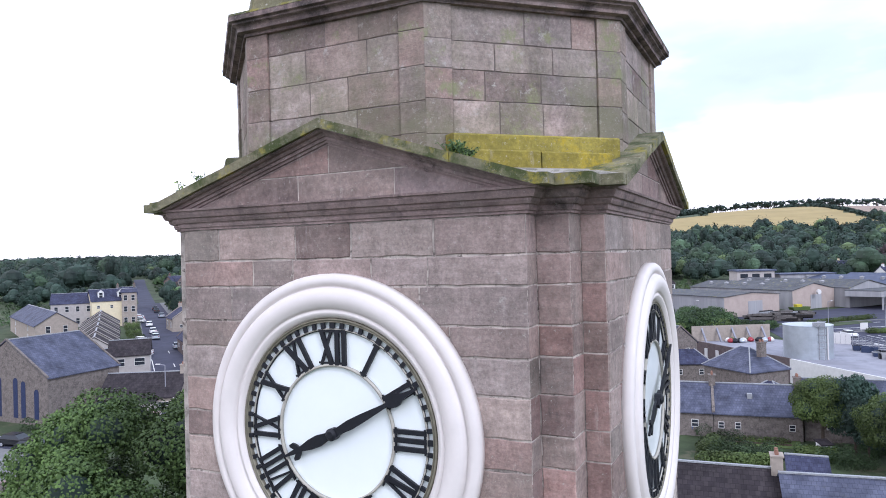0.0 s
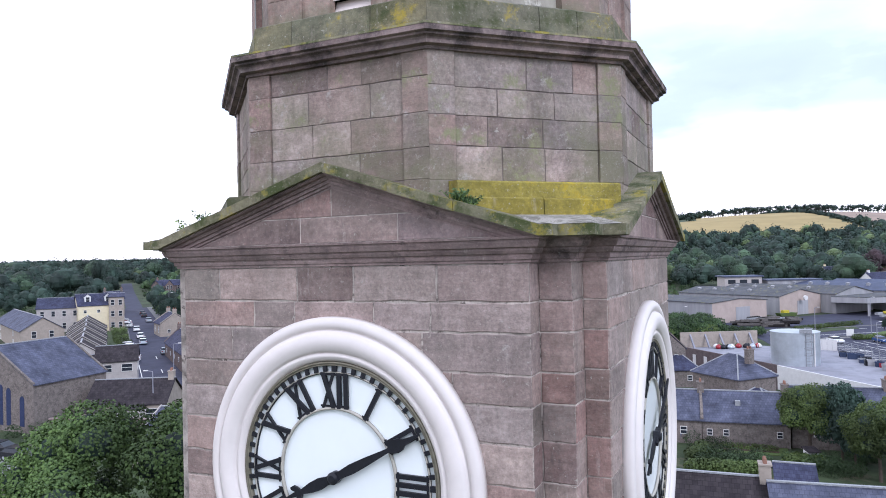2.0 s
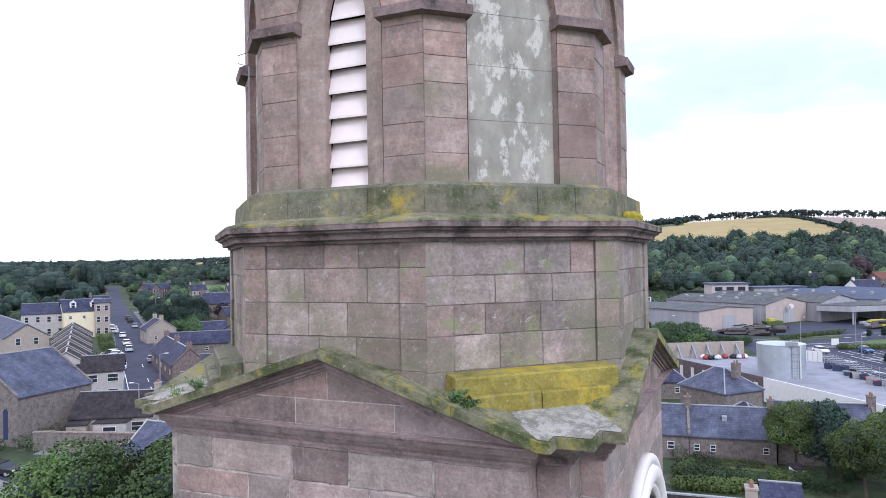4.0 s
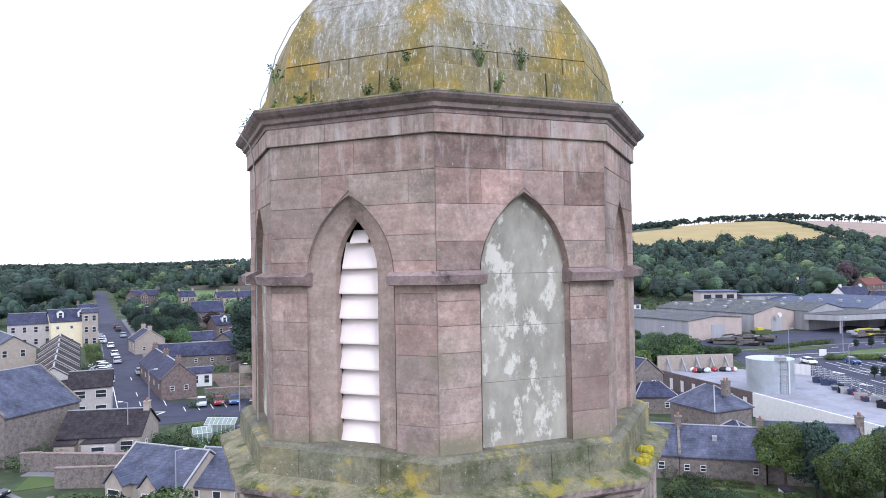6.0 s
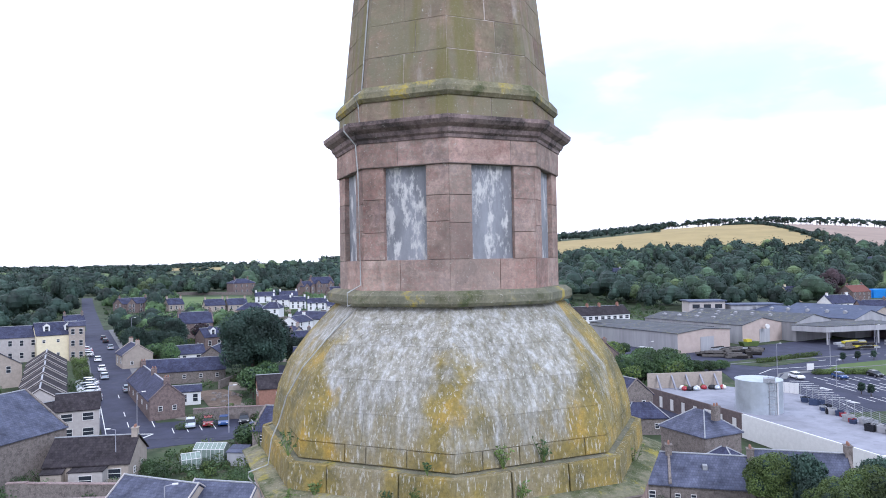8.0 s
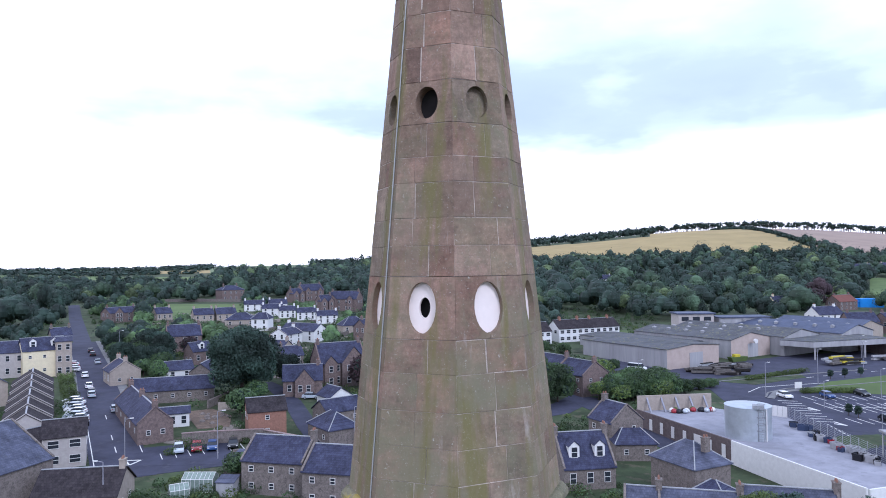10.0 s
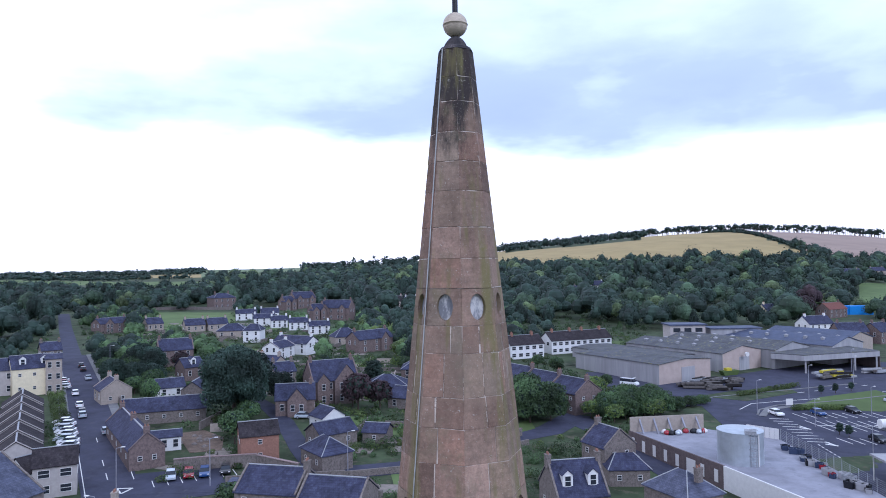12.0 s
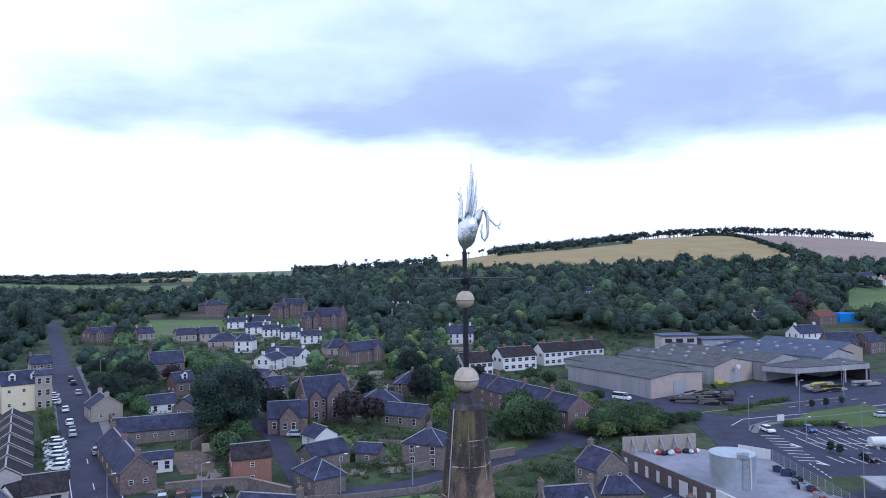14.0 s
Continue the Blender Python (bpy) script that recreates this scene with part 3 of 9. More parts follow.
# ---- the steeple ----
M_YMOSS = plain_material("yellow_moss", (0.38, 0.32, 0.03), 0.95, vary=0.3, scale=40, bump=0.6)
A, B, H = 1.70, 1.97, 2.17          # half width of a bay, of the corner pier, and of the tower
Z_CORN, RIDGE, PITCH = 21.07, 21.888, 0.319
rng = random.Random(7)
steeple = thing("church_steeple", "tall pink sandstone steeple with belfry, stone dome and spire", "steeple")


def quarter(pts):
    """The points of one corner, turned round all four."""
    out = []
    for q in range(4):
        for x, y in pts:
            for _ in range(q):
                x, y = -y, x
            out.append((x, y))
    return out


def plan(out):
    """The tower's outline, moved outwards, counter-clockwise from the front."""
    return quarter([(A + out, -H - out), (A + out, -B - out), (B + out, -B - out), (B + out, -A - out), (H + out, -A - out)])


def prism(rows):
    """Outlines with heights, joined upwards. rows: (outline, z)."""
    b = Build()
    k = len(rows[0][0])
    v = [(x, y, z) for o, z in rows for x, y in o]
    f = [(j * k + i, j * k + (i + 1) % k, (j + 1) * k + (i + 1) % k, (j + 1) * k + i) for j in range(len(rows) - 1) for i in range(k)]
    return b.add(v, f + [tuple(range(k))[::-1], tuple(range((len(rows) - 1) * k, len(rows) * k))])


shaft = prism([(plan(0), -1.0), (plan(0), 21.3)]).done("tower_shaft", M_MORTAR, steeple, "square lower stage of coursed pink sandstone")
prism([(plan(o), z) for o, z in ((0.0, 21.03), (0.02, 21.032), (0.022, 21.052), (0.034, 21.056), (0.04, 21.075), (0.041, 21.095), (0.06, 21.10), (0.075, 21.123), (0.076, 21.14), (0.098, 21.147), (0.115, 21.183), (0.116, 21.203), (0.135, 21.206), (0.14, 21.224), (0.0, 21.228))]).done(
    "cornice", M_MOULD, steeple, "moulded sandstone cornice, darkened by soot")


def raking(turn):
    """The sloping cornice over one pediment."""
    prof = [(o, -0.08 + 0.68 * (dz + 0.083)) for o, dz in ((0.03, -0.27), (0.052, -0.27), (0.053, -0.245), (0.066, -0.24), (0.07, -0.21), (0.086, -0.205), (0.087, -0.165), (0.105, -0.16), (0.12, -0.125), (0.15, -0.118), (0.165, -0.10), (0.165, -0.083), (0.0, -0.083))]
    m = pose(0, 0, 0, 0, 0, turn)
    k = len(prof)
    v = []
    for side in (-1, 0, 1):
        for o, dz in prof:
            x = side * min(A + o + 0.10, (RIDGE + dz - 21.222) / PITCH)      # dies on to the level cornice
            v.append(m @ Vector((x, -H - o, RIDGE - PITCH * abs(x) + dz)))
    f = [(j * k + i, (j + 1) * k + i, (j + 1) * k + (i + 1) % k, j * k + (i + 1) % k) for j in range(2) for i in range(k)]
    return Build().add(v, f + [tuple(range(k)), tuple(range(2 * k, 3 * k))[::-1]])


def gable_wall(turn):
    m = pose(0, 0, 0, 0, 0, turn)
    x = A
    top = lambda s: RIDGE - PITCH * abs(s) - 0.14
    F = H + 0.045
    v = [(-x, -F, 21.19), (x, -F, 21.19), (x, -F, top(x)), (0, -F, top(0)), (-x, -F, top(x)), (-x, -1.5, 21.19), (x, -1.5, 21.19), (x, -1.5, top(x)), (0, -1.5, top(0)), (-x, -1.5, top(x))]
    return Build().add([m @ Vector(p) for p in v], [(0, 1, 2, 3, 4), (9, 8, 7, 6, 5), (1, 6, 7, 2), (0, 4, 9, 5), (2, 7, 8, 3), (3, 8, 9, 4), (0, 5, 6, 1)])


for q in range(4):
    ped = gable_wall(90 * q).done("pediment", M_MORTAR, steeple, "triangular sandstone pediment above the clock")
    raking(90 * q).done("raking_cornice", M_MOULD, ped, "moulded raking cornice stained dark")
    if q < 2:
        w = Wall(-90 + 90 * q, H + 0.045)
        top = lambda s: RIDGE - PITCH * abs(s) - 0.185
        base = 21.232
        cut = 21.44
        edge = lambda z: (RIDGE - 0.185 - z) / PITCH
        stone(ped, w, [(-edge(base) + 0.02, base), (-0.33, base), (-0.33, cut), (-edge(cut), cut)], M_PIER)
        stone(ped, w, [(-0.32, base), (0.62, base), (0.62, cut), (-0.32, cut)], M_PIER)
        stone(ped, w, [(0.63, base), (edge(base) - 0.02, base), (edge(cut), cut), (0.63, cut)], M_PIER)
        stone(ped, w, [(-edge(cut + 0.01), cut + 0.01), (-0.01, cut + 0.01), (-0.01, top(0) - 0.01)], M_PIER)
        stone(ped, w, [(0.0, cut + 0.01), (edge(cut + 0.01), cut + 0.01), (0.0, top(0) - 0.01)], M_PIER)

# roof slabs behind the pediments, mossy, and a level slab over each corner pier
L, O, FLAT = H + 0.20, 0.235, 21.302
FOOT = (RIDGE - FLAT) / PITCH
M_CRUST = stone_material("pale_lichen_crust", [(0.19, 0.18, 0.15), (0.25, 0.24, 0.21)], stain=(0.09, 0.085, 0.06), stain_at=0.56, lichen=(0.28, 0.24, 0.06), lichen_at=0.66, streak=False, grey=(0.28, 0.27, 0.25), wet_at=0.56, gain=1.8, crust=0.495)
for q in range(4):
    m = pose(0, 0, 0, 0, 0, 90 * q)
    for side in (-1, 1):
        for cut, (x0, x1) in enumerate(((0.0, 0.62), (0.624, 1.18), (1.184, FOOT))):      # three lengths of coping down each slope
            drop = 0.004 * ((cut + q) % 2)
            outline = [(side * x0, -L - drop), (side * x1, -L - drop), (side * x1, -x1), (side * x0, -x0)]
            if side < 0:
                outline = outline[::-1]
            top = [m @ Vector((x, y, RIDGE - PITCH * abs(x) - drop)) for x, y in outline]
            bot = [p - Vector((0, 0, 0.08)) for p in top]
            Build().add(top + bot, [(0, 1, 2, 3), (7, 6, 5, 4)] + [(i, 4 + i, 4 + (i + 1) % 4, (i + 1) % 4) for i in range(4)]).done(
                "roof_slab", M_MOSS, steeple, "sloping coping slab with moss and lichen")
    outline = [(FOOT, -L), (A + O, -L), (A + O, -B - O), (B + O, -B - O), (B + O, -A - O), (L, -A - O), (L, -FOOT), (FOOT, -FOOT)]
    top = [m @ Vector((x, y, FLAT)) for x, y in outline]
    bot = [p - Vector((0, 0, 0.08)) for p in top]
    corner = Build().add(top + bot, [tuple(range(8)), tuple(range(15, 7, -1))] + [(i, 8 + i, 8 + (i + 1) % 8, (i + 1) % 8) for i in range(8)]).done(
        "corner_slab", M_MOSS, steeple, "level corner slab with mossy edges")
    outer_ = [(FOOT, -L + 0.035), (A + O - 0.025, -L + 0.035), (A + O - 0.025, -B - O + 0.025), (B + O - 0.025, -B - O + 0.025), (B + O - 0.025, -A - O + 0.025), (L - 0.035, -A - O + 0.025), (L - 0.035, -FOOT)]
    v = [m @ Vector((x, y, FLAT + 0.005)) for x, y in outer_] + [m @ Vector((1.45, -2.015, 21.405)), m @ Vector((2.0, -1.465, 21.405))]      # rises to the foot of the block behind
    Build().add(v, [(0, 1, 7), (1, 2, 7), (2, 3, 7), (3, 8, 7), (3, 4, 8), (4, 5, 8), (5, 6, 8)]).done("lichen_crust", M_CRUST, corner, "white lichen crust in the sloping valley")

# blocks of the square stage
LV = [18.0] + levels_between(rng, 18.25, 21.03, 0.278)
for ang in (-90, 0):
    lay(shaft, Wall(ang, H), LV, lambda z: -A + 0.002, lambda z: A - 0.002, M_STONE, rng, 0.62, gap=0.009, proud=0.010, worn=0.006)
lay(shaft, Wall(0, A), LV, lambda z: -H + 0.002, lambda z: -B, M_PIER, rng, 0.4, gap=0.006, proud=0.006, worn=0.003)
lay(shaft, Wall(-90, B), LV, lambda z: A + 0.014, lambda z: B - 0.002, M_PIER, rng, 0.5, gap=0.007, proud=0.008, worn=0.005)
lay(shaft, Wall(0, B), LV, lambda z: -B + 0.002, lambda z: -A, M_PIER, rng, 0.5, gap=0.007, proud=0.008, worn=0.005)
lay(shaft, Wall(-90, A), LV, lambda z: B + 0.014, lambda z: H - 0.002, M_PIER, rng, 0.4, gap=0.006, proud=0.006, worn=0.003)
lay(shaft, Wall(180, A), LV, lambda z: B, lambda z: H - 0.002, M_STONE, rng, 0.4)


def ring(name, profile, mat, parent, label):
    return Build().lathe(profile).done(name, mat, parent, label)


# octagonal drum
R_DRUM, R_BELF = 2.318, 2.14
drum = ring("drum", [(R_DRUM - 0.002, 21.3), (R_DRUM - 0.002, 22.80)], M_JOINT, steeple, "octagonal drum of weathered pink ashlar")
ring("drum_cornice", [(R_DRUM - 0.1, 22.74), (R_DRUM + 0.048, 22.74), (R_DRUM + 0.050, 22.765), (R_DRUM + 0.110, 22.772), (R_DRUM + 0.112, 22.80), (R_DRUM + 0.124, 22.815), (R_DRUM + 0.157, 22.828), (R_DRUM + 0.160, 22.842), (R_DRUM + 0.192, 22.852), (R_DRUM + 0.194, 22.90), (2.0, 22.90)],
     M_MOULDD, steeple, "moulded octagonal cornice darkened by soot")
ring("cornice_weathering", [(2.0, 22.88), (R_DRUM + 0.197, 22.895), (R_DRUM + 0.192, 22.915), (2.24, 22.985), (2.0, 22.985)], M_MOSS, steeple, "green mossy top of the drum cornice")
for k in range(-2, 4):
    w = Wall(-90 + 45 * k, R_DRUM * COS8)
    half = R_DRUM * SIN8
    lv = levels_between(random.Random(3 + k), 21.20, 22.745, 0.25)
    lv = [21.46] + [z for z in lv if z > 21.54] if k % 2 == 0 else lv
    for a, b in ((-half + 0.002, -half + 0.218), (half - 0.218, half - 0.002)):      # bedding mortar of the corner strips
        v = [w.at(s_, z_, 0.0225) for s_, z_ in ((a, lv[0]), (b, lv[0]), (b, 22.745), (a, 22.745))]
        Build().add(v, [(0, 1, 2, 3)]).done("bedding", M_JOINT, drum)
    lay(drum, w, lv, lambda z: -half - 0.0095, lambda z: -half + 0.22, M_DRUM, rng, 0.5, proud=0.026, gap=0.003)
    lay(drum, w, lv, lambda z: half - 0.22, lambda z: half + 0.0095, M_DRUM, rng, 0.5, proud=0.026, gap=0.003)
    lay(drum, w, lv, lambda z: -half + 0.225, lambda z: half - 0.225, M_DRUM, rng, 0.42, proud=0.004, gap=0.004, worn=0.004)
blocking = ring("blocking_course", [(2.2, 22.95), (2.285, 22.95), (2.265, 23.20), (2.20, 23.235), (2.0, 23.24)], M_LEDGE, steeple, "blocking course covered in yellow lichen")
for k in range(-2, 4):
    lay(blocking, Wall(-90 + 45 * k, 2.292 * COS8, 0.07, 22.95), [22.95, 23.205], lambda z: -2.285 * SIN8 + 0.003, lambda z: 2.275 * SIN8 - 0.003, M_LEDGE, rng, 0.55, gap=0.004, proud=0.0, back=0.05)
# weathering blocks at the foot of the drum's corner faces, in two tiers
for k in (1, 3, -1, -3):
    w = Wall(-90 + 45 * k, 0)
    for d, z, s0, s1 in ((2.365, 21.70, -0.74, 0.735), (2.45, 21.565, -0.64, -0.045), (2.453, 21.56, -0.037, 0.60)):
        v = [w.at(s0, 21.22, 2.0), w.at(s1, 21.22, 2.0), w.at(s1, 21.22, d), w.at(s0, 21.22, d), w.at(s0, z, 2.0), w.at(s1, z, 2.0), w.at(s1, z - 0.02, d - 0.02), w.at(s0, z - 0.02, d - 0.02), w.at(s0, z - 0.035, d), w.at(s1, z - 0.035, d)]
        Build().add(v, [(0, 1, 2, 3), (7, 6, 5, 4), (3, 2, 9, 8), (8, 9, 6, 7), (0, 3, 8, 7, 4), (1, 5, 6, 9, 2), (0, 4, 5, 1)]).done("weathering_block", M_YLICHEN if k > 0 else M_LEDGE, steeple, "stone weathering block yellow with lichen" if k > 0 else "grey-green lichened weathering block")

# belfry
BEL0, BEL1 = 23.21, 25.87
AP = R_BELF * COS8
HALF = R_BELF * SIN8
SPRING, APEX, HW = 24.68, 25.40, 0.435


def pointed(hw, spring, apex):
    r = apex - spring
    c = (r * r - hw * hw) / (2 * hw)
    return lambda z: hw if z <= spring else max(0.0, math.sqrt(max(0.0, (hw + c) ** 2 - (z - spring) ** 2)) - c)


def arch_points(hw, low, spring, apex, n=7):
    """The outline of a pointed opening from the low right corner up and round to the low left one."""
    fx = pointed(hw, spring, apex)
    zs = [low] + [spring + (apex - spring) * math.sin(math.pi / 2 * i / n) for i in range(n)]
    return [(fx(z), z) for z in zs] + [(0.0, apex)] + [(-fx(z), z) for z in zs[::-1]]


# inner core coloured near black for the unlit space behind the louvres
belfry = ring("belfry", [(1.72, BEL0 - 0.1), (1.72, BEL1 + 0.1)], M_DARK, steeple, "octagonal belfry stage of pink ashlar with pointed openings")
outer = arch_points(HW, BEL0, SPRING, APEX)
for k in range(8):
    w = Wall(-90 + 45 * k, AP)
    lv = levels_between(random.Random(11 + k), BEL0, BEL1, 0.262)
    # wall behind the blocks, open at the arch
    n = len(outer)
    sheet = [(HALF, BEL0), (HALF, BEL1), (-HALF, BEL1), (-HALF, BEL0)] + outer[::-1]
    v = [w.at(s, z, -0.004) for s, z in sheet] + [w.at(s, z, -0.2) for s, z in sheet]
    kk = len(sheet)
    Build().add(v, [tuple(range(kk))] + [(i, kk + i, kk + (i + 1) % kk, (i + 1) % kk) for i in range(kk)]).done("wall_face", M_JOINTB, belfry)
    if k in (0, 1, 2, 6, 7, 3):
        fx = pointed(HW, SPRING, APEX)
        lay(belfry, w, lv, lambda z: -HALF + 0.004, lambda z: HALF - 0.004, M_BELFRY, rng, 0.5, gap=0.0016, back=0.04, hole=(BEL0, APEX, fx), proud=0.002)
    louvred = k % 2 == 0
    depth, ihw, iapex = (0.20, 0.212, 25.20) if louvred else (0.075, HW - 0.012, APEX - 0.02)
    inner = arch_points(ihw, BEL0, SPRING if not louvred else 24.72, iapex)
    edge_ = arch_points(HW - 0.006, BEL0, SPRING, APEX - 0.008)
    n = len(outer)
    if louvred:                              # chamfer, hollow and an inner order of jamb stones
        mid = arch_points(0.335, BEL0, SPRING + 0.01, 25.315)
        jamb = arch_points(0.305, BEL0, SPRING + 0.015, 25.285)
        rings = ((edge_, 0.002), (edge_, -0.035), (mid, -0.075), (jamb, -0.08), (inner, -0.115), (inner, -depth))
    else:
        rings = ((edge_, 0.002), (edge_, -0.04), (inner, -depth))
    v = [w.at(s, z, d) for pts_, d in rings for s, z in pts_]
    f = [(j * n + i, j * n + i + 1, (j + 1) * n + i + 1, (j + 1) * n + i) for j in range(len(rings) - 1) for i in range(n - 1)]
    Build().add(v, f).done("arch_reveal", M_BELFRY, belfry, "moulded pointed sandstone arch")
    if louvred:
        for i in range(9):
            z = 23.23 + 0.222 * i
            hw = ihw + 0.01 if i < 7 else (0.175, 0.092)[i - 7]
            top = z + (0.216 if i < 8 else 0.10)
            tilt = 0.004 * ((i * 7) % 3 - 1)
            v = [w.at(s, zz + (tilt if s > 0 else 0), d) for d, zz in ((-depth + 0.03, z), (-depth + 0.03, z - 0.02), (-depth - 0.045, top), (-depth - 0.045, top - 0.02)) for s in (-hw, hw)]
            Build().add(v, [(0, 1, 5, 4), (2, 6, 7, 3), (0, 2, 3, 1), (4, 5, 7, 6), (0, 4, 6, 2), (1, 3, 7, 5)]).done("louvre", M_LOUVRE, belfry, "pale painted louvre slat")
    else:
        fx = pointed(ihw, SPRING, iapex)     # plastered panel in four lifts, a faint joint between them
        for z0, z1 in ((BEL0, 23.78), (23.784, 24.25), (24.254, 24.70), (24.704, iapex)):
            zs = [z0 + (z1 - z0) * i / 6 for i in range(7)] if z1 > SPRING else [z0, z1]
            v = [w.at(fx(z), z, -depth + 0.002) for z in zs] + [w.at(-fx(z), z, -depth + 0.002) for z in zs[::-1]]
            Build().add(v, [tuple(range(len(v)))]).done("blind_panel", M_PEEL, belfry, "blind arch panel with peeling limewash")
        back_ = [w.at(s, z, -depth - 0.001) for s, z in inner]
        Build().add(back_, [tuple(range(len(inner)))]).done("panel_bed", M_JOINT, belfry)
    # impost band, broken at the opening
    for a, b in ((-HALF - 0.045, -HW + 0.03), (HW - 0.03, HALF + 0.045)):
        v = [w.at(s, z, d) for z, d in ((24.615, 0.0), (24.625, 0.085), (24.70, 0.10), (24.735, 0.02)) for s in (a, b)]
        Build().add([w.at(a, 24.615, -0.1), w.at(b, 24.615, -0.1)] + v + [w.at(a, 24.735, -0.1), w.at(b, 24.735, -0.1)],
                    [(0, 1, 3, 2), (2, 3, 5, 4), (4, 5, 7, 6), (6, 7, 9, 8), (8, 9, 11, 10), (0, 2, 4, 6, 8, 10), (1, 11, 9, 7, 5, 3)]).done("impost_band", M_MOULD, belfry, "projecting grey impost band")
frieze = ring("frieze", [(1.8, BEL1), (2.168, BEL1), (2.168, 26.06), (1.8, 26.06)], M_JOINTB, steeple, "plain frieze of pink stones")
ring("belfry_cornice", [(2.1, 26.03), (2.18, 26.03), (2.185, 26.06), (2.215, 26.075), (2.225, 26.11), (2.265, 26.135), (2.295, 26.165), (2.30, 26.185), (1.9, 26.185)], M_MOULD, steeple, "moulded cornice below the dome with plants")
ring("cornice_weathering", [(1.9, 26.175), (2.303, 26.182), (2.295, 26.198), (2.12, 26.235), (1.9, 26.235)], M_MOSS, steeple, "mossy top of the belfry cornice")
skirt = ring("dome_skirt", [(2.0, 26.2), (2.07, 26.2), (2.05, 26.45), (1.9, 26.485)], M_LEDGE, steeple, "lichened stone skirt course of the dome")
for k in range(-3, 5):
    w = Wall(-90 + 45 * k, 2.172 * COS8)
    lay(frieze, w, [BEL1 + 0.002, 26.028], lambda z: -2.172 * SIN8 + 0.002, lambda z: 2.172 * SIN8 - 0.002, M_BELFRY, rng, 0.5, gap=0.002, proud=0.002, back=0.03)
    w = Wall(-90 + 45 * k, 2.095 * COS8, 0.07, 26.2)
    lay(skirt, w, [26.2, 26.47], lambda z: -2.09 * SIN8 + 0.004, lambda z: 2.085 * SIN8 - 0.006, M_DOME, rng, 0.46, gap=0.007, proud=0.0, back=0.06)

# dome
DOME = [(1.965, 26.48), (1.955, 26.64), (1.90, 26.90), (1.78, 27.18), (1.57, 27.46), (1.40, 27.64), (1.22, 27.82)]
dome = ring("dome", [(r - 0.012, z) for r, z in DOME], M_DOME, steeple, "eight-sided stone dome streaked with lichen")
for k in range(-3, 5):
    for j in range(len(DOME) - 1):
        (r0, z0), (r1, z1) = DOME[j], DOME[j + 1]
        w = Wall(-90 + 45 * k, r0 * COS8, (r0 - r1) * COS8 / (z1 - z0), z0)
        lay(dome, w, [z0, z1], lambda z: -(r0 + (r1 - r0) * (z - z0) / (z1 - z0)) * SIN8, lambda z: (r0 + (r1 - r0) * (z - z0) / (z1 - z0)) * SIN8, M_DOME, rng, 0.42, gap=0.006 if j == 0 else 0.0007, proud=0.002 if j == 0 else 0.0005, back=0.03)

# lantern
ring("lantern_base", [(1.15, 27.78), (1.33, 27.80), (1.35, 27.83), (1.345, 27.90), (1.28, 27.945), (1.1, 27.945)], M_LEDGE, steeple, "mossy base moulding of the lantern")
R_LAN = 1.20
LAP, LHALF = R_LAN * COS8, R_LAN * SIN8
lantern = ring("lantern", [(R_LAN - 0.02, 27.9), (R_LAN - 0.02, 28.24), (R_LAN - 0.1, 28.24), (R_LAN - 0.1, 29.4)], M_JOINTB, steeple, "octagonal lantern stage with boarded panels")
PW, P0, P1 = 0.225, 28.24, 29.14
for k in range(8):
    w = Wall(-90 + 45 * k, LAP)
    for (a, b), lv in (((-LHALF + 0.003, -PW), levels_between(rng, P0, P1, 0.3)), ((PW, LHALF - 0.003), levels_between(rng, P0, P1, 0.3)), ((-LHALF + 0.003, LHALF - 0.003), [27.93, P0])):
        lay(lantern, w, lv, lambda z: a, lambda z: b, M_LANTERN, rng, 0.42, proud=0.0, back=0.1, gap=0.002)
    v = [w.at(s, z, -0.05) for s, z in ((-PW - 0.01, P0), (PW + 0.01, P0), (PW + 0.01, P1), (-PW - 0.01, P1))]
    Build().add(v + [p - w.n * 0.03 for p in v], [(0, 1, 2, 3), (7, 6, 5, 4), (0, 4, 5, 1), (1, 5, 6, 2), (2, 6, 7, 3), (3, 7, 4, 0)]).done("boarded_panel", M_PANEL, lantern, "boarded panel with flaking pale paint")
lantern_frieze = ring("lantern_frieze", [(1.0, 29.14), (1.222, 29.14), (1.222, 29.40), (1.0, 29.40)], M_JOINTB, steeple, "plain frieze of the lantern")
ring("lantern_cornice", [(1.1, 29.38), (1.235, 29.38), (1.245, 29.41), (1.27, 29.43), (1.285, 29.47), (1.335, 29.50), (1.365, 29.535), (1.37, 29.57), (1.2, 29.60), (1.0, 29.60)], M_MOULDD, steeple, "sharp moulded lantern cornice stained black")
plinth = ring("spire_plinth", [(1.0, 29.58), (1.197, 29.58), (1.182, 29.80), (1.0, 29.80)], M_JOINTB, steeple, "plain stone plinth below the spire")
for k in range(8):
    lay(lantern_frieze, Wall(-90 + 45 * k, 1.225 * COS8), [29.142, 29.385], lambda z: -1.225 * SIN8 + 0.001, lambda z: 1.225 * SIN8 - 0.001, M_LANTERN, rng, 0.5, gap=0.0025, proud=0.0, back=0.04)
    lay(plinth, Wall(-90 + 45 * k, 1.20 * COS8, 0.063, 29.58), [29.585, 29.795], lambda z: -1.197 * SIN8 + 0.001, lambda z: 1.19 * SIN8 - 0.001, M_SPIRE, rng, 0.5, gap=0.0025, proud=0.0, back=0.04)
ring("spire_base_moulding", [(1.0, 29.79), (1.20, 29.79), (1.23, 29.825), (1.225, 29.88), (1.17, 29.945), (1.0, 29.945)], M_LEDGE, steeple, "rounded base moulding of the spire, mossy")

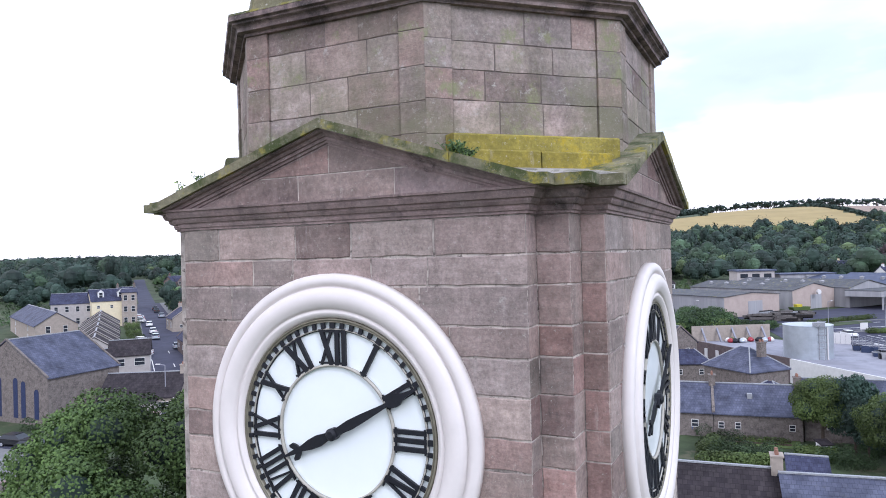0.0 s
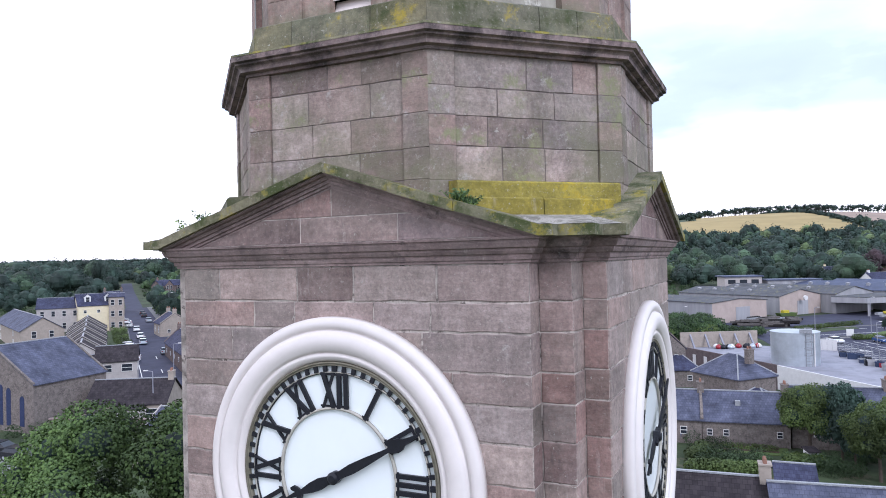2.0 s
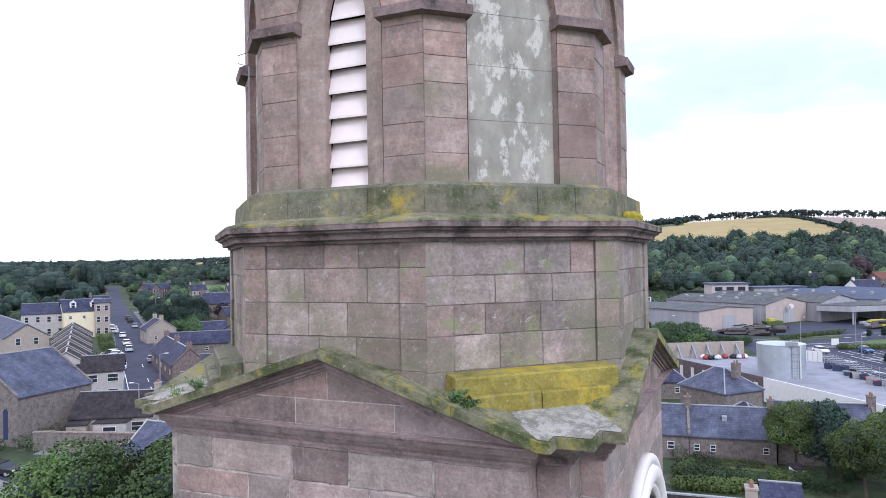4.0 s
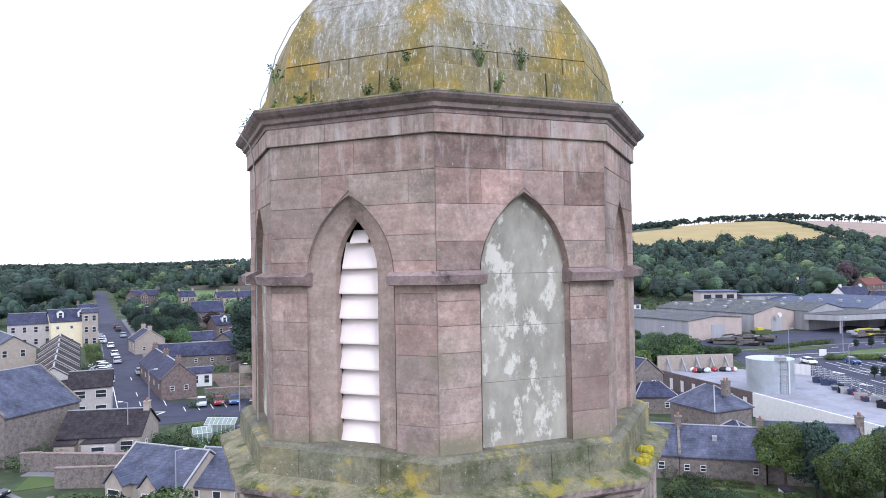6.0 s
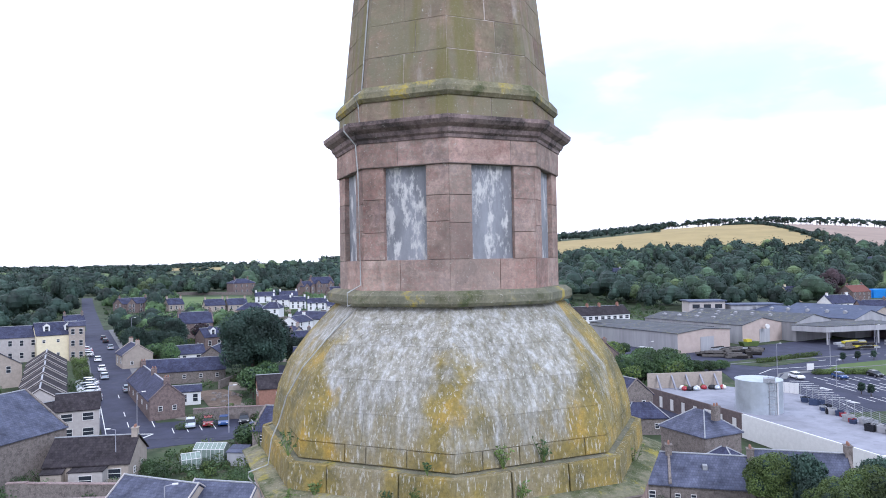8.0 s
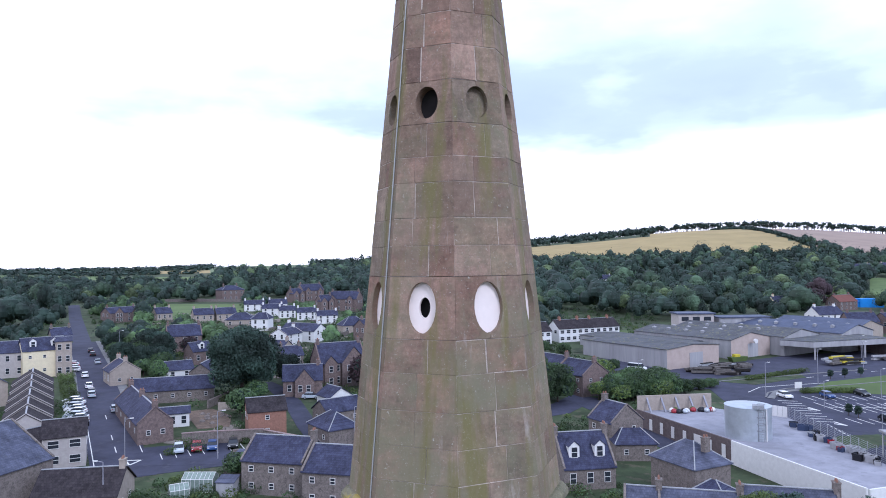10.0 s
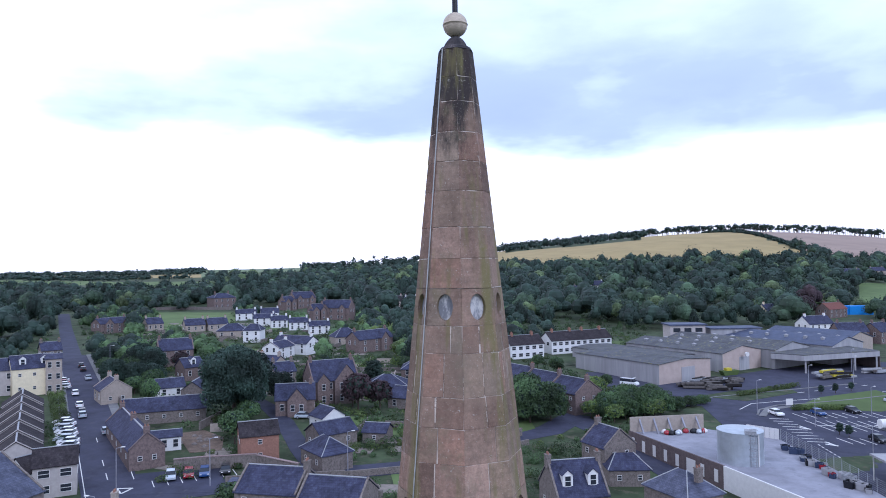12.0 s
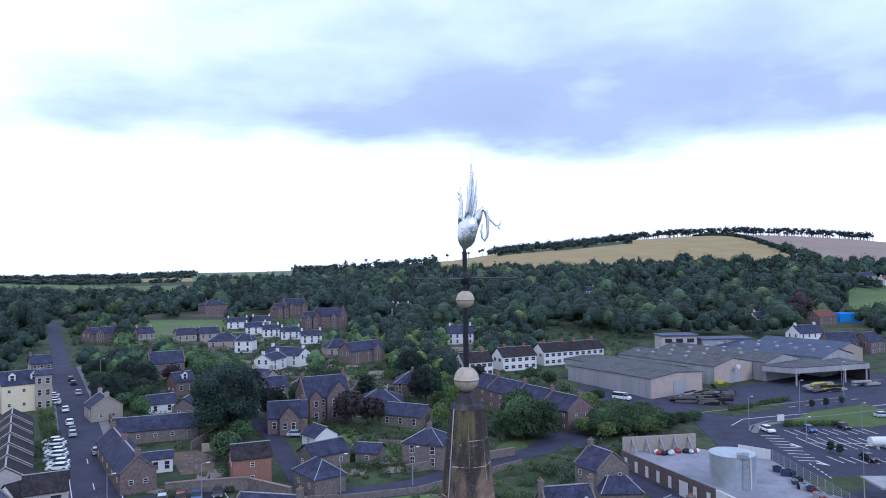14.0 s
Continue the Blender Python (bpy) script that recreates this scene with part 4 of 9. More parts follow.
# spire
SZ0, SZ1, SR0, SR1 = 29.94, 38.86, 1.14, 0.19
SL = (SR0 - SR1) / (SZ1 - SZ0)
OVALS = ((31.89, 0.155, 0.25), (33.94, 0.122, 0.165), (36.09, 0.089, 0.136))
# the core's black colour paints the darkness seen through the ovals
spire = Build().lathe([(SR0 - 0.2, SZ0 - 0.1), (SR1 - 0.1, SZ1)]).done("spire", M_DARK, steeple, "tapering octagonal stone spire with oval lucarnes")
srad = lambda z: SR0 - SL * (z - SZ0)
marks = [SZ0]
for zc, hw, hh in OVALS:
    marks += [zc - hh - 0.055, zc + hh + 0.055]
marks.append(SZ1)
for k in range(8):
    w = Wall(-90 + 45 * k, SR0 * COS8, SL * COS8, SZ0)
    rows = []
    for i, (a, b) in enumerate(zip(marks, marks[1:])):
        if i % 2:
            rows.append((a, b, OVALS[i // 2]))
        else:
            lv = levels_between(random.Random(5 + i), a, b, 0.325)
            rows += [(p, q, None) for p, q in zip(lv, lv[1:])]
    for z0, z1, oval in rows:
        edge = lambda z: srad(z) * SIN8
        if oval is None:
            v = [w.at(s, z, -0.004) for s, z in ((-edge(z0), z0), (edge(z0), z0), (edge(z1), z1), (-edge(z1), z1))]
            Build().add(v, [(0, 1, 2, 3)]).done("pointing", M_POINT if z0 < 34.6 else M_POINTN, spire)
            lay(spire, w, [z0, z1], lambda z: -edge(z) + 0.002, lambda z: edge(z) - 0.002, M_SPIRE, rng, 0.40 if z0 < 33 else 0.25, gap=rng.choice((0.004, 0.006, 0.008)) if z0 > 34.6 else rng.choice((0.0015, 0.002, 0.003, 0.006)), proud=0.0, back=0.1, bed=rng.choice((0.001, 0.0015, 0.002, 0.004)))
        else:
            zc, hw, hh = oval
            arc = [(-hw * math.sin(math.pi * i / 12), zc - hh * math.cos(math.pi * i / 12)) for i in range(13)]
            g = 0.004
            left_stone = [(-edge(z0 + g) + 0.002, z0 + g), (-0.002, z0 + g)] + arc + [(-0.002, z1 - g), (-edge(z1 - g) + 0.002, z1 - g)]
            stone(spire, w, left_stone, M_SPIRE, 0.0, 0.17, 0.0, convex=False)
            stone(spire, w, [(-s, z) for s, z in left_stone[::-1]], M_SPIRE, 0.0, 0.17, 0.0, convex=False)
            row = OVALS.index(oval)
            mat, d, lab = (M_LOUVRE, -0.06, "white painted board in an oval lucarne") if row == 0 else ((M_SPIRE, -0.07, "blind stone oval") if row == 1 else (M_PANEL, -0.05, "weathered grey board in an oval opening"))
            if row == 1 and k % 2 == 0:
                continue
            disc = [(1.02 * hw * math.cos(2 * math.pi * i / 24), zc + 1.02 * hh * math.sin(2 * math.pi * i / 24)) for i in range(24)]
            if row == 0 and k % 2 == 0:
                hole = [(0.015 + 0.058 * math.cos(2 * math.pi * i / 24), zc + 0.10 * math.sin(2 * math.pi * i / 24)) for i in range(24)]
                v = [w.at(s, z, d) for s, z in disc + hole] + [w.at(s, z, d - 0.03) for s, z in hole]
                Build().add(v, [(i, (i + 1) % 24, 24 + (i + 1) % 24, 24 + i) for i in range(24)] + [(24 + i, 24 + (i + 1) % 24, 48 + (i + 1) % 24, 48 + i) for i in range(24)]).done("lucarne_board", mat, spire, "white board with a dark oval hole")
            else:
                v = [w.at(s, z, d) for s, z in disc]
                Build().add(v, [tuple(range(24))]).done("lucarne_board", mat, spire, lab)
Build().lathe([(SR1 + 0.0, SZ1 - 0.005), (SR1 - 0.02, SZ1 + 0.03), (0.13, SZ1 + 0.05), (0.115, SZ1 + 0.09), (0.085, SZ1 + 0.13), (0.05, SZ1 + 0.16)], 16).done("spire_cap", M_SOOT, steeple, "small blackened cap at the spire's tip")

# ---- weather vane on the tip ----
vane = thing("weather_vane", "iron weather vane with gilt balls and a silver winged figure", "weather vane", (0, 0, SZ1 + 0.12))
Build().bar((0, 0, 0), (0, 0, 1.56), 0.034, 10, 0.026).done("rod", M_BLACK, vane, "dark iron rod")
for z, r, lab in ((0.18, 0.135, "large dull gilt ball"), (1.04, 0.098, "smaller dull gilt ball")):
    prof = [(max(0.002, r * math.sin(math.pi * i / 16)), z - r * math.cos(math.pi * i / 16)) for i in range(17)]
    prof[8:9] = [(r, z - 0.004), (r + 0.004, z - 0.003), (r + 0.004, z + 0.003), (r, z + 0.004)]
    Build().lathe(prof, 24).done("ball", M_GOLD, vane, lab, True)
for a, ln in ((1, 0.55), (181, 0.55), (91, 0.5), (271, 0.5)):
    c, s = math.cos(radians(a)), math.sin(radians(a))
    b = Build().bar((0, 0, 1.27), (ln * c, ln * s, 1.27), 0.008)
    b.bar((ln * c, ln * s, 1.27), ((ln + 0.03) * c, (ln + 0.03) * s, 1.27), 0.014)
    b.done("compass_arm", M_ARM, vane, "thin dark grey compass arm")
Build().lathe([(0.03, 1.2), (0.055, 1.235), (0.06, 1.27), (0.055, 1.305), (0.03, 1.34)], 12).done("hub", M_BLACK, vane)


# ---- clocks ----
def clock(m):
    """A skeleton dial 1.9 m across in a moulded white surround; built facing -y with its centre at the origin."""
    ob = thing("tower_clock", "white tower clock with black roman numerals at ten past eight", "clock", group="clocks on the tower")
    flip = Matrix(((1, 0, 0, 0), (0, 0, -1, 0), (0, 1, 0, 0), (0, 0, 0, 1)))     # dial plane to the wall

    def turned(name, prof, mat, label="", sides=96, smooth=True):
        return Build().lathe(prof, sides, 0, flip, closed=True).done(name, mat, ob, label, smooth)

    def flat(name, pts, mat, label="", d0=0.03, d1=0.05, parent=None):
        """A plate with the outline pts (x, z) between two depths."""
        k = len(pts)
        v = [(x, -d1, z) for x, z in pts] + [(x, -d0, z) for x, z in pts]
        return piece(name, v, [tuple(range(k))] + [(i, k + i, k + (i + 1) % k, (i + 1) % k) for i in range(k)], mat, parent or ob, label)

    turned("surround", [(1.33, -0.02), (1.33, 0.055), (1.315, 0.078), (1.275, 0.09), (1.236, 0.082), (1.232, 0.066), (1.216, 0.066), (1.212, 0.098), (1.18, 0.12), (1.13, 0.128), (1.085, 0.118), (1.055, 0.098), (1.042, 0.088), (1.040, 0.074), (1.022, 0.074), (1.018, 0.086), (1.0, 0.082), (0.975, 0.062), (0.962, 0.045), (0.955, -0.02)], M_WHITE, "moulded white-painted ring")
    turned("dial_rim", [(0.957, 0.0), (0.957, 0.056), (0.942, 0.060), (0.940, 0.044), (0.934, 0.044), (0.932, 0.056), (0.924, 0.054), (0.922, 0.0)], M_RIM, "drab olive metal rim")
    Build().lathe([(0.001, 0.015), (0.93, 0.015), (0.93, 0.0), (0.001, 0.0)], 64, 0, flip).done("dial_glass", M_DIAL, ob, "pale opal glass dial")
    turned("minute_ring", [(0.872, 0.02), (0.872, 0.04), (0.862, 0.04), (0.862, 0.02)], M_DRAB)
    turned("inner_ring", [(0.575, 0.02), (0.575, 0.045), (0.555, 0.045), (0.555, 0.02)], M_DRAB, "thin metal inner ring")
    turned("inner_band", [(0.872, 0.016), (0.872, 0.03), (0.855, 0.03), (0.855, 0.016)], M_BLACK)
    for i in range(60):
        a = 2 * math.pi * i / 60
        hw = 0.0175 if i % 5 else 0.023
        c, s = math.cos(a), math.sin(a)
        flat("minute_mark", [(r * s + t * c, r * c - t * s) for r, t in ((0.872, -hw), (0.872, hw), (0.926, hw), (0.926, -hw))][::-1], M_BLACK)
    numerals = ["XII", "I", "II", "III", "IV", "V", "VI", "VII", "VIII", "IX", "X", "XI"]
    wide = {"I": 0.068, "V": 0.135, "X": 0.145}
    for i, word in enumerate(numerals):
        a = 2 * math.pi * i / 12
        c, s = math.cos(a), math.sin(a)
        total = sum(wide[ch] for ch in word)
        x = -total / 2
        b = Build()

        def stroke(t0, r0, t1, r1, hw):
            pts = [(t0 - hw, r0), (t0 + hw, r0), (t1 + hw, r1), (t1 - hw, r1)]
            w2 = [(r * s + t * c, r * c - t * s) for t, r in pts]
            v = [(px, -0.046, pz) for px, pz in w2] + [(px, -0.022, pz) for px, pz in w2]
            b.add(v, [(0, 1, 2, 3), (0, 4, 5, 1), (1, 5, 6, 2), (2, 6, 7, 3), (3, 7, 4, 0)])

        for ch in word:
            w_ = wide[ch]
            m0, m1 = x + 0.02, x + w_ - 0.02
            mid = x + w_ / 2
            if ch == "I":
                stroke(mid, 0.565, mid, 0.862, 0.019)
            elif ch == "V":
                stroke(mid - 0.008, 0.565, m0, 0.862, 0.020)
                stroke(mid + 0.012, 0.565, m1, 0.862, 0.010)
            else:
                stroke(m1, 0.565, m0, 0.862, 0.021)
                stroke(m0, 0.565, m1, 0.862, 0.010)
            x += w_
        for r in (0.585, 0.848):
            stroke(-total / 2 + 0.005, r, total / 2 - 0.005, r, 0.0)
            pts = [(-total / 2, r - 0.009), (total / 2, r - 0.009), (total / 2, r + 0.009), (-total / 2, r + 0.009)]
            w2 = [(q * s + t * c, q * c - t * s) for t, q in pts]
            b.add([(px, -0.046, pz) for px, pz in w2], [(0, 1, 2, 3)])
        b.done("numeral", M_BLACK, ob, "black roman numeral")

    def hand(name, angle, prof, d, label):
        a = radians(angle)
        c, s = math.cos(a), math.sin(a)
        pts = [(r, t) for r, t in prof] + [(r, -t) for r, t in prof[::-1]]
        out = [(r * s + t * c, r * c - t * s) for r, t in pts]
        return flat(name, out[::-1], M_BLACK, label, d, d + 0.022)

    hand("minute_hand", 62, [(-0.12, 0.02), (0.0, 0.045), (0.08, 0.032), (0.20, 0.042), (0.34, 0.036), (0.55, 0.02), (0.60, 0.018), (0.63, 0.042), (0.68, 0.055), (0.72, 0.05), (0.75, 0.03), (0.80, 0.02), (0.91, 0.009)], 0.075, "black minute hand")
    hour = hand("hour_hand", 245, [(-0.12, 0.02), (0.0, 0.045), (0.08, 0.034), (0.17, 0.05), (0.26, 0.044), (0.38, 0.02), (0.40, 0.05), (0.43, 0.075), (0.47, 0.07), (0.47, 0.05), (0.44, 0.022), (0.56, 0.008)], 0.052, "black hour hand with crescent tip")
    Build().lathe([(0.001, 0.04), (0.052, 0.04), (0.052, 0.105), (0.03, 0.12), (0.001, 0.12)], 24, 0, flip).done("boss", M_BLACK, ob)
    ob.matrix_world = m
    return ob


CLOCK_Z = 19.28
front_clock = clock(pose(0, -H - 0.016, CLOCK_Z))
copy_thing(front_clock, pose(H + 0.016, 0, CLOCK_Z, 0, 0, 90))


def winged_figure():
    """The silver winged creature on the rod, as plain rounded shapes in one upright plane."""
    m = pose(0, 0, 0, 0, 0, 20) @ pose(0, 0, 1.56)
    b = Build()

    def tube(rows, flat=0.8, sides=14):
        """Rings across a bent line: rows of (x, z, radius)."""
        v = []
        for i, (x, z, r) in enumerate(rows):
            (xa, za, _), (xb, zb, _) = rows[max(0, i - 1)], rows[min(len(rows) - 1, i + 1)]
            d = math.hypot(xb - xa, zb - za) or 1
            nx, nz = (zb - za) / d, -(xb - xa) / d
            for q in range(sides):
                a = 2 * math.pi * q / sides
                v.append(m @ Vector((x + nx * r * math.cos(a), r * flat * math.sin(a), z + nz * r * math.cos(a))))
        k = len(rows)
        f = [(j * sides + q, j * sides + (q + 1) % sides, (j + 1) * sides + (q + 1) % sides, (j + 1) * sides + q) for j in range(k - 1) for q in range(sides)]
        b.add(v, f + [tuple(range(sides))[::-1], tuple(range((k - 1) * sides, k * sides))])

    tube([(0.0, -0.02, 0.012), (0.0, 0.03, 0.022), (0.008, 0.072, 0.066), (0.02, 0.122, 0.094), (0.026, 0.184, 0.103), (0.037, 0.245, 0.110), (0.052, 0.297, 0.112), (0.055, 0.335, 0.095), (0.045, 0.368, 0.06), (0.04, 0.385, 0.02)])
    tube([(-0.03, 0.30, 0.035), (-0.036, 0.38, 0.03), (-0.036, 0.45, 0.025), (-0.027, 0.52, 0.02), (-0.031, 0.58, 0.017), (-0.036, 0.64, 0.013), (-0.034, 0.71, 0.003)])
    tube([(-0.03, 0.55, 0.01), (-0.062, 0.58, 0.007), (-0.066, 0.60, 0.003)])
    tube([(-0.034, 0.61, 0.01), (-0.066, 0.645, 0.006), (-0.06, 0.67, 0.003)])
    tube([(0.12, 0.30, 0.05), (0.15, 0.37, 0.045), (0.175, 0.43, 0.034), (0.205, 0.466, 0.028), (0.24, 0.43, 0.023), (0.257, 0.35, 0.02), (0.256, 0.245, 0.018), (0.245, 0.165, 0.017), (0.219, 0.117, 0.016), (0.195, 0.155, 0.014), (0.186, 0.225, 0.012), (0.203, 0.30, 0.008)])
    tube([(0.255, 0.38, 0.014), (0.30, 0.327, 0.011), (0.35, 0.277, 0.011), (0.388, 0.29, 0.010), (0.405, 0.335, 0.005)])
    tube([(0.365, 0.282, 0.010), (0.385, 0.235, 0.004)])

    def feather(x0, z0, x1, z1, w, y):
        n, v = 7, []
        for i in range(n + 1):
            t = i / n
            x, z = x0 + (x1 - x0) * t + 0.022 * math.sin(t * 3.1) * (1 if x1 > x0 + 0.03 else -0.5), z0 + (z1 - z0) * t
            h = w * (0.75 + 0.6 * t) * (1 - t ** 2.2) + 0.001
            v += [m @ Vector(p) for p in ((x - h, y - 0.005, z), (x + h, y - 0.009, z - 0.01), (x + h, y + 0.002, z - 0.01), (x - h, y + 0.005, z))]
        f = [(4 * i + j, 4 * i + (j + 1) % 4, 4 * i + 4 + (j + 1) % 4, 4 * i + 4 + j) for i in range(n) for j in range(4)]
        b.add(v, f + [(3, 2, 1, 0)])

    for k, (x0, x1, z1, w) in enumerate(((0.018, 0.085, 1.06, 0.019), (0.04, 0.105, 0.93, 0.016), (0.06, 0.142, 0.81, 0.016), (0.08, 0.138, 0.69, 0.015), (0.10, 0.125, 0.54, 0.013), (0.005, 0.035, 0.76, 0.012))):
        feather(x0, 0.34, x1, z1, w, 0.016 * (k % 3 - 1))
    return b.done("winged_figure", M_SILVER, vane, "polished silver winged figure", True)


winged_figure()
for a, bars in ((271, ((0, 0, 0, 1), (1, 0, 1, 1), (0, 1, 1, 0))), (91, ((0, 0, 1, 0), (1, 0, 1, 0.5), (1, 0.5, 0, 0.5), (0, 0.5, 0, 1), (0, 1, 1, 1)))):
    c, s_ = math.cos(radians(a)), math.sin(radians(a))
    lt = Build()
    for p0, q0, p1, q1 in bars:                 # thin iron bars on the arms that point north and south
        lt.bar(((0.305 + 0.085 * p0) * c, (0.305 + 0.085 * p0) * s_, 1.29 + 0.13 * q0), ((0.305 + 0.085 * p1) * c, (0.305 + 0.085 * p1) * s_, 1.29 + 0.13 * q1), 0.009, 6)
    lt.done("compass_letter", M_BLACK, vane, "thin black iron letter")


# ---- lightning tape, leads and plants on the steeple ----
def tape(pts, r=0.007, sides=6):
    """One bent strip, its rings joined from end to end."""
    p = [Vector(q) for q in pts]
    v = []
    for i, c in enumerate(p):
        q = (p[min(len(p) - 1, i + 1)] - p[max(0, i - 1)]).to_track_quat("Z", "Y")
        v += [c + q @ Vector((r * math.cos(2 * math.pi * a / sides), r * math.sin(2 * math.pi * a / sides), 0)) for a in range(sides)]
    f = [(n * sides + a, n * sides + (a + 1) % sides, (n + 1) * sides + (a + 1) % sides, (n + 1) * sides + a) for n in range(len(p) - 1) for a in range(sides)]
    return Build().add(v, f + [tuple(range(sides))[::-1], tuple(range((len(p) - 1) * sides, len(p) * sides))]).done("lightning_tape", M_CABLE, steeple, "thin pale lightning conductor tape")


def edge_pt(r, z, k=-1, off=0.12):
    a = radians(-67.5 + 45 * k) + off
    return (r * math.cos(a), r * math.sin(a), z)


tape([edge_pt(srad(z) * 0.965 + 0.008, z, -1, -0.10) for z in [SZ0 + (SZ1 - SZ0) * i / 12 for i in range(13)]])
tape([edge_pt(r, z, -1, -0.04) for r, z in ((1.11, 29.96), (1.25, 29.86), (1.20, 29.78), (1.19, 29.6), (1.375, 29.56), (1.375, 29.5), (1.24, 29.38), (1.215, 29.1), (1.20, 28.0), (1.36, 27.93), (1.36, 27.8), (1.235, 27.84))])
tape([edge_pt(r * 0.94, z, -1, -o) for r, z, o in ((1.24, 27.84, 0.05), (1.42, 27.66, 0.12), (1.58, 27.48, 0.18), (1.80, 27.21, 0.25), (1.93, 26.93, 0.32), (1.99, 26.66, 0.38), (2.07, 26.5, 0.38), (2.11, 26.25, 0.38), (2.31, 26.2, 0.38), (2.31, 26.15, 0.38), (2.20, 26.02, 0.38), (2.17, 25.9, 0.38), (2.145, 25.7, 0.38), (2.145, 24.75, 0.38), (2.26, 24.7, 0.38), (2.26, 24.62, 0.38), (2.145, 24.6, 0.38), (2.145, 23.25, 0.38))])


def tuft(name, label, at, h, n, mat, seed, wide=0.5):
    """A small plant rooted in a joint: stalks with leaves."""
    rg_ = random.Random(seed)
    ob = thing(name, label, "plant", at, 0, "plants in the masonry")
    st, lf = Build(), Build()
    for _ in range(n):
        a, w = rg_.uniform(0, 6.28), rg_.uniform(0.1, wide) * h
        tip = Vector((w * math.cos(a), w * math.sin(a), h * rg_.uniform(0.5, 1.0)))
        st.bar((0, 0, -0.02), tip, 0.004, 4, 0.002)
        for _ in range(7):
            p = tip * rg_.uniform(0.35, 1.0)
            t1 = Vector((rg_.uniform(-1, 1), rg_.uniform(-1, 1), rg_.uniform(-0.4, 0.8))).normalized()
            t2 = t1.orthogonal().normalized()
            s = rg_.uniform(0.010, 0.022)
            lf.add([p, p + t1 * s + t2 * s * 0.5, p + t1 * s * 2, p + t1 * s - t2 * s * 0.5], [(0, 1, 2, 3)])
    st.done("stem", M_LEAFB, ob)
    lf.done("foliage", mat, ob)
    return ob


def on_ring(r, z, deg):
    a = radians(deg)
    k = math.floor((deg + 90 + 22.5) / 45)
    d = radians(deg + 90 - 45 * k)
    rr = r * COS8 / math.cos(d)
    return (rr * math.cos(a), rr * math.sin(a), z)


for i, (r, z, deg, h, n) in enumerate(((2.12, 26.22, -158, 0.42, 7), (2.13, 26.22, -104, 0.13, 8), (2.13, 26.22, -84, 0.14, 8), (2.13, 26.22, -77, 0.16, 9), (2.24, 26.14, -97, 0.12, 6), (2.0, 26.5, -55, 0.2, 9), (2.0, 26.5, -43, 0.22, 9), (2.13, 26.22, -52, 0.2, 9), (2.05, 26.5, -116, 0.22, 8), (2.12, 26.22, -2, 0.28, 6), (2.24, 26.12, -52, 0.12, 7), (2.24, 26.14, -108, 0.13, 7), (2.05, 26.49, -74, 0.1, 6))):
    tuft("wall_plant", "small green plant rooted in the dome ledge", on_ring(r, z, deg), h, n, M_LEAFB if i % 2 else M_LEAF, i + 40)
tuft("wall_plant", "grassy tuft growing behind the pediment", (1.16, -2.26, 21.50), 0.11, 22, M_LEAF, 77, 1.2)
tuft("wall_plant", "dry grasses growing behind the coping", (-1.62, -2.28, 21.32), 0.22, 6, M_LEAFB, 79, 0.4)
tuft("wall_plant", "dry grasses growing behind the coping", (-1.40, -2.2, 21.43), 0.14, 14, M_LEAF, 80, 0.9)
tuft("wall_plant", "grassy tuft growing behind the pediment", (1.28, -2.26, 21.46), 0.09, 18, M_LEAF, 78, 1.2)
rc = random.Random(5)
for i in range(9):
    ob = thing("moss_cushion", "bright yellow moss cushion on the ledge", "moss", on_ring(2.40 + rc.uniform(-0.05, 0.06), 22.955, -3 - 13 * rc.random()), rc.uniform(0, 90), "moss cushions")
    q = rc.uniform(0.3, 0.6)
    Build().lathe([(0.08 * q, -0.03), (0.10 * q, 0.02 * q), (0.085 * q, 0.06 * q), (0.05 * q, 0.09 * q), (0.01, 0.10 * q)], 7).done("cushion", M_YMOSS, ob)


# ---- ground ----
AHEAD, ASIDE, EYE = (-0.347, 0.938), (0.938, 0.347), (2.4, -7.2)
CREST = ((-600, 30), (0, 29.4), (200, 28.3), (350, 33), (450, 33.5), (560, 36.4), (650, 39.7), (740, 47.7), (800, 51.6), (900, 68), (1000, 77), (1100, 87.5), (1200, 94), (1300, 97.2), (1400, 93), (1500, 85), (1600, 73), (2400, 55))
CREST_S, CREST_Z = [p[0] for p in CREST], [p[1] for p in CREST]


def bearing(x, y):
    """How far a place lies ahead, in metres, and to the side, as a number that grows to the right."""
    dx, dy = x - EYE[0], y - EYE[1]
    f = dx * AHEAD[0] + dy * AHEAD[1]
    return f, 784 + 1236 * (dx * ASIDE[0] + dy * ASIDE[1]) / max(f, 1.0)


def from_bearing(f, s):
    k = (s - 784) / 1236 * f
    return EYE[0] + f * AHEAD[0] + k * ASIDE[0], EYE[1] + f * AHEAD[1] + k * ASIDE[1]


def ground(x, y):
    """Height of the land: level round the church, rising along the road, a valley of woods and a hill beyond."""
    base = max(-1.5, min(-3.4 + 0.027 * (-0.773 * x + 0.635 * y), 9.6))
    f, s = bearing(x, y)
    if f < 450:
        return base
    t = min(1.0, (f - 450) / 1050)
    crest = float(np.interp(s, CREST_S, CREST_Z))
    z = base + (crest - base) * t * t * (3 - 2 * t)
    return z - max(0.0, f - 1600) * 0.012


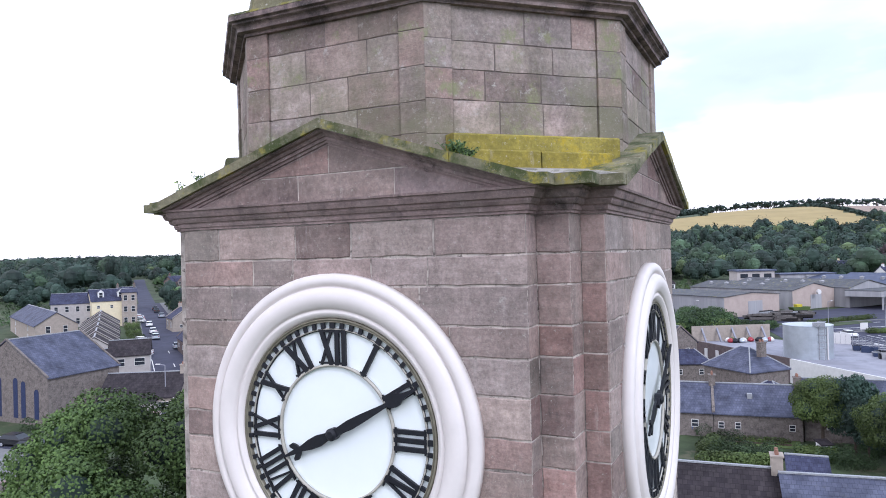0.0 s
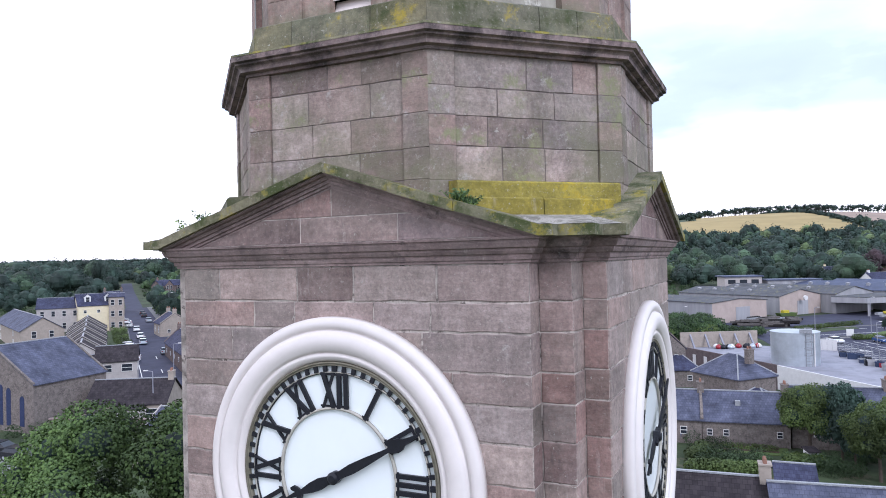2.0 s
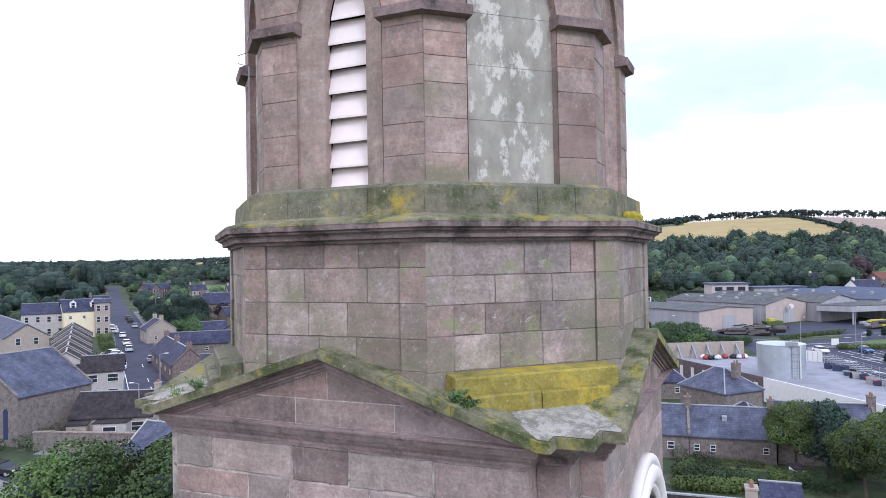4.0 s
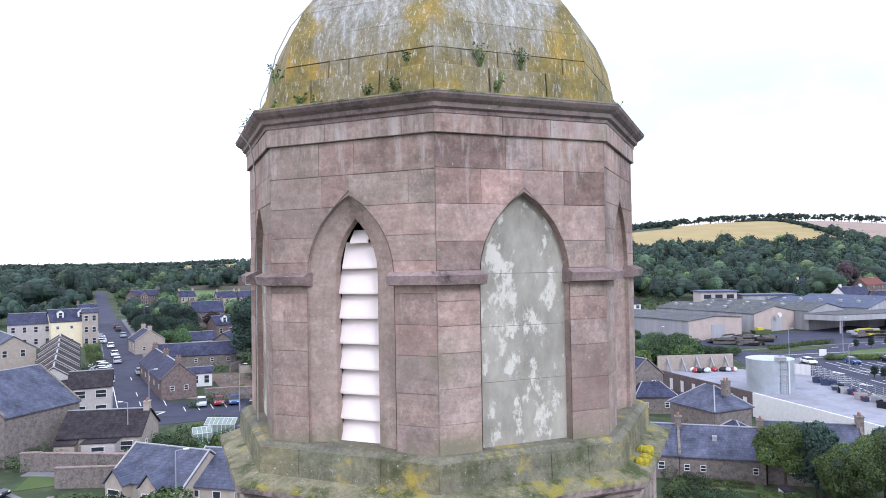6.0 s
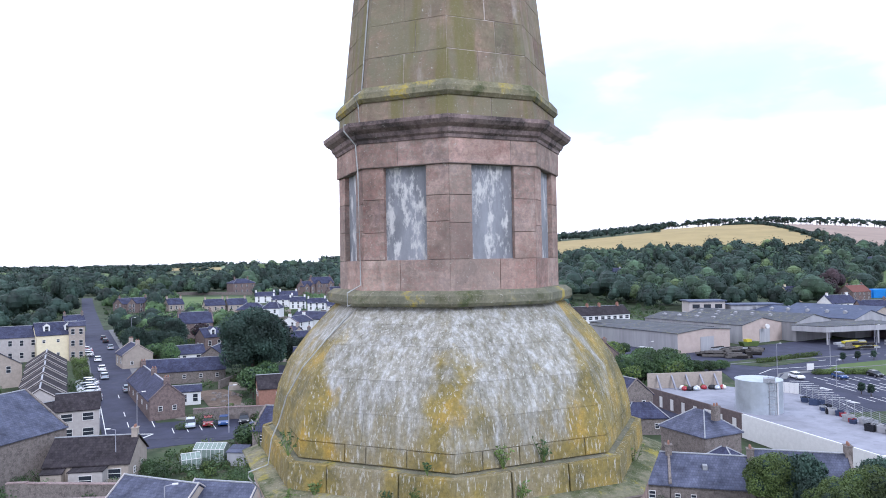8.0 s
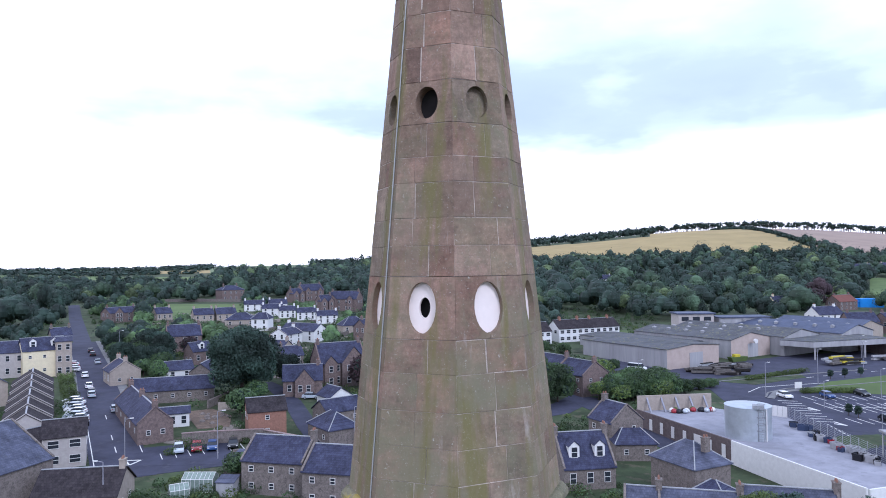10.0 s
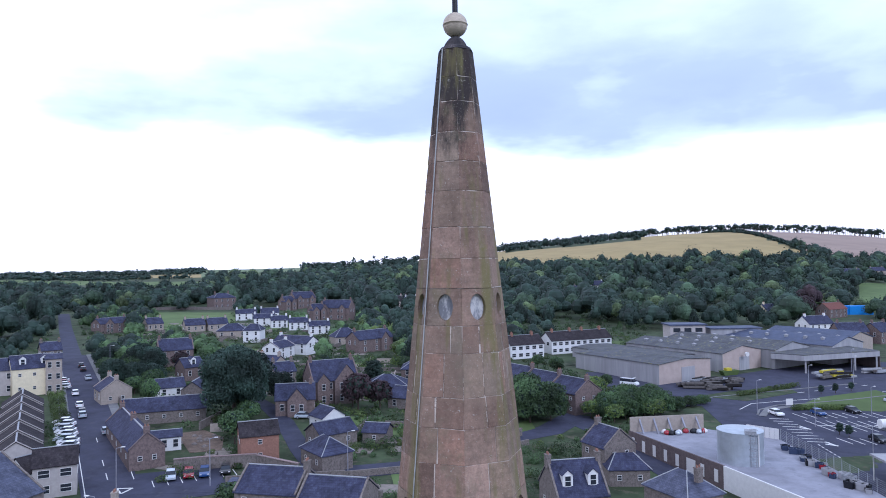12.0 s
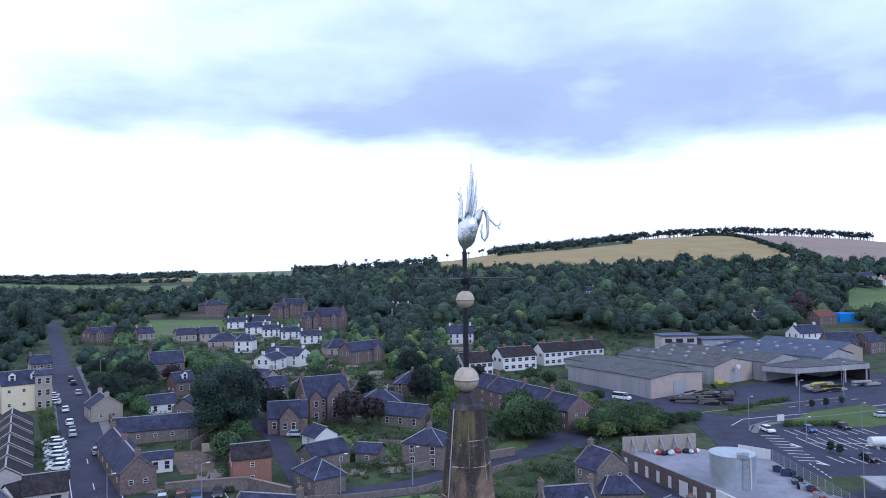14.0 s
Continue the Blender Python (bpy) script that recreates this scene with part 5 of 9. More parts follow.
def cover(f, s):
    """What grows at a place: the number of the ground's material."""
    if 370 < f < 455 and 262 < s < 392 or 450 < f < 640 and s > 1492 or 425 < f < 470 and 1236 < s < 1278:
        return 1
    hedge = abs(s - (1230 + (1500 - f) * 0.32)) < 5
    if f > 830 + max(0, 1000 - s) * 0.5 and s > 775 and f < 1540:
        if 880 < s < 1125 and f > 1240 - (s - 880) * 0.1:
            return 0
        if hedge:
            return 0
        return 3 if s > 1230 + (1500 - f) * 0.32 else 2
    if f > 720 and s < 345:
        return (4, 0, 1, 0, 2, 0)[int(f / 120 + s * 0.004) % 6]
    if f > 900 and 345 < s < 520:
        return 4
    return 0


def land():
    b = Build()
    rows = [-4500, -1200, -400, -150, -60, -20, 0] + list(range(20, 460, 20)) + list(range(480, 900, 35)) + list(range(900, 1640, 20)) + [1700, 1850, 2100, 2500, 3300, 4600]
    cols = [-2600, -1500, -800, -500, -400, -320, -260, -200, -150, -100] + list(range(-60, 1640, 20)) + [1700, 1850, 2100, 2500, 3300, 4400]
    v, f, mats = [], [], []
    for r in rows:
        for c in cols:
            rr = max(r, 160.0)
            k = (c - 784) / 1236 * (rr if r > -300 else rr + abs(r))
            x, y = EYE[0] + r * AHEAD[0] + k * ASIDE[0], EYE[1] + r * AHEAD[1] + k * ASIDE[1]
            v.append((x, y, ground(x, y)))
    n = len(cols)
    for j in range(len(rows) - 1):
        for i in range(n - 1):
            f.append((j * n + i, j * n + i + 1, (j + 1) * n + i + 1, (j + 1) * n + i))
            cx, cy = (v[f[-1][0]][0] + v[f[-1][2]][0]) / 2, (v[f[-1][0]][1] + v[f[-1][2]][1]) / 2
            mats.append(cover(*bearing(cx, cy)) if rows[j] > 300 else 0)
    ob = b.add(v, f).done("ground", [M_GRASS, M_MEADOW, M_FIELD, M_FIELDB, M_PASTURE], None, "", True)
    for p, m in zip(ob.data.polygons, mats):
        p.material_index = m
    return ob


tagged(land(), "rolling land with gardens, fields and woods", "ground", kind="structure")


def ribbon(name, pts, width, mat, lift, label, category="road", kind="structure", parent=None):
    """A strip along a line of places on the ground."""
    fine = []
    for (x0, y0), (x1, y1) in zip(pts, pts[1:]):
        n = max(1, int(math.hypot(x1 - x0, y1 - y0) / 8))
        fine += [(x0 + (x1 - x0) * i / n, y0 + (y1 - y0) * i / n) for i in range(n)]
    fine.append(pts[-1])
    v = []
    for i, (x, y) in enumerate(fine):
        (xa, ya), (xb, yb) = fine[max(0, i - 1)], fine[min(len(fine) - 1, i + 1)]
        d = math.hypot(xb - xa, yb - ya) or 1
        nx, ny = -(yb - ya) / d * width / 2, (xb - xa) / d * width / 2
        for s in (-1, 1):
            v.append((x - s * nx, y - s * ny, ground(x - s * nx, y - s * ny) + lift))
    f = [(2 * i + 1, 2 * i, 2 * i + 2, 2 * i + 3)[::-1] for i in range(len(fine) - 1)]
    k = len(v)
    v += [(x, y, z - lift - 0.3) for x, y, z in v]
    f += [(2 * i, 2 * i + 2, k + 2 * i + 2, k + 2 * i) for i in range(len(fine) - 1)] + [(2 * i + 3, 2 * i + 1, k + 2 * i + 1, k + 2 * i + 3) for i in range(len(fine) - 1)]
    ob = piece(name, v, f, mat, parent)
    return tagged(ob, label, category, kind=kind) if not parent else ob


def apron(name, pts, mat, lift, label, category="road"):
    """A paved area with the outline pts."""
    bm = bmesh.new()
    bm.faces.new([bm.verts.new((x, y, 0)) for x, y in pts])
    bmesh.ops.triangulate(bm, faces=bm.faces[:])
    for _ in range(3):
        bmesh.ops.subdivide_edges(bm, edges=bm.edges[:], cuts=1, use_grid_fill=True)
    bmesh.ops.recalc_face_normals(bm, faces=bm.faces[:])
    if sum(f.normal.z for f in bm.faces) < 0:
        bmesh.ops.reverse_faces(bm, faces=bm.faces[:])
    side = bmesh.ops.extrude_edge_only(bm, edges=[e for e in bm.edges if e.is_boundary])
    low = {g for g in side["geom"] if isinstance(g, bmesh.types.BMVert)}
    for q in bm.verts:
        q.co.z = ground(q.co.x, q.co.y) + (-0.4 if q in low else lift)
    ob = part(name, bm, mat)
    return tagged(ob, label, category, kind="structure")


SEEN = []           # houses: distance, side and half width, kept clear of planting in front
TAKEN = []          # places where no shrub may stand: x, y, radius


# ---- houses ----
M_LANCET = plain_material("blue_leaded_glass", (0.035, 0.045, 0.10), 0.25, vary=0.2, scale=3)
def window_mesh(w, h):
    b = Build()
    t, d = 0.065, 0.09
    for x0, x1, z0, z1 in ((-w / 2, w / 2, 0, t), (-w / 2, w / 2, h - t, h), (-w / 2, -w / 2 + t, t, h - t), (w / 2 - t, w / 2, t, h - t), (-w / 2 + t, w / 2 - t, h / 2 - 0.035, h / 2 + 0.035)):
        b.box(x0, x1, -d, 0.02, z0, z1)
    fm = mesh_of("window", b.v, b.f, M_FRAME)
    p = Build().box(-w / 2 + t, w / 2 - t, -0.03, 0.02, t, h - t)
    return fm, mesh_of("pane", p.v, p.f, M_GLASS)


WIN = {"tall": window_mesh(1.0, 1.6), "wide": window_mesh(1.7, 1.3), "small": window_mesh(0.8, 0.9)}


def add_window(parent, m, size="tall"):
    fm, pm = WIN[size]
    w = new("window", fm)
    w.parent, w.matrix_basis = parent, m
    p = new("pane", pm)
    p.parent = w
    return w


def house(name, label, x, y, turn, length, depth, eave, ridge, wall, roof, hip=False, stacks=(-0.45, 0.45), floors=2, cols=3, size="tall", skews=False, base=None, group="", gable_windows=True, stack_mat=None, dormers=0, cross=()):
    """A pitched-roof house: x along its ridge, y across. It stands on the land with its walls carried down a little."""
    z = ground(x, y) if base is None else base
    ob = thing(name, label, "house", (x, y, z), turn, group)
    TAKEN.append((x, y, max(length, depth) * 0.55))
    fh, sh = bearing(x, y)
    SEEN.append((fh, sh, 1236 * max(length, depth) * 0.5 / max(fh, 20)))
    lx, ly = length / 2, depth / 2
    inv = ob.matrix_world.inverted()
    eye = inv @ Vector((2.6, -7, 30))
    side, end = (1 if eye.y > 0 else -1), (1 if eye.x > 0 else -1)
    b = Build()
    if hip:
        b.box(-lx, lx, -ly, ly, -1.5, eave)
    else:
        v = [(-lx, -ly, -1.5), (lx, -ly, -1.5), (lx, ly, -1.5), (-lx, ly, -1.5), (-lx, -ly, eave), (lx, -ly, eave), (lx, ly, eave), (-lx, ly, eave), (-lx, 0, ridge - 0.1), (lx, 0, ridge - 0.1)]
        b.add(v, [(0, 1, 5, 4), (2, 3, 7, 6), (1, 2, 6, 9, 5), (3, 0, 4, 8, 7), (3, 2, 1, 0)])
    b.done("wall", wall, ob)
    o, t = 0.28, 0.13
    r = Build()
    if hip:
        k = min(lx * 0.9, ly) if lx > ly else lx * 0.55
        top = [(-lx + k, 0, ridge), (lx - k, 0, ridge)]
        v = [(-lx - o, -ly - o, eave - 0.05), (lx + o, -ly - o, eave - 0.05), (lx + o, ly + o, eave - 0.05), (-lx - o, ly + o, eave - 0.05)]
        v += [(a, b_, c + t) for a, b_, c in v] + [(a, b_, c + t) for a, b_, c in top]
        r.add(v, [(3, 2, 1, 0), (0, 1, 5, 4), (1, 2, 6, 5), (2, 3, 7, 6), (3, 0, 4, 7), (4, 5, 9, 8), (5, 6, 9), (6, 7, 8, 9), (7, 4, 8)])
        rf = r.done("roof", roof, ob)
        for (a, q) in ((4, 8), (5, 9), (6, 9), (7, 8)):
            Build().bar(Vector(v[a]) + Vector((0, 0, 0.03)), Vector(v[q]) + Vector((0, 0, 0.03)), 0.09, 6).done("ridge_tile", M_LEAD, rf)
    else:
        slope = (ridge - eave) / ly
        e = 0.12 if skews else o
        for s in (-1, 1):
            v = [(xx, s * yy, zz + dz) for dz in (0, t) for xx, yy, zz in ((-lx - e, ly + o, eave - slope * o), (lx + e, ly + o, eave - slope * o), (lx + e, 0, ridge), (-lx - e, 0, ridge))]
            fs = [(3, 2, 1, 0), (4, 5, 6, 7), (0, 1, 5, 4), (1, 2, 6, 5), (2, 3, 7, 6), (3, 0, 4, 7)]
            r.add(v, fs if s > 0 else [q[::-1] for q in fs])
        rf = r.done("roof", roof, ob)
        Build().box(-lx - e, lx + e, -0.14, 0.14, ridge + t - 0.05, ridge + t + 0.06).done("ridge_tile", M_LEAD, rf)
        if skews:
            sw = 0.07 if skews in ("white", "end") else 0.15
            for xx in ((-lx, lx) if skews != "end" else (end * lx,)):
                w = Build()
                for s in (-1, 1):
                    v = [(xx + a, s * yy, zz + dz) for dz in (0.08, 0.30) for a, yy, zz in ((-sw, ly + 0.12, eave - slope * 0.12), (sw, ly + 0.12, eave - slope * 0.12), (sw, 0, ridge), (-sw, 0, ridge))]
                    fs = [(3, 2, 1, 0), (4, 5, 6, 7), (0, 1, 5, 4), (1, 2, 6, 5), (2, 3, 7, 6), (3, 0, 4, 7)]
                    w.add(v, fs if s > 0 else [q[::-1] for q in fs])
                w.done("skew", M_PALE if skews in ("white", "end") else wall, ob)
    for s in stacks:
        cx = s * length
        c = Build()
        c.box(cx - 0.38, cx + 0.38, -0.5, 0.5, ridge - 0.9, ridge + 1.0)
        c.box(cx - 0.45, cx + 0.45, -0.57, 0.57, ridge + 1.0, ridge + 1.12)
        ch = c.done("chimney", stack_mat or wall, ob)
        for yy in (-0.25, 0.25):
            Build().lathe([(0.13, ridge + 1.1), (0.15, ridge + 1.2), (0.11, ridge + 1.5)], 8).done("chimney_pot", M_BRICK, ch).matrix_basis = Matrix.Translation((cx, yy, 0))
    fl = eave / floors
    wh = {"tall": 1.6, "wide": 1.3, "small": 0.9}[size]
    face = Matrix.Rotation(math.pi if side > 0 else 0, 4, "Z")
    for j in range(floors):
        for i in range(cols):
            xx = (i + 0.5) / cols * length - lx
            if cols and fl > 1.6 and not any(abs(xx - s * length) < gw / 2 + 0.5 for s, gw in cross):
                add_window(ob, Matrix.Translation((xx, side * (ly + 0.0), j * fl + max(0.5, (fl - wh) * 0.55))) @ face, size)
    if gable_windows and not hip and depth > 5:
        gface = Matrix.Rotation(math.pi / 2 if end > 0 else -math.pi / 2, 4, "Z")
        for yy in (-depth * 0.2, depth * 0.2):
            add_window(ob, Matrix.Translation((end * lx, yy, (floors - 1) * fl + max(0.5, (fl - wh) * 0.5))) @ gface, "small" if floors == 1 else size)
    for s, gw in cross:                    # gabled bays that stand forward of the front
        m = Matrix.Translation((s * length, 0, 0)) @ face
        yf, up = -ly - 1.3, min(ridge, eave + gw * 0.62)
        v = [(-gw / 2, yf, -1.5), (gw / 2, yf, -1.5), (gw / 2, yf, eave), (0, yf, up - 0.1), (-gw / 2, yf, eave), (-gw / 2, 0, -1.5), (gw / 2, 0, -1.5), (gw / 2, 0, eave), (0, 0, up - 0.1), (-gw / 2, 0, eave)]
        bay = Build().add([m @ Vector(p) for p in v], [(0, 1, 2, 3, 4), (1, 6, 7, 2), (4, 9, 5, 0)]).done("gabled_bay", wall, ob)
        br_ = Build()
        for q in (-1, 1):
            v = [(q * (gw / 2 + 0.25), yf - 0.2, eave - 0.15), (q * (gw / 2 + 0.25), 0, eave - 0.15), (0, 0, up), (0, yf - 0.2, up)]
            v += [(a, b_, c + 0.13) for a, b_, c in v]
            br_.add([m @ Vector(p) for p in v], [(0, 1, 2, 3), (7, 6, 5, 4), (0, 4, 5, 1), (1, 5, 6, 2), (2, 6, 7, 3), (3, 7, 4, 0)])
        br_.done("bay_roof", roof, bay)
        for j in range(floors):
            for xx in ((-gw * 0.22, gw * 0.22) if gw > 4 else (0,)):
                add_window(ob, m @ Matrix.Translation((xx, yf, j * fl + max(0.5, (fl - wh) * 0.55))), size)
    for i in range(dormers):
        xx = (i + 0.5) / dormers * length - lx
        yy = ly * 0.62
        zz = eave + (ridge - eave) * (1 - yy / ly)
        m = Matrix.Translation((xx, 0, 0)) @ face
        d = Build()
        v = [(-0.8, -yy - 0.5, zz - 0.5), (0.8, -yy - 0.5, zz - 0.5), (0.8, -yy - 0.5, zz + 1.3), (0, -yy - 0.5, zz + 2.0), (-0.8, -yy - 0.5, zz + 1.3), (-0.8, 0, zz - 0.5), (0.8, 0, zz - 0.5), (0.8, 0, zz + 1.3), (0, 0, zz + 2.0), (-0.8, 0, zz + 1.3)]
        dm = d.add([m @ Vector(p) for p in v], [(0, 1, 2, 3, 4), (1, 6, 7, 2), (4, 9, 5, 0), (2, 7, 8, 3), (3, 8, 9, 4)]).done("dormer", M_HARL, ob, "white dormer")
        dr = Build()
        for s in (-1, 1):
            v = [(s * 0.95, -yy - 0.65, zz + 1.2), (s * 0.95, 0, zz + 1.2), (0, 0, zz + 2.05), (0, -yy - 0.65, zz + 2.05)]
            v += [(a, b_, c + 0.1) for a, b_, c in v]
            dr.add([m @ Vector(p) for p in v], [(0, 1, 2, 3), (7, 6, 5, 4), (0, 4, 5, 1), (1, 5, 6, 2), (2, 6, 7, 3), (3, 7, 4, 0)])
        dr.done("dormer_roof", roof, dm)
        add_window(ob, m @ Matrix.Translation((0, -yy - 0.5, zz - 0.4)), "tall")
    return ob


# ---- trees and shrubs ----
def leaves(b, rng_, c, rx, rz, n, size, core=True, inner=None, loose=0.75):
    """A crown: an uneven cloud of leaf clumps round a core; inner gathers cores coloured as shade."""
    cx, cy, cz = c
    lobes = [(rng_.uniform(0, 6.28), rng_.uniform(-0.5, 0.9), rng_.uniform(0.3, 0.6)) for _ in range(6)]
    for _ in range(n):
        a, u = rng_.uniform(0, 2 * math.pi), rng_.uniform(-0.75, 1.0)
        q = math.sqrt(max(0.0, 1 - u * u))
        dx, dy, dz = q * math.cos(a), q * math.sin(a), u
        k = rng_.uniform(0.72, 1.0)
        for la, lu, lw in lobes:
            dot = dx * math.cos(la) * math.sqrt(1 - min(lu * lu, 1)) + dy * math.sin(la) * math.sqrt(1 - min(lu * lu, 1)) + dz * lu
            if dot > 0.75:
                k += lw * (dot - 0.75)
        p = Vector((cx + dx * rx * k, cy + dy * rx * k, cz + dz * rz * k))
        nrm = (Vector((dx, dy, dz)) + Vector((rng_.uniform(-loose, loose), rng_.uniform(-loose, loose), rng_.uniform(-0.5 * loose, loose)))).normalized()
        t1 = nrm.orthogonal().normalized()
        t1 = t1 * math.cos(a * 7) + nrm.cross(t1) * math.sin(a * 7)
        t2 = nrm.cross(t1)
        s = size * rng_.uniform(0.6, 1.35)
        b.add([p + t1 * s + nrm * s * 0.25, p + t2 * s * 0.8, p - t1 * s + nrm * s * 0.2, p - t2 * s * 0.8], [(0, 1, 2, 3)])
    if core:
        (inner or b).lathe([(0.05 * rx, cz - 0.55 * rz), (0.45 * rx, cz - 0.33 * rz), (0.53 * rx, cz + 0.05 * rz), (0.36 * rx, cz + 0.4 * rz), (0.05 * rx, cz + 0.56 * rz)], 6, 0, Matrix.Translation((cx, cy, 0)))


def crown(b, rg_, x, y, z, r, h, n, size):
    """A far tree's crown: a dome of boughs whose leaves face outwards, over a solid core."""
    boughs = [(0.0, 0.0, 0.60, 0.72, 0.40)]
    for i in range(6):
        a = i * 1.047 + rg_.uniform(-0.4, 0.4)
        boughs.append((0.52 * math.cos(a), 0.52 * math.sin(a), rg_.uniform(0.36, 0.60), rg_.uniform(0.40, 0.54), rg_.uniform(0.22, 0.32)))
    for bx, by, bz, br, bh in boughs:
        cx, cy, cz, rr, hh = x + bx * r, y + by * r, z + bz * h, br * r, bh * h
        for _ in range(n // 7):
            a, u = rg_.uniform(0, 6.283), rg_.uniform(-0.55, 1.0)
            q = math.sqrt(1 - u * u)
            d = Vector((q * math.cos(a), q * math.sin(a), u))
            k = rg_.uniform(0.80, 1.16)
            c = Vector((cx + d.x * rr * k, cy + d.y * rr * k, cz + d.z * hh * k))
            nrm = (Vector((d.x / rr, d.y / rr, d.z / hh)).normalized() + Vector((rg_.uniform(-0.5, 0.5), rg_.uniform(-0.5, 0.5), rg_.uniform(-0.4, 0.5)))).normalized()
            t1 = nrm.orthogonal().normalized()
            t2 = nrm.cross(t1)
            s_ = size * rg_.uniform(0.6, 1.3)
            b.add([c + t1 * s_, c + t2 * s_ * 0.8, c - t1 * s_, c - t2 * s_ * 0.8], [(0, 1, 2, 3)])
        b.lathe([(0.25 * rr, cz - 0.6 * hh), (0.66 * rr, cz - 0.3 * hh), (0.72 * rr, cz + 0.1 * hh), (0.5 * rr, cz + 0.52 * hh), (0.08 * rr, cz + 0.72 * hh)], 7, 17 * i, Matrix.Translation((cx, cy, 0)))


def tree(name, label, h, r, n, size, mat, seed, trunk=0.25, limbs=2, lobes=22, small=1.0):
    """A tree at the origin: tapered trunk, limbs and crown."""
    rg = random.Random(seed)
    ob = thing(name, label, "tree", (0, 0, -60))
    base = h * trunk
    t = Build().bar((0, 0, -0.6), (0.1, 0.05, h * 0.55), h * 0.028, 8, h * 0.014)
    t.done("trunk", M_BARK, ob)
    for i in range(limbs):
        a = i * 1.3 + rg.uniform(-0.3, 0.3)
        Build().bar((0.05, 0.03, h * (0.28 + 0.05 * i)), (r * 0.6 * math.cos(a), r * 0.6 * math.sin(a), h * (0.5 + 0.06 * i)), h * 0.012, 6, h * 0.004).done("limb", M_BARK, ob)
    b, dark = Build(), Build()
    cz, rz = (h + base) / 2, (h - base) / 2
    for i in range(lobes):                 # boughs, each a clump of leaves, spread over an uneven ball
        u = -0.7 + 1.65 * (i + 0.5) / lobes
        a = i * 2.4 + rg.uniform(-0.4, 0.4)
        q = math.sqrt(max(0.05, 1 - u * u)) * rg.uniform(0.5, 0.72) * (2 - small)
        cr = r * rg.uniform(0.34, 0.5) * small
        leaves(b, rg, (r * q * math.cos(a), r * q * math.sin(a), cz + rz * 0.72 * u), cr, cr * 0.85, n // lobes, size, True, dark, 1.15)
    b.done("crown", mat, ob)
    # solid cores in the darkest leaf colour stand in for the crown's inner shade
    dark.done("inner_crown", M_LEAFD, ob, "dark-coloured cores standing in for shade inside the crown")
    return ob


OAK = tree("tree", "broad green garden tree in full leaf", 8, 3.6, 3000, 0.24, M_LEAF, 1)
DARKTREE = tree("tree", "large dark green tree in full leaf", 14, 6.2, 7000, 0.30, M_LEAFD, 2, 0.12)
BRIGHT = tree("tree", "light green leafy garden tree", 7, 3.0, 2600, 0.22, M_LEAFB, 3)
NEARG = tree("tree", "rounded light green tree in a walled garden", 8, 3.3, 24000, 0.09, M_LEAFB, 13)
BUSH = tree("tree", "dense leafy green tree with boughs to the ground", 6, 3.2, 9000, 0.14, M_LEAF, 31, 0.03)
COPPER = tree("tree", "dark copper-leaved tree in full leaf", 9, 4.2, 1500, 0.38, M_LEAFP, 4)
BIGTREE = tree("tree", "very large dark spreading tree", 17.5, 8.2, 34000, 0.23, M_LEAFD, 22, 0.1)
CONE = tree("conifer", "tall dark green garden conifer", 11, 2.6, 1300, 0.32, M_LEAFD, 5, 0.08)
for proto in (OAK, BUSH, DARKTREE, BRIGHT, COPPER, CONE, NEARG, BIGTREE):
    proto["spare"] = 1


def plant(proto, x, y, h=1.0, w=None, turn=None):
    """A copy of a tree on the land; h and w scale it."""
    w = h if w is None else w
    turn = (x * 37 + y * 61) % 360 if turn is None else turn
    TAKEN.append((x, y, 2.0))
    if proto.get("spare"):
        del proto["spare"]
        proto.matrix_basis = pose(x, y, ground(x, y), 0, 0, turn)
        return proto
    return copy_thing(proto, pose(x, y, ground(x, y), 0, 0, turn) @ Matrix.Diagonal((w, w, h, 1)))


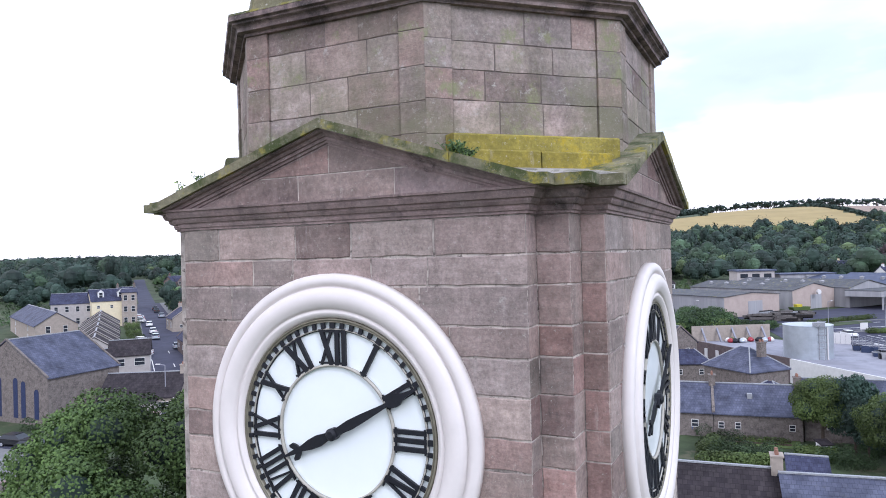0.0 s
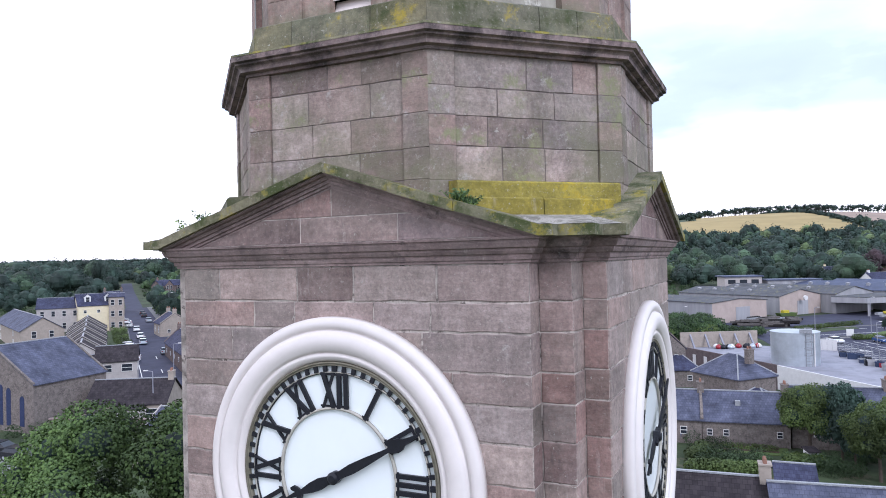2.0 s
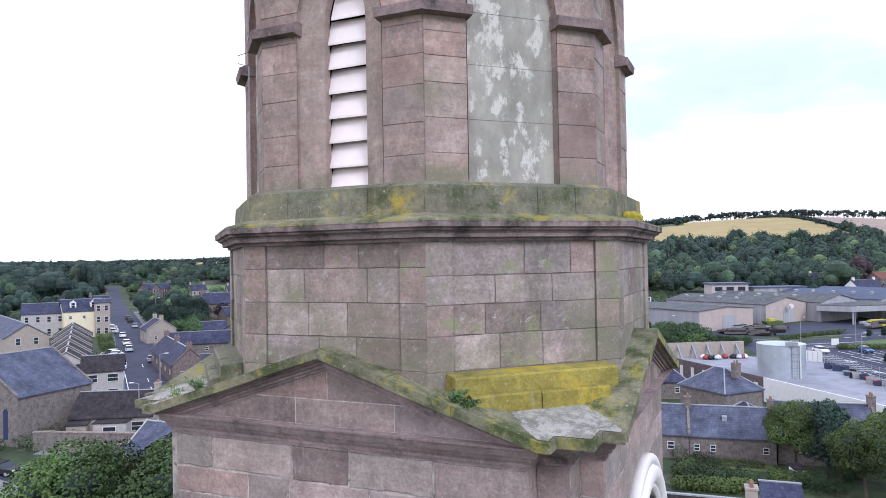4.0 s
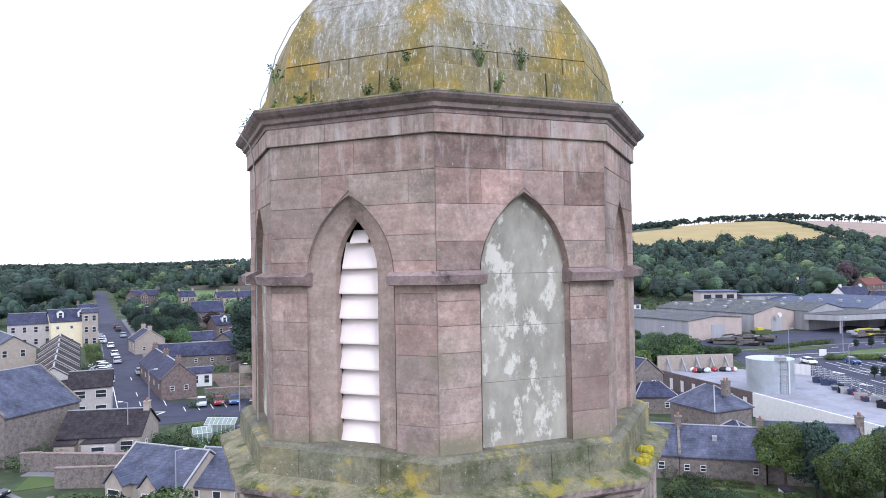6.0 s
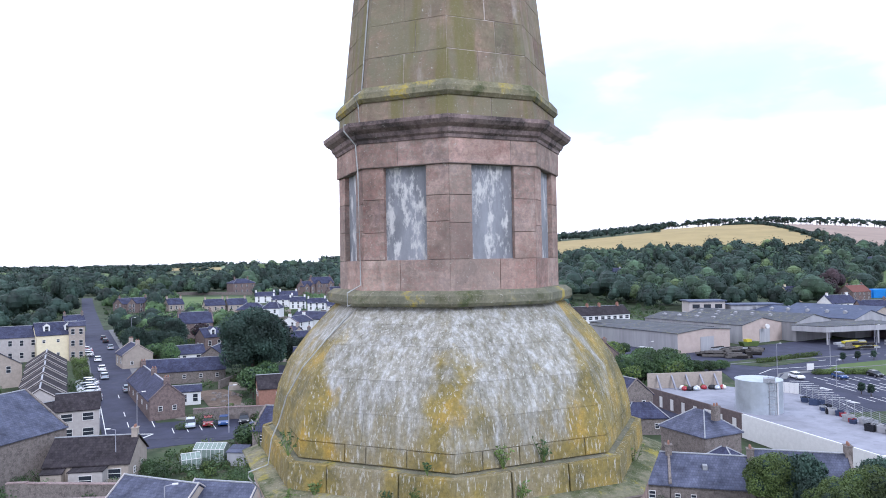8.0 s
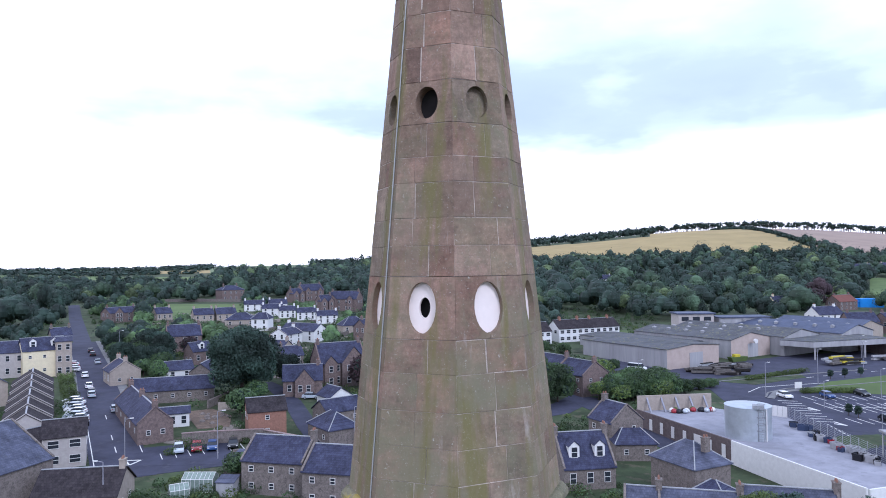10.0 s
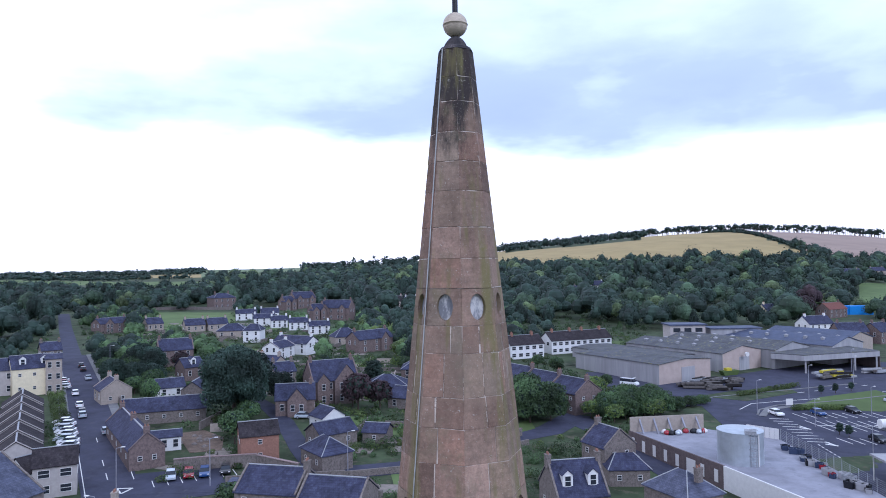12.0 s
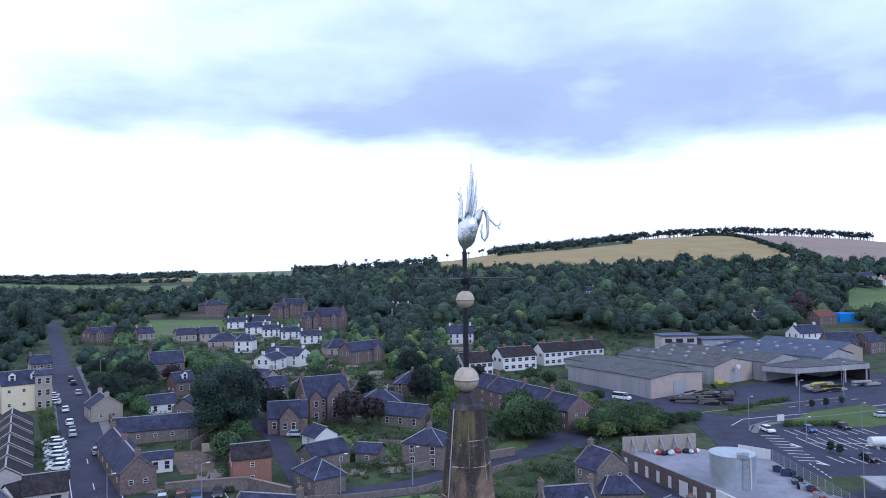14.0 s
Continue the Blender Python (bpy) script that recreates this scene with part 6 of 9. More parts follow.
# ---- vehicles ----
def car(label, paint, van=False):
    ob = thing("van" if van else "car", label, "van" if van else "car", (0, 0, -60), group="parked cars")
    ln, wd = (5.2, 1.95) if van else (4.2, 1.76)
    hx = ln / 2
    low = [(-hx, 0.35), (hx, 0.35), (hx + 0.02, 0.62), (hx - 0.12, 0.80), (hx - 1.05, 0.93), (-hx + 0.55, 0.98), (-hx + 0.04, 0.92)]
    if van:
        low = [(-hx, 0.4), (hx, 0.4), (hx + 0.02, 0.8), (hx - 0.15, 1.1), (hx - 0.8, 1.25), (-hx, 1.25)]
    k = len(low)
    b = Build()
    v = [(x, s * (wd / 2 - (0.05 if z > 0.85 else 0)), z) for s in (-1, 1) for x, z in low]
    b.add(v, [tuple(range(k)), tuple(range(k, 2 * k))[::-1]] + [(i, k + i, k + (i + 1) % k, (i + 1) % k) for i in range(k)])
    b.done("body", paint, ob)
    z0, z1 = (1.24, 2.1) if van else (0.92, 1.42)
    bx = ((-hx + 0.02, hx - 0.75), (-hx + 0.08, hx - 1.35)) if van else ((-hx + 0.30, hx - 0.95), (-hx + 0.85, hx - 1.75))
    cab = Build().add([(x, s * w, z) for (x0, x1), w, z in ((bx[0], wd / 2 - 0.06, z0), (bx[1], wd / 2 - 0.2, z1)) for x, s in ((x0, -1), (x1, -1), (x1, 1), (x0, 1))], [(0, 1, 5, 4), (1, 2, 6, 5), (2, 3, 7, 6), (3, 0, 4, 7), (4, 5, 6, 7)])
    cab.done("greenhouse", M_GLASS, ob, "dark tinted car glass")
    Build().add([(x, s * (wd / 2 - 0.19), z) for z in (z1 - 0.03, z1 + 0.035) for x, s in ((bx[1][0] - 0.04, -1), (bx[1][1] + 0.06, -1), (bx[1][1] + 0.06, 1), (bx[1][0] - 0.04, 1))], [(3, 2, 1, 0), (4, 5, 6, 7), (0, 1, 5, 4), (1, 2, 6, 5), (2, 3, 7, 6), (3, 0, 4, 7)]).done("roof_panel", paint, ob)
    for x in (-hx + 0.78, hx - 0.85):
        for s in (-1, 1):
            wh = Build().bar((x, s * (wd / 2 - 0.2), 0.32), (x, s * (wd / 2 + 0.01), 0.32), 0.32, 14).done("wheel", M_BLACK, ob)
            Build().bar((x, s * (wd / 2 - 0.02), 0.32), (x, s * (wd / 2 + 0.02), 0.32), 0.2, 10).done("rim", M_LEAD, wh)
    for s in (-1, 1):
        Build().box(hx - 0.06, hx + 0.02, s * 0.62 - 0.16, s * 0.62 + 0.16, 0.62, 0.76).done("headlight", M_FRAME, ob)
        Build().box(-hx - 0.015, -hx + 0.05, s * 0.66 - 0.12, s * 0.66 + 0.12, 0.68, 0.86).done("tail_light", M_REDP, ob)
    return ob


def gloss(name, c):
    m, n, l, b = nodes_of(name, 0.28)
    b.inputs["Base Color"].default_value = (*c, 1)
    b.inputs["Coat Weight"].default_value = 0.4
    return m


M_REDP = gloss("red_car_paint", (0.28, 0.02, 0.03))
CARS = {
    "white": car("white hatchback parked by the kerb", gloss("white_car_paint", (0.78, 0.79, 0.8))),
    "silver": car("silver hatchback on the asphalt", gloss("silver_car_paint", (0.42, 0.47, 0.52))),
    "blue": car("blue hatchback on the asphalt", gloss("blue_car_paint", (0.03, 0.07, 0.2))),
    "red": car("dark red hatchback in a parking bay", M_REDP),
    "black": car("black saloon on the asphalt", gloss("black_car_paint", (0.012, 0.013, 0.016))),
    "van": car("white van beside the depot road", gloss("white_van_paint", (0.75, 0.76, 0.77)), True),
}


USED = set()


def park(kind, x, y, turn):
    TAKEN.append((x, y, 2.5))
    m = pose(x, y, ground(x, y) + 0.06, 0, 0, turn)
    if kind not in USED:
        USED.add(kind)
        CARS[kind].matrix_basis = m
        return CARS[kind]
    return copy_thing(CARS[kind], m)


def street_lamp(x, y, h=8.0, turn=0.0, base=None):
    ob = thing("street_lamp", "tall grey street lamp", "street lamp", (x, y, ground(x, y) if base is None else base), turn, "street lamps")
    Build().bar((0, 0, -0.3), (0, 0, h), 0.09, 8, 0.055).done("pole", M_CONC, ob)
    Build().bar((0, 0, h), (0.9, 0, h + 0.15), 0.045, 6).done("arm", M_CONC, ob)
    Build().box(0.75, 1.35, -0.14, 0.14, h + 0.08, h + 0.2).done("lamp_head", M_FRAME, ob, "pale lamp head")
    return ob


def wall_run(name, label, pts, h, mat, thick=0.35, coping=None, category="wall"):
    """A free-standing wall along a line, on the land."""
    ob = thing(name, label, category, (0, 0, 0))
    for (x0, y0), (x1, y1) in zip(pts, pts[1:]):
        d = math.hypot(x1 - x0, y1 - y0)
        a = math.atan2(y1 - y0, x1 - x0)
        m = Matrix.Translation((x0, y0, (ground(x0, y0) + ground(x1, y1)) / 2)) @ Matrix.Rotation(a, 4, "Z")
        Build().box(0, d, -thick / 2, thick / 2, -1.0, h, m).done("wall_length", mat, ob)
        if coping:
            Build().box(-0.05, d + 0.05, -thick / 2 - 0.08, thick / 2 + 0.08, h, h + 0.12, m).done("coping", coping, ob)
        for i in range(int(d / 2.5) + 1):
            TAKEN.append((x0 + (x1 - x0) * i * 2.5 / d, y0 + (y1 - y0) * i * 2.5 / d, 1.0))
    return ob


# ---- roads ----
ROAD = [(-83.5, 75.8), (-105.4, 93.5), (-175, 151), (-222, 188.6), (-300, 252.5), (-372, 313)]
road = ribbon("road", ROAD[:4], 9.0, M_ASPHALT, 0.05, "straight asphalt road rising away between houses")
ribbon("pavement", [(-101.8, 97.8), (-171.4, 155.3), (-218.4, 192.9)], 2.2, M_PAVE, 0.13, "grey pavement beside the road", "pavement")
ribbon("road", ROAD[3:], 6.0, M_ASPHALT, 0.05, "narrowing asphalt road under the trees")
ribbon("pavement", [(-109.0, 89.2), (-178.6, 146.7), (-225.6, 184.3)], 2.2, M_PAVE, 0.13, "grey pavement beside the road", "pavement")
CROSS = [(-90.1, 74.8), (-86.0, 79.2), (-80.3, 84.9), (-75.7, 89.8), (-59.3, 104.2), (-51.0, 110.3), (-46.7, 116.2), (-38.9, 135.4), (-31.4, 145.7), (-28.1, 162.2)]
ribbon("road", CROSS, 7.0, M_ASPHALT, 0.06, "asphalt side street running past the gardens")
LANE = [(-63.0, 101.6), (-74.4, 113.2), (-90.4, 131.4), (-103.4, 143.4), (-110.5, 148.4)]
ribbon("road", LANE, 4.2, M_ASPHALT, 0.055, "narrow asphalt lane between stone walls")
ribbon("road", [(-28.1, 162.2), (-38.2, 176.9), (-44.9, 188.9), (-54.3, 202.3)], 7.5, M_ASPHALT, 0.065, "asphalt street curving past the terrace")
ribbon("road", [(-28.9, 159.1), (-19.4, 147.8), (-11.3, 136.3), (-2.4, 121.5)], 7.0, M_ASPHALT, 0.07, "asphalt street below the yard wall")
apron("road", [(-13.8, 205.9), (2.4, 225.1), (21.6, 249.6), (56.2, 278.4), (94.5, 277.2), (53.1, 150.2), (28.3, 110.6), (21.9, 123.7), (15.3, 154.5), (5.7, 158.5), (-0.4, 182.8), (-12.3, 176.2), (-21.5, 183.8), (-34.3, 228.5)], M_ASPHALT, 0.05, "wide asphalt forecourt and car park")
apron("road", [(-86.8, 81.2), (-73.5, 87.8), (-82.4, 99.8), (-93.7, 89.9)], M_ASPHALT, 0.075, "asphalt corner car park with painted bays")
apron("yard", [(-36.0, 221.0), (-22.0, 224.5), (-14.5, 213.0), (-16.5, 200.0), (-19.5, 189.0), (-28.0, 190.0)], M_ASPHALT, 0.09, "grey asphalt yard beside the warehouse", "yard")
apron("lawn", [(-50.0, 283.0), (-33.0, 289.0), (-29.0, 303.0), (-44.0, 303.0)], M_LAWN, 0.1, "mown lawn behind the white terrace", "lawn")
apron("lawn", [(-56.0, 238.0), (-44.0, 246.5), (-40.0, 236.0), (-48.0, 226.0)], M_GRASS, 0.1, "terrace gardens with rough grass", "lawn")
apron("lawn", [(20.7, 188.0), (40.8, 191.6), (52.0, 204.2), (45.2, 221.0), (29.1, 204.7)], M_LAWN, 0.12, "mown green verge behind a hedge", "lawn")
apron("lawn", [(-1.2, 194.8), (10.6, 192.9), (24.2, 209.5), (22.1, 217.6), (6.7, 204.6)], M_GRASS, 0.12, "rough planted verge beside the road", "lawn")
apron("lawn", [(-75.4, 47.7), (-71.9, 51.7), (-77.1, 54.1), (-78.7, 52.3)], M_LAWN, 0.1, "small mown lawn below a stone wall", "lawn")
apron("lawn", [(-40.2, 134.9), (-34.7, 145.9), (-37.8, 153.2), (-41.4, 144.4)], M_LAWN, 0.1, "green verge beside the curving street", "lawn")
apron("yard", [(-106.5, 114.2), (-102.7, 118.7), (-94.8, 115.3), (-89.0, 107.3), (-93.9, 103.8)], M_EARTH, 0.09, "bare brown earth of a garden under work", "ground")

# ---- buildings, near to far ----
hall = house("church_hall", "tall brown stone hall with a blue slate roof", -92.8, 58.4, 94, 11.8, 15.4, 6.2, 11.0, M_RUBBLE, M_SLATEL, stacks=(), floors=1, cols=0, skews=True, gable_windows=False)
house("house", "white rendered house with a dark tiled roof", -99.7, 78.7, 47, 6.3, 7, 5, 7.2, M_PALE, M_SLATEB, cols=2, size="wide", stacks=())
house("house", "blue slate-roofed house with a white gable", -169.9, 109.9, -26, 44.2, 9, 4.6, 7.5, M_BEIGE, M_SLATEL, cols=2, stacks=())
house("house", "low dark roofed annexe beside a white house", -106.0, 78.4, 84, 3.5, 6, 3, 5.2, M_HARL, M_SLATEB, cols=1, floors=1, stacks=())
house("terraced_house", "stepped terraced house with slate roof and white skews", -111.6, 80.8, -39, 8.1, 7.8, 4.8, 7.4, M_PALE, M_SLATEB, stacks=(), cols=1, floors=2, skews="end", base=0.01, group="stepped terrace", gable_windows=True)
house("terraced_house", "stepped terraced house with slate roof and white skews", -117.9, 86.0, -39, 8.1, 7.8, 4.8, 7.4, M_PALE, M_SLATEB, stacks=(), cols=1, floors=2, skews="end", base=0.38, group="stepped terrace", gable_windows=False)
house("terraced_house", "stepped terraced house with slate roof and white skews", -124.2, 91.2, -39, 8.1, 7.8, 4.8, 7.4, M_PALE, M_SLATEB, stacks=(), cols=1, floors=2, skews="end", base=0.76, group="stepped terrace", gable_windows=False)
house("terraced_house", "stepped terraced house with slate roof and white skews", -130.5, 96.4, -39, 8.1, 7.8, 4.8, 7.4, M_PALE, M_SLATEB, stacks=(), cols=1, floors=2, skews="end", base=1.13, group="stepped terrace", gable_windows=False)
house("terraced_house", "stepped terraced house with slate roof and white skews", -136.9, 101.5, -39, 8.1, 7.8, 4.8, 7.4, M_PALE, M_SLATEB, stacks=(), cols=1, floors=2, skews="end", base=1.50, group="stepped terrace", gable_windows=False)
house("terraced_house", "stepped terraced house with slate roof and white skews", -143.2, 106.7, -39, 8.1, 7.8, 4.8, 7.4, M_PALE, M_SLATEB, stacks=(), cols=1, floors=2, skews="end", base=1.87, group="stepped terrace", gable_windows=False)
house("house", "pale grey rendered flats with a slate roof", -183.5, 130.7, 50, 13.7, 10, 6.8, 9.5, M_PALE, M_SLATE, cols=5, stacks=())
house("house", "cream rendered flats with arched white gablets", -175.7, 134.8, 59, 10.4, 10, 7.4, 10.5, M_CREAM, M_SLATE, cols=3, size="small", stacks=(), dormers=2)
house("house", "grey stone end block of the flats", -171.3, 138.1, 51, 4.0, 10, 9.6, 10.5, M_BEIGE, M_SLATE, cols=2, floors=3, stacks=())
house("cottage", "low cottage with a broad dark roof and white porch", -79.1, 64.5, 30, 10.6, 8.5, 2.8, 5.5, M_BEIGE, M_SLATEB, floors=1, cols=3, size="wide", stacks=(0.47,))
house("bungalow", "bungalow with blue slate roof and pale gables", -57.3, 53.9, 1, 10.7, 8, 2.6, 5.5, M_BEIGE, M_SLATEL, floors=1, cols=3, size="wide", stacks=(), skews="white", cross=((-0.30, 2.4), (0.16, 2.4)))
house("bungalow", "bungalow with blue slate roof", -49.9, 56.0, 9, 7.8, 8, 2.6, 5.5, M_BEIGE, M_SLATEL, floors=1, cols=3, stacks=(), skews="white")
house("cottage", "gabled beige cottage beside the road", -146.0, 134.8, -32, 8.8, 7.5, 3.4, 6, M_BEIGE, M_SLATE, floors=1, cols=2, stacks=(-0.45, 0.45), skews=True)
house("house", "row of stone houses with slate roofs along the road", -105.7, 101.4, -36, 28.8, 6.2, 3.4, 6.2, M_PINKSTONE, M_SLATE, floors=1, cols=5, size="small", skews=True, stacks=(-0.48, 0.0, 0.48))
house("extension", "low white extension with french windows", -101.4, 105.2, 42, 6.3, 6, 2.6, 3.4, M_HARL, M_SLATE, floors=1, cols=3, stacks=(), gable_windows=False)
house("outbuilding", "long low outbuilding with a dark slate roof", -118.3, 123.7, 40, 18.2, 8, 2.8, 5.2, M_RUBBLE, M_SLATE, floors=1, cols=5, size="small", stacks=())
house("house", "tall stone house with slate roof", -171.7, 186.3, 49, 11.2, 8, 5.5, 9, M_PINKSTONE, M_SLATE, cols=3, skews=True)
house("house", "stone wing with a gabled dormer", -148.7, 167.1, 66, 6.1, 7, 4, 6.5, M_PINKSTONE, M_SLATE, floors=1, cols=2, stacks=(), dormers=1)
house("bungalow", "small white bungalow with slate roof", -137.4, 145.9, 52, 7.2, 7, 2.5, 4.5, M_HARL, M_SLATE, floors=1, cols=2, stacks=())
house("house", "orange brick house with a plain dark roof", -79.5, 106.1, 42, 7.0, 7.2, 5, 7, M_BRICK, M_SLATEB, cols=1, size="small", stacks=())
house("house", "stone house with blue slate roof and big chimney", -58.8, 82.3, 8, 9.6, 8.5, 4.8, 7.5, M_RUBBLE, M_SLATE, cols=3, size="small", stacks=(0.5,), skews=True)
house("house", "stone house with blue slate roof and rooflight", -47.9, 81.2, 7, 9.2, 8.5, 4.8, 7.5, M_RUBBLE, M_SLATE, cols=3, size="small", stacks=(), skews=True)
house("villa", "large stone villa with steep slate roofs", -92.4, 155.9, 47, 12.3, 10, 6, 10.6, M_PINKSTONE, M_SLATE, cols=4, skews=True, cross=((-0.30, 3.2), (0.20, 6.4)))
house("villa", "stone villa wing with a pointed gable", -93.5, 140.7, 32, 9.2, 8, 3.8, 7, M_PINKSTONE, M_SLATE, floors=1, cols=3, cross=((0.05, 4.5),), stacks=(0.4,))
house("garage", "garage with white gable and slate roof", -79.6, 132.2, -29, 5.8, 5.8, 2.4, 4.3, M_HARL, M_SLATE, floors=1, cols=1, size="small", stacks=())
house("outbuilding", "low stone workshop with slate roof", -70.8, 118.8, 60, 8.3, 6.5, 3, 5, M_RUBBLE, M_SLATE, floors=1, cols=2, size="small", stacks=())
house("outbuilding", "small stone store with hipped slate roof", -64.6, 106.4, -32, 8.6, 6.2, 3, 5.4, M_RUBBLE, M_SLATE, floors=1, cols=2, size="small", hip=True, stacks=())
house("cottage", "white harled cottage with slate roof", -243.6, 322.4, 40, 11.0, 6.4, 3.8, 6.0, M_HARL, M_SLATE, cols=3, skews=False, group="white cottages")
house("cottage", "white harled cottage with slate roof", -218.1, 303.7, 36, 10.5, 6.4, 3.8, 6.0, M_HARL, M_SLATE, cols=3, skews=False, group="white cottages")
house("cottage", "white harled cottage with slate roof", -204.2, 296.7, 40, 8.0, 6.4, 3.8, 6.0, M_HARL, M_SLATE, cols=3, skews=False, group="white cottages")
house("cottage", "white harled cottage with slate roof", -189.7, 292.1, 34, 9.0, 6.4, 3.8, 6.0, M_HARL, M_SLATE, cols=3, skews=False, group="white cottages")
house("cottage", "white harled cottage with slate roof", -171.7, 281.7, 38, 9.5, 6.4, 3.8, 6.0, M_HARL, M_SLATE, cols=3, skews=False, group="white cottages")
house("house", "white square house with hipped roof", -183.2, 247.2, 20, 7.4, 8, 5, 7.5, M_HARL, M_SLATE, cols=2, hip=True, stacks=())
house("villa", "tall red stone villa with slate roof", -257.1, 401.6, 65, 16.5, 9, 6.82, 11, M_PINKSTONE, M_SLATE, cols=4, skews=True, cross=((-0.3, 3.6), (0.28, 3.2)))
house("villa", "tall red stone villa with slate roof", -257.5, 384.2, 65, 7.7, 9, 5.58, 9, M_PINKSTONE, M_SLATE, cols=4, skews=True, cross=((-0.3, 3.6), (0.28, 3.2)))
house("villa", "tall red stone villa with slate roof", -206.3, 336.4, 54, 7.4, 9, 5.58, 9, M_PINKSTONE, M_SLATE, cols=4, skews=True, cross=((-0.3, 3.6), (0.28, 3.2)))
house("villa", "tall red stone villa with slate roof", -196.1, 342.9, 6, 17.5, 9, 6.82, 11, M_PINKSTONE, M_SLATE, cols=4, skews=True, cross=((-0.3, 3.6), (0.28, 3.2)))
house("house", "white house with slate roof among gardens", -148.1, 225.6, -8, 16.8, 8, 4, 6.5, M_HARL, M_SLATE, cols=4)
house("house", "white gabled house with slate roof", -147.5, 213.0, -87, 10.9, 7, 4, 6, M_HARL, M_SLATE, cols=2, skews="white")
house("house", "bungalow with a hipped slate roof", -143.4, 255.7, 48, 11.0, 8, 3, 6.5, M_BEIGE, M_SLATE, floors=1, cols=3, hip=True, stacks=())
house("house", "pink stone house with slate roof", -124.0, 240.9, 69, 18.0, 8, 5, 8, M_PINKSTONE, M_SLATE, cols=3, cross=((0.2, 4.0),))
house("house", "small gabled house with slate roof", -127.9, 179.9, -7, 7.9, 7, 4, 6.5, M_BEIGE, M_SLATE, cols=2)
house("house", "small stone house with slate roof", -117.2, 170.2, 53, 6.2, 7, 4, 6.5, M_RUBBLE, M_SLATE, cols=2)
house("villa", "large plain stone house above a lawn", -307.7, 381.7, 65, 16.0, 10, 7, 10, M_PINKSTONE, M_SLATE, cols=4, hip=True, stacks=(-0.3, 0.3))
house("cottage", "low stone cottage with slate roof", -234.1, 268.7, 52, 9.2, 8, 3.2, 6, M_BEIGE, M_SLATE, floors=1, cols=3)
house("cottage", "low stone cottage with slate roof", -227.0, 276.6, 52, 9.5, 8, 3.2, 6, M_BEIGE, M_SLATE, floors=1, cols=3)
house("cottage", "low stone cottage with slate roof", -256.9, 265.8, 62, 7.6, 8, 3.2, 6, M_BEIGE, M_SLATE, floors=1, cols=3)
house("house", "pink stone house with bay windows", -268.5, 250.8, 76, 14.8, 9, 4.5, 7, M_PINKSTONE, M_SLATE, cols=4, cross=((-0.25, 4.2), (0.3, 3.6)))
house("house", "grey stone house behind the flats", -211.5, 170.3, 59, 6.1, 8, 5.5, 8, M_RUBBLE, M_SLATE, cols=3)
house("terraced_house", "white harled terrace with brown tiled roof", -63.6, 245.5, 45, 14.1, 8.5, 5, 8, M_HARL, M_SLATEB, cols=5, size="wide", stacks=(-0.3, 0.3), stack_mat=M_BRICK, group="white terraces")
house("terraced_house", "white harled terrace with brown tiled roof", -52.5, 262.5, 45, 13.5, 8.5, 5, 8, M_HARL, M_SLATEB, cols=5, size="wide", stacks=(-0.3, 0.3), stack_mat=M_BRICK, group="white terraces")
house("terraced_house", "white harled terrace with brown tiled roof", -42.7, 272.3, 46, 14.3, 8.5, 5, 8, M_HARL, M_SLATEB, cols=5, size="wide", stacks=(-0.3, 0.3), stack_mat=M_BRICK, group="white terraces")
house("terraced_house", "white harled terrace with brown tiled roof", -73.6, 227.4, 42, 11.1, 8.5, 5, 8, M_HARL, M_SLATEB, cols=5, size="wide", stacks=(-0.3, 0.3), stack_mat=M_BRICK, group="white terraces")
house("terraced_house", "stone terrace with a long slate roof", -57.5, 188.4, -37, 13.5, 8.5, 5, 8, M_PINKSTONE, M_SLATE, cols=3, size="small", stacks=(0.45,), skews=True, group="stone terrace")
house("terraced_house", "stone terrace with a long slate roof", -47.3, 180.7, -37, 12.1, 8.5, 5, 8, M_PINKSTONE, M_SLATE, cols=3, size="small", stacks=(0.45,), skews=True, group="stone terrace")
house("terraced_house", "stone terrace with a long slate roof", -38.1, 173.7, -37, 10.9, 8.5, 5, 8, M_PINKSTONE, M_SLATE, cols=3, size="small", stacks=(0.45,), skews=True, group="stone terrace")
house("terraced_house", "stone terrace with a long slate roof", -29.8, 167.3, -37, 9.9, 8.5, 5, 8, M_PINKSTONE, M_SLATE, cols=3, size="small", stacks=(0.45,), skews=True, group="stone terrace")
house("house", "pink house with a hipped slate roof", -81.0, 190.0, 20, 10.8, 10, 4, 7, M_PINKSTONE, M_SLATE, cols=3, hip=True, stacks=(0.0,))
house("bungalow", "wide bungalow with hipped slate roof", -81.3, 167.7, 20, 12.0, 10, 2.8, 5.5, M_BEIGE, M_SLATE, floors=1, cols=3, hip=True, stacks=())
house("outbuilding", "low stone store with slate roof", -68.2, 156.5, -6, 11.4, 8, 2.8, 5, M_RUBBLE, M_SLATE, floors=1, cols=3, stacks=())
house("house", "grey stone house with hipped slate roof", -51.2, 128.1, -1, 8.8, 8, 4.6, 7, M_RUBBLE, M_SLATE, cols=2, hip=True, stacks=(0.0,))
house("cottage", "stone cottage with two white dormers", -18.1, 101.5, 31, 8.0, 9, 3.2, 7.4, M_RUBBLE, M_SLATE, floors=1, cols=3, dormers=2, stacks=(-0.5, 0.5), skews=True)
house("house", "two-storey stone house with slate roof", -15.3, 121.0, -42, 6.3, 7, 5.4, 8.2, M_RUBBLE, M_SLATE, cols=2, size="small", stacks=(-0.45,), skews=True)
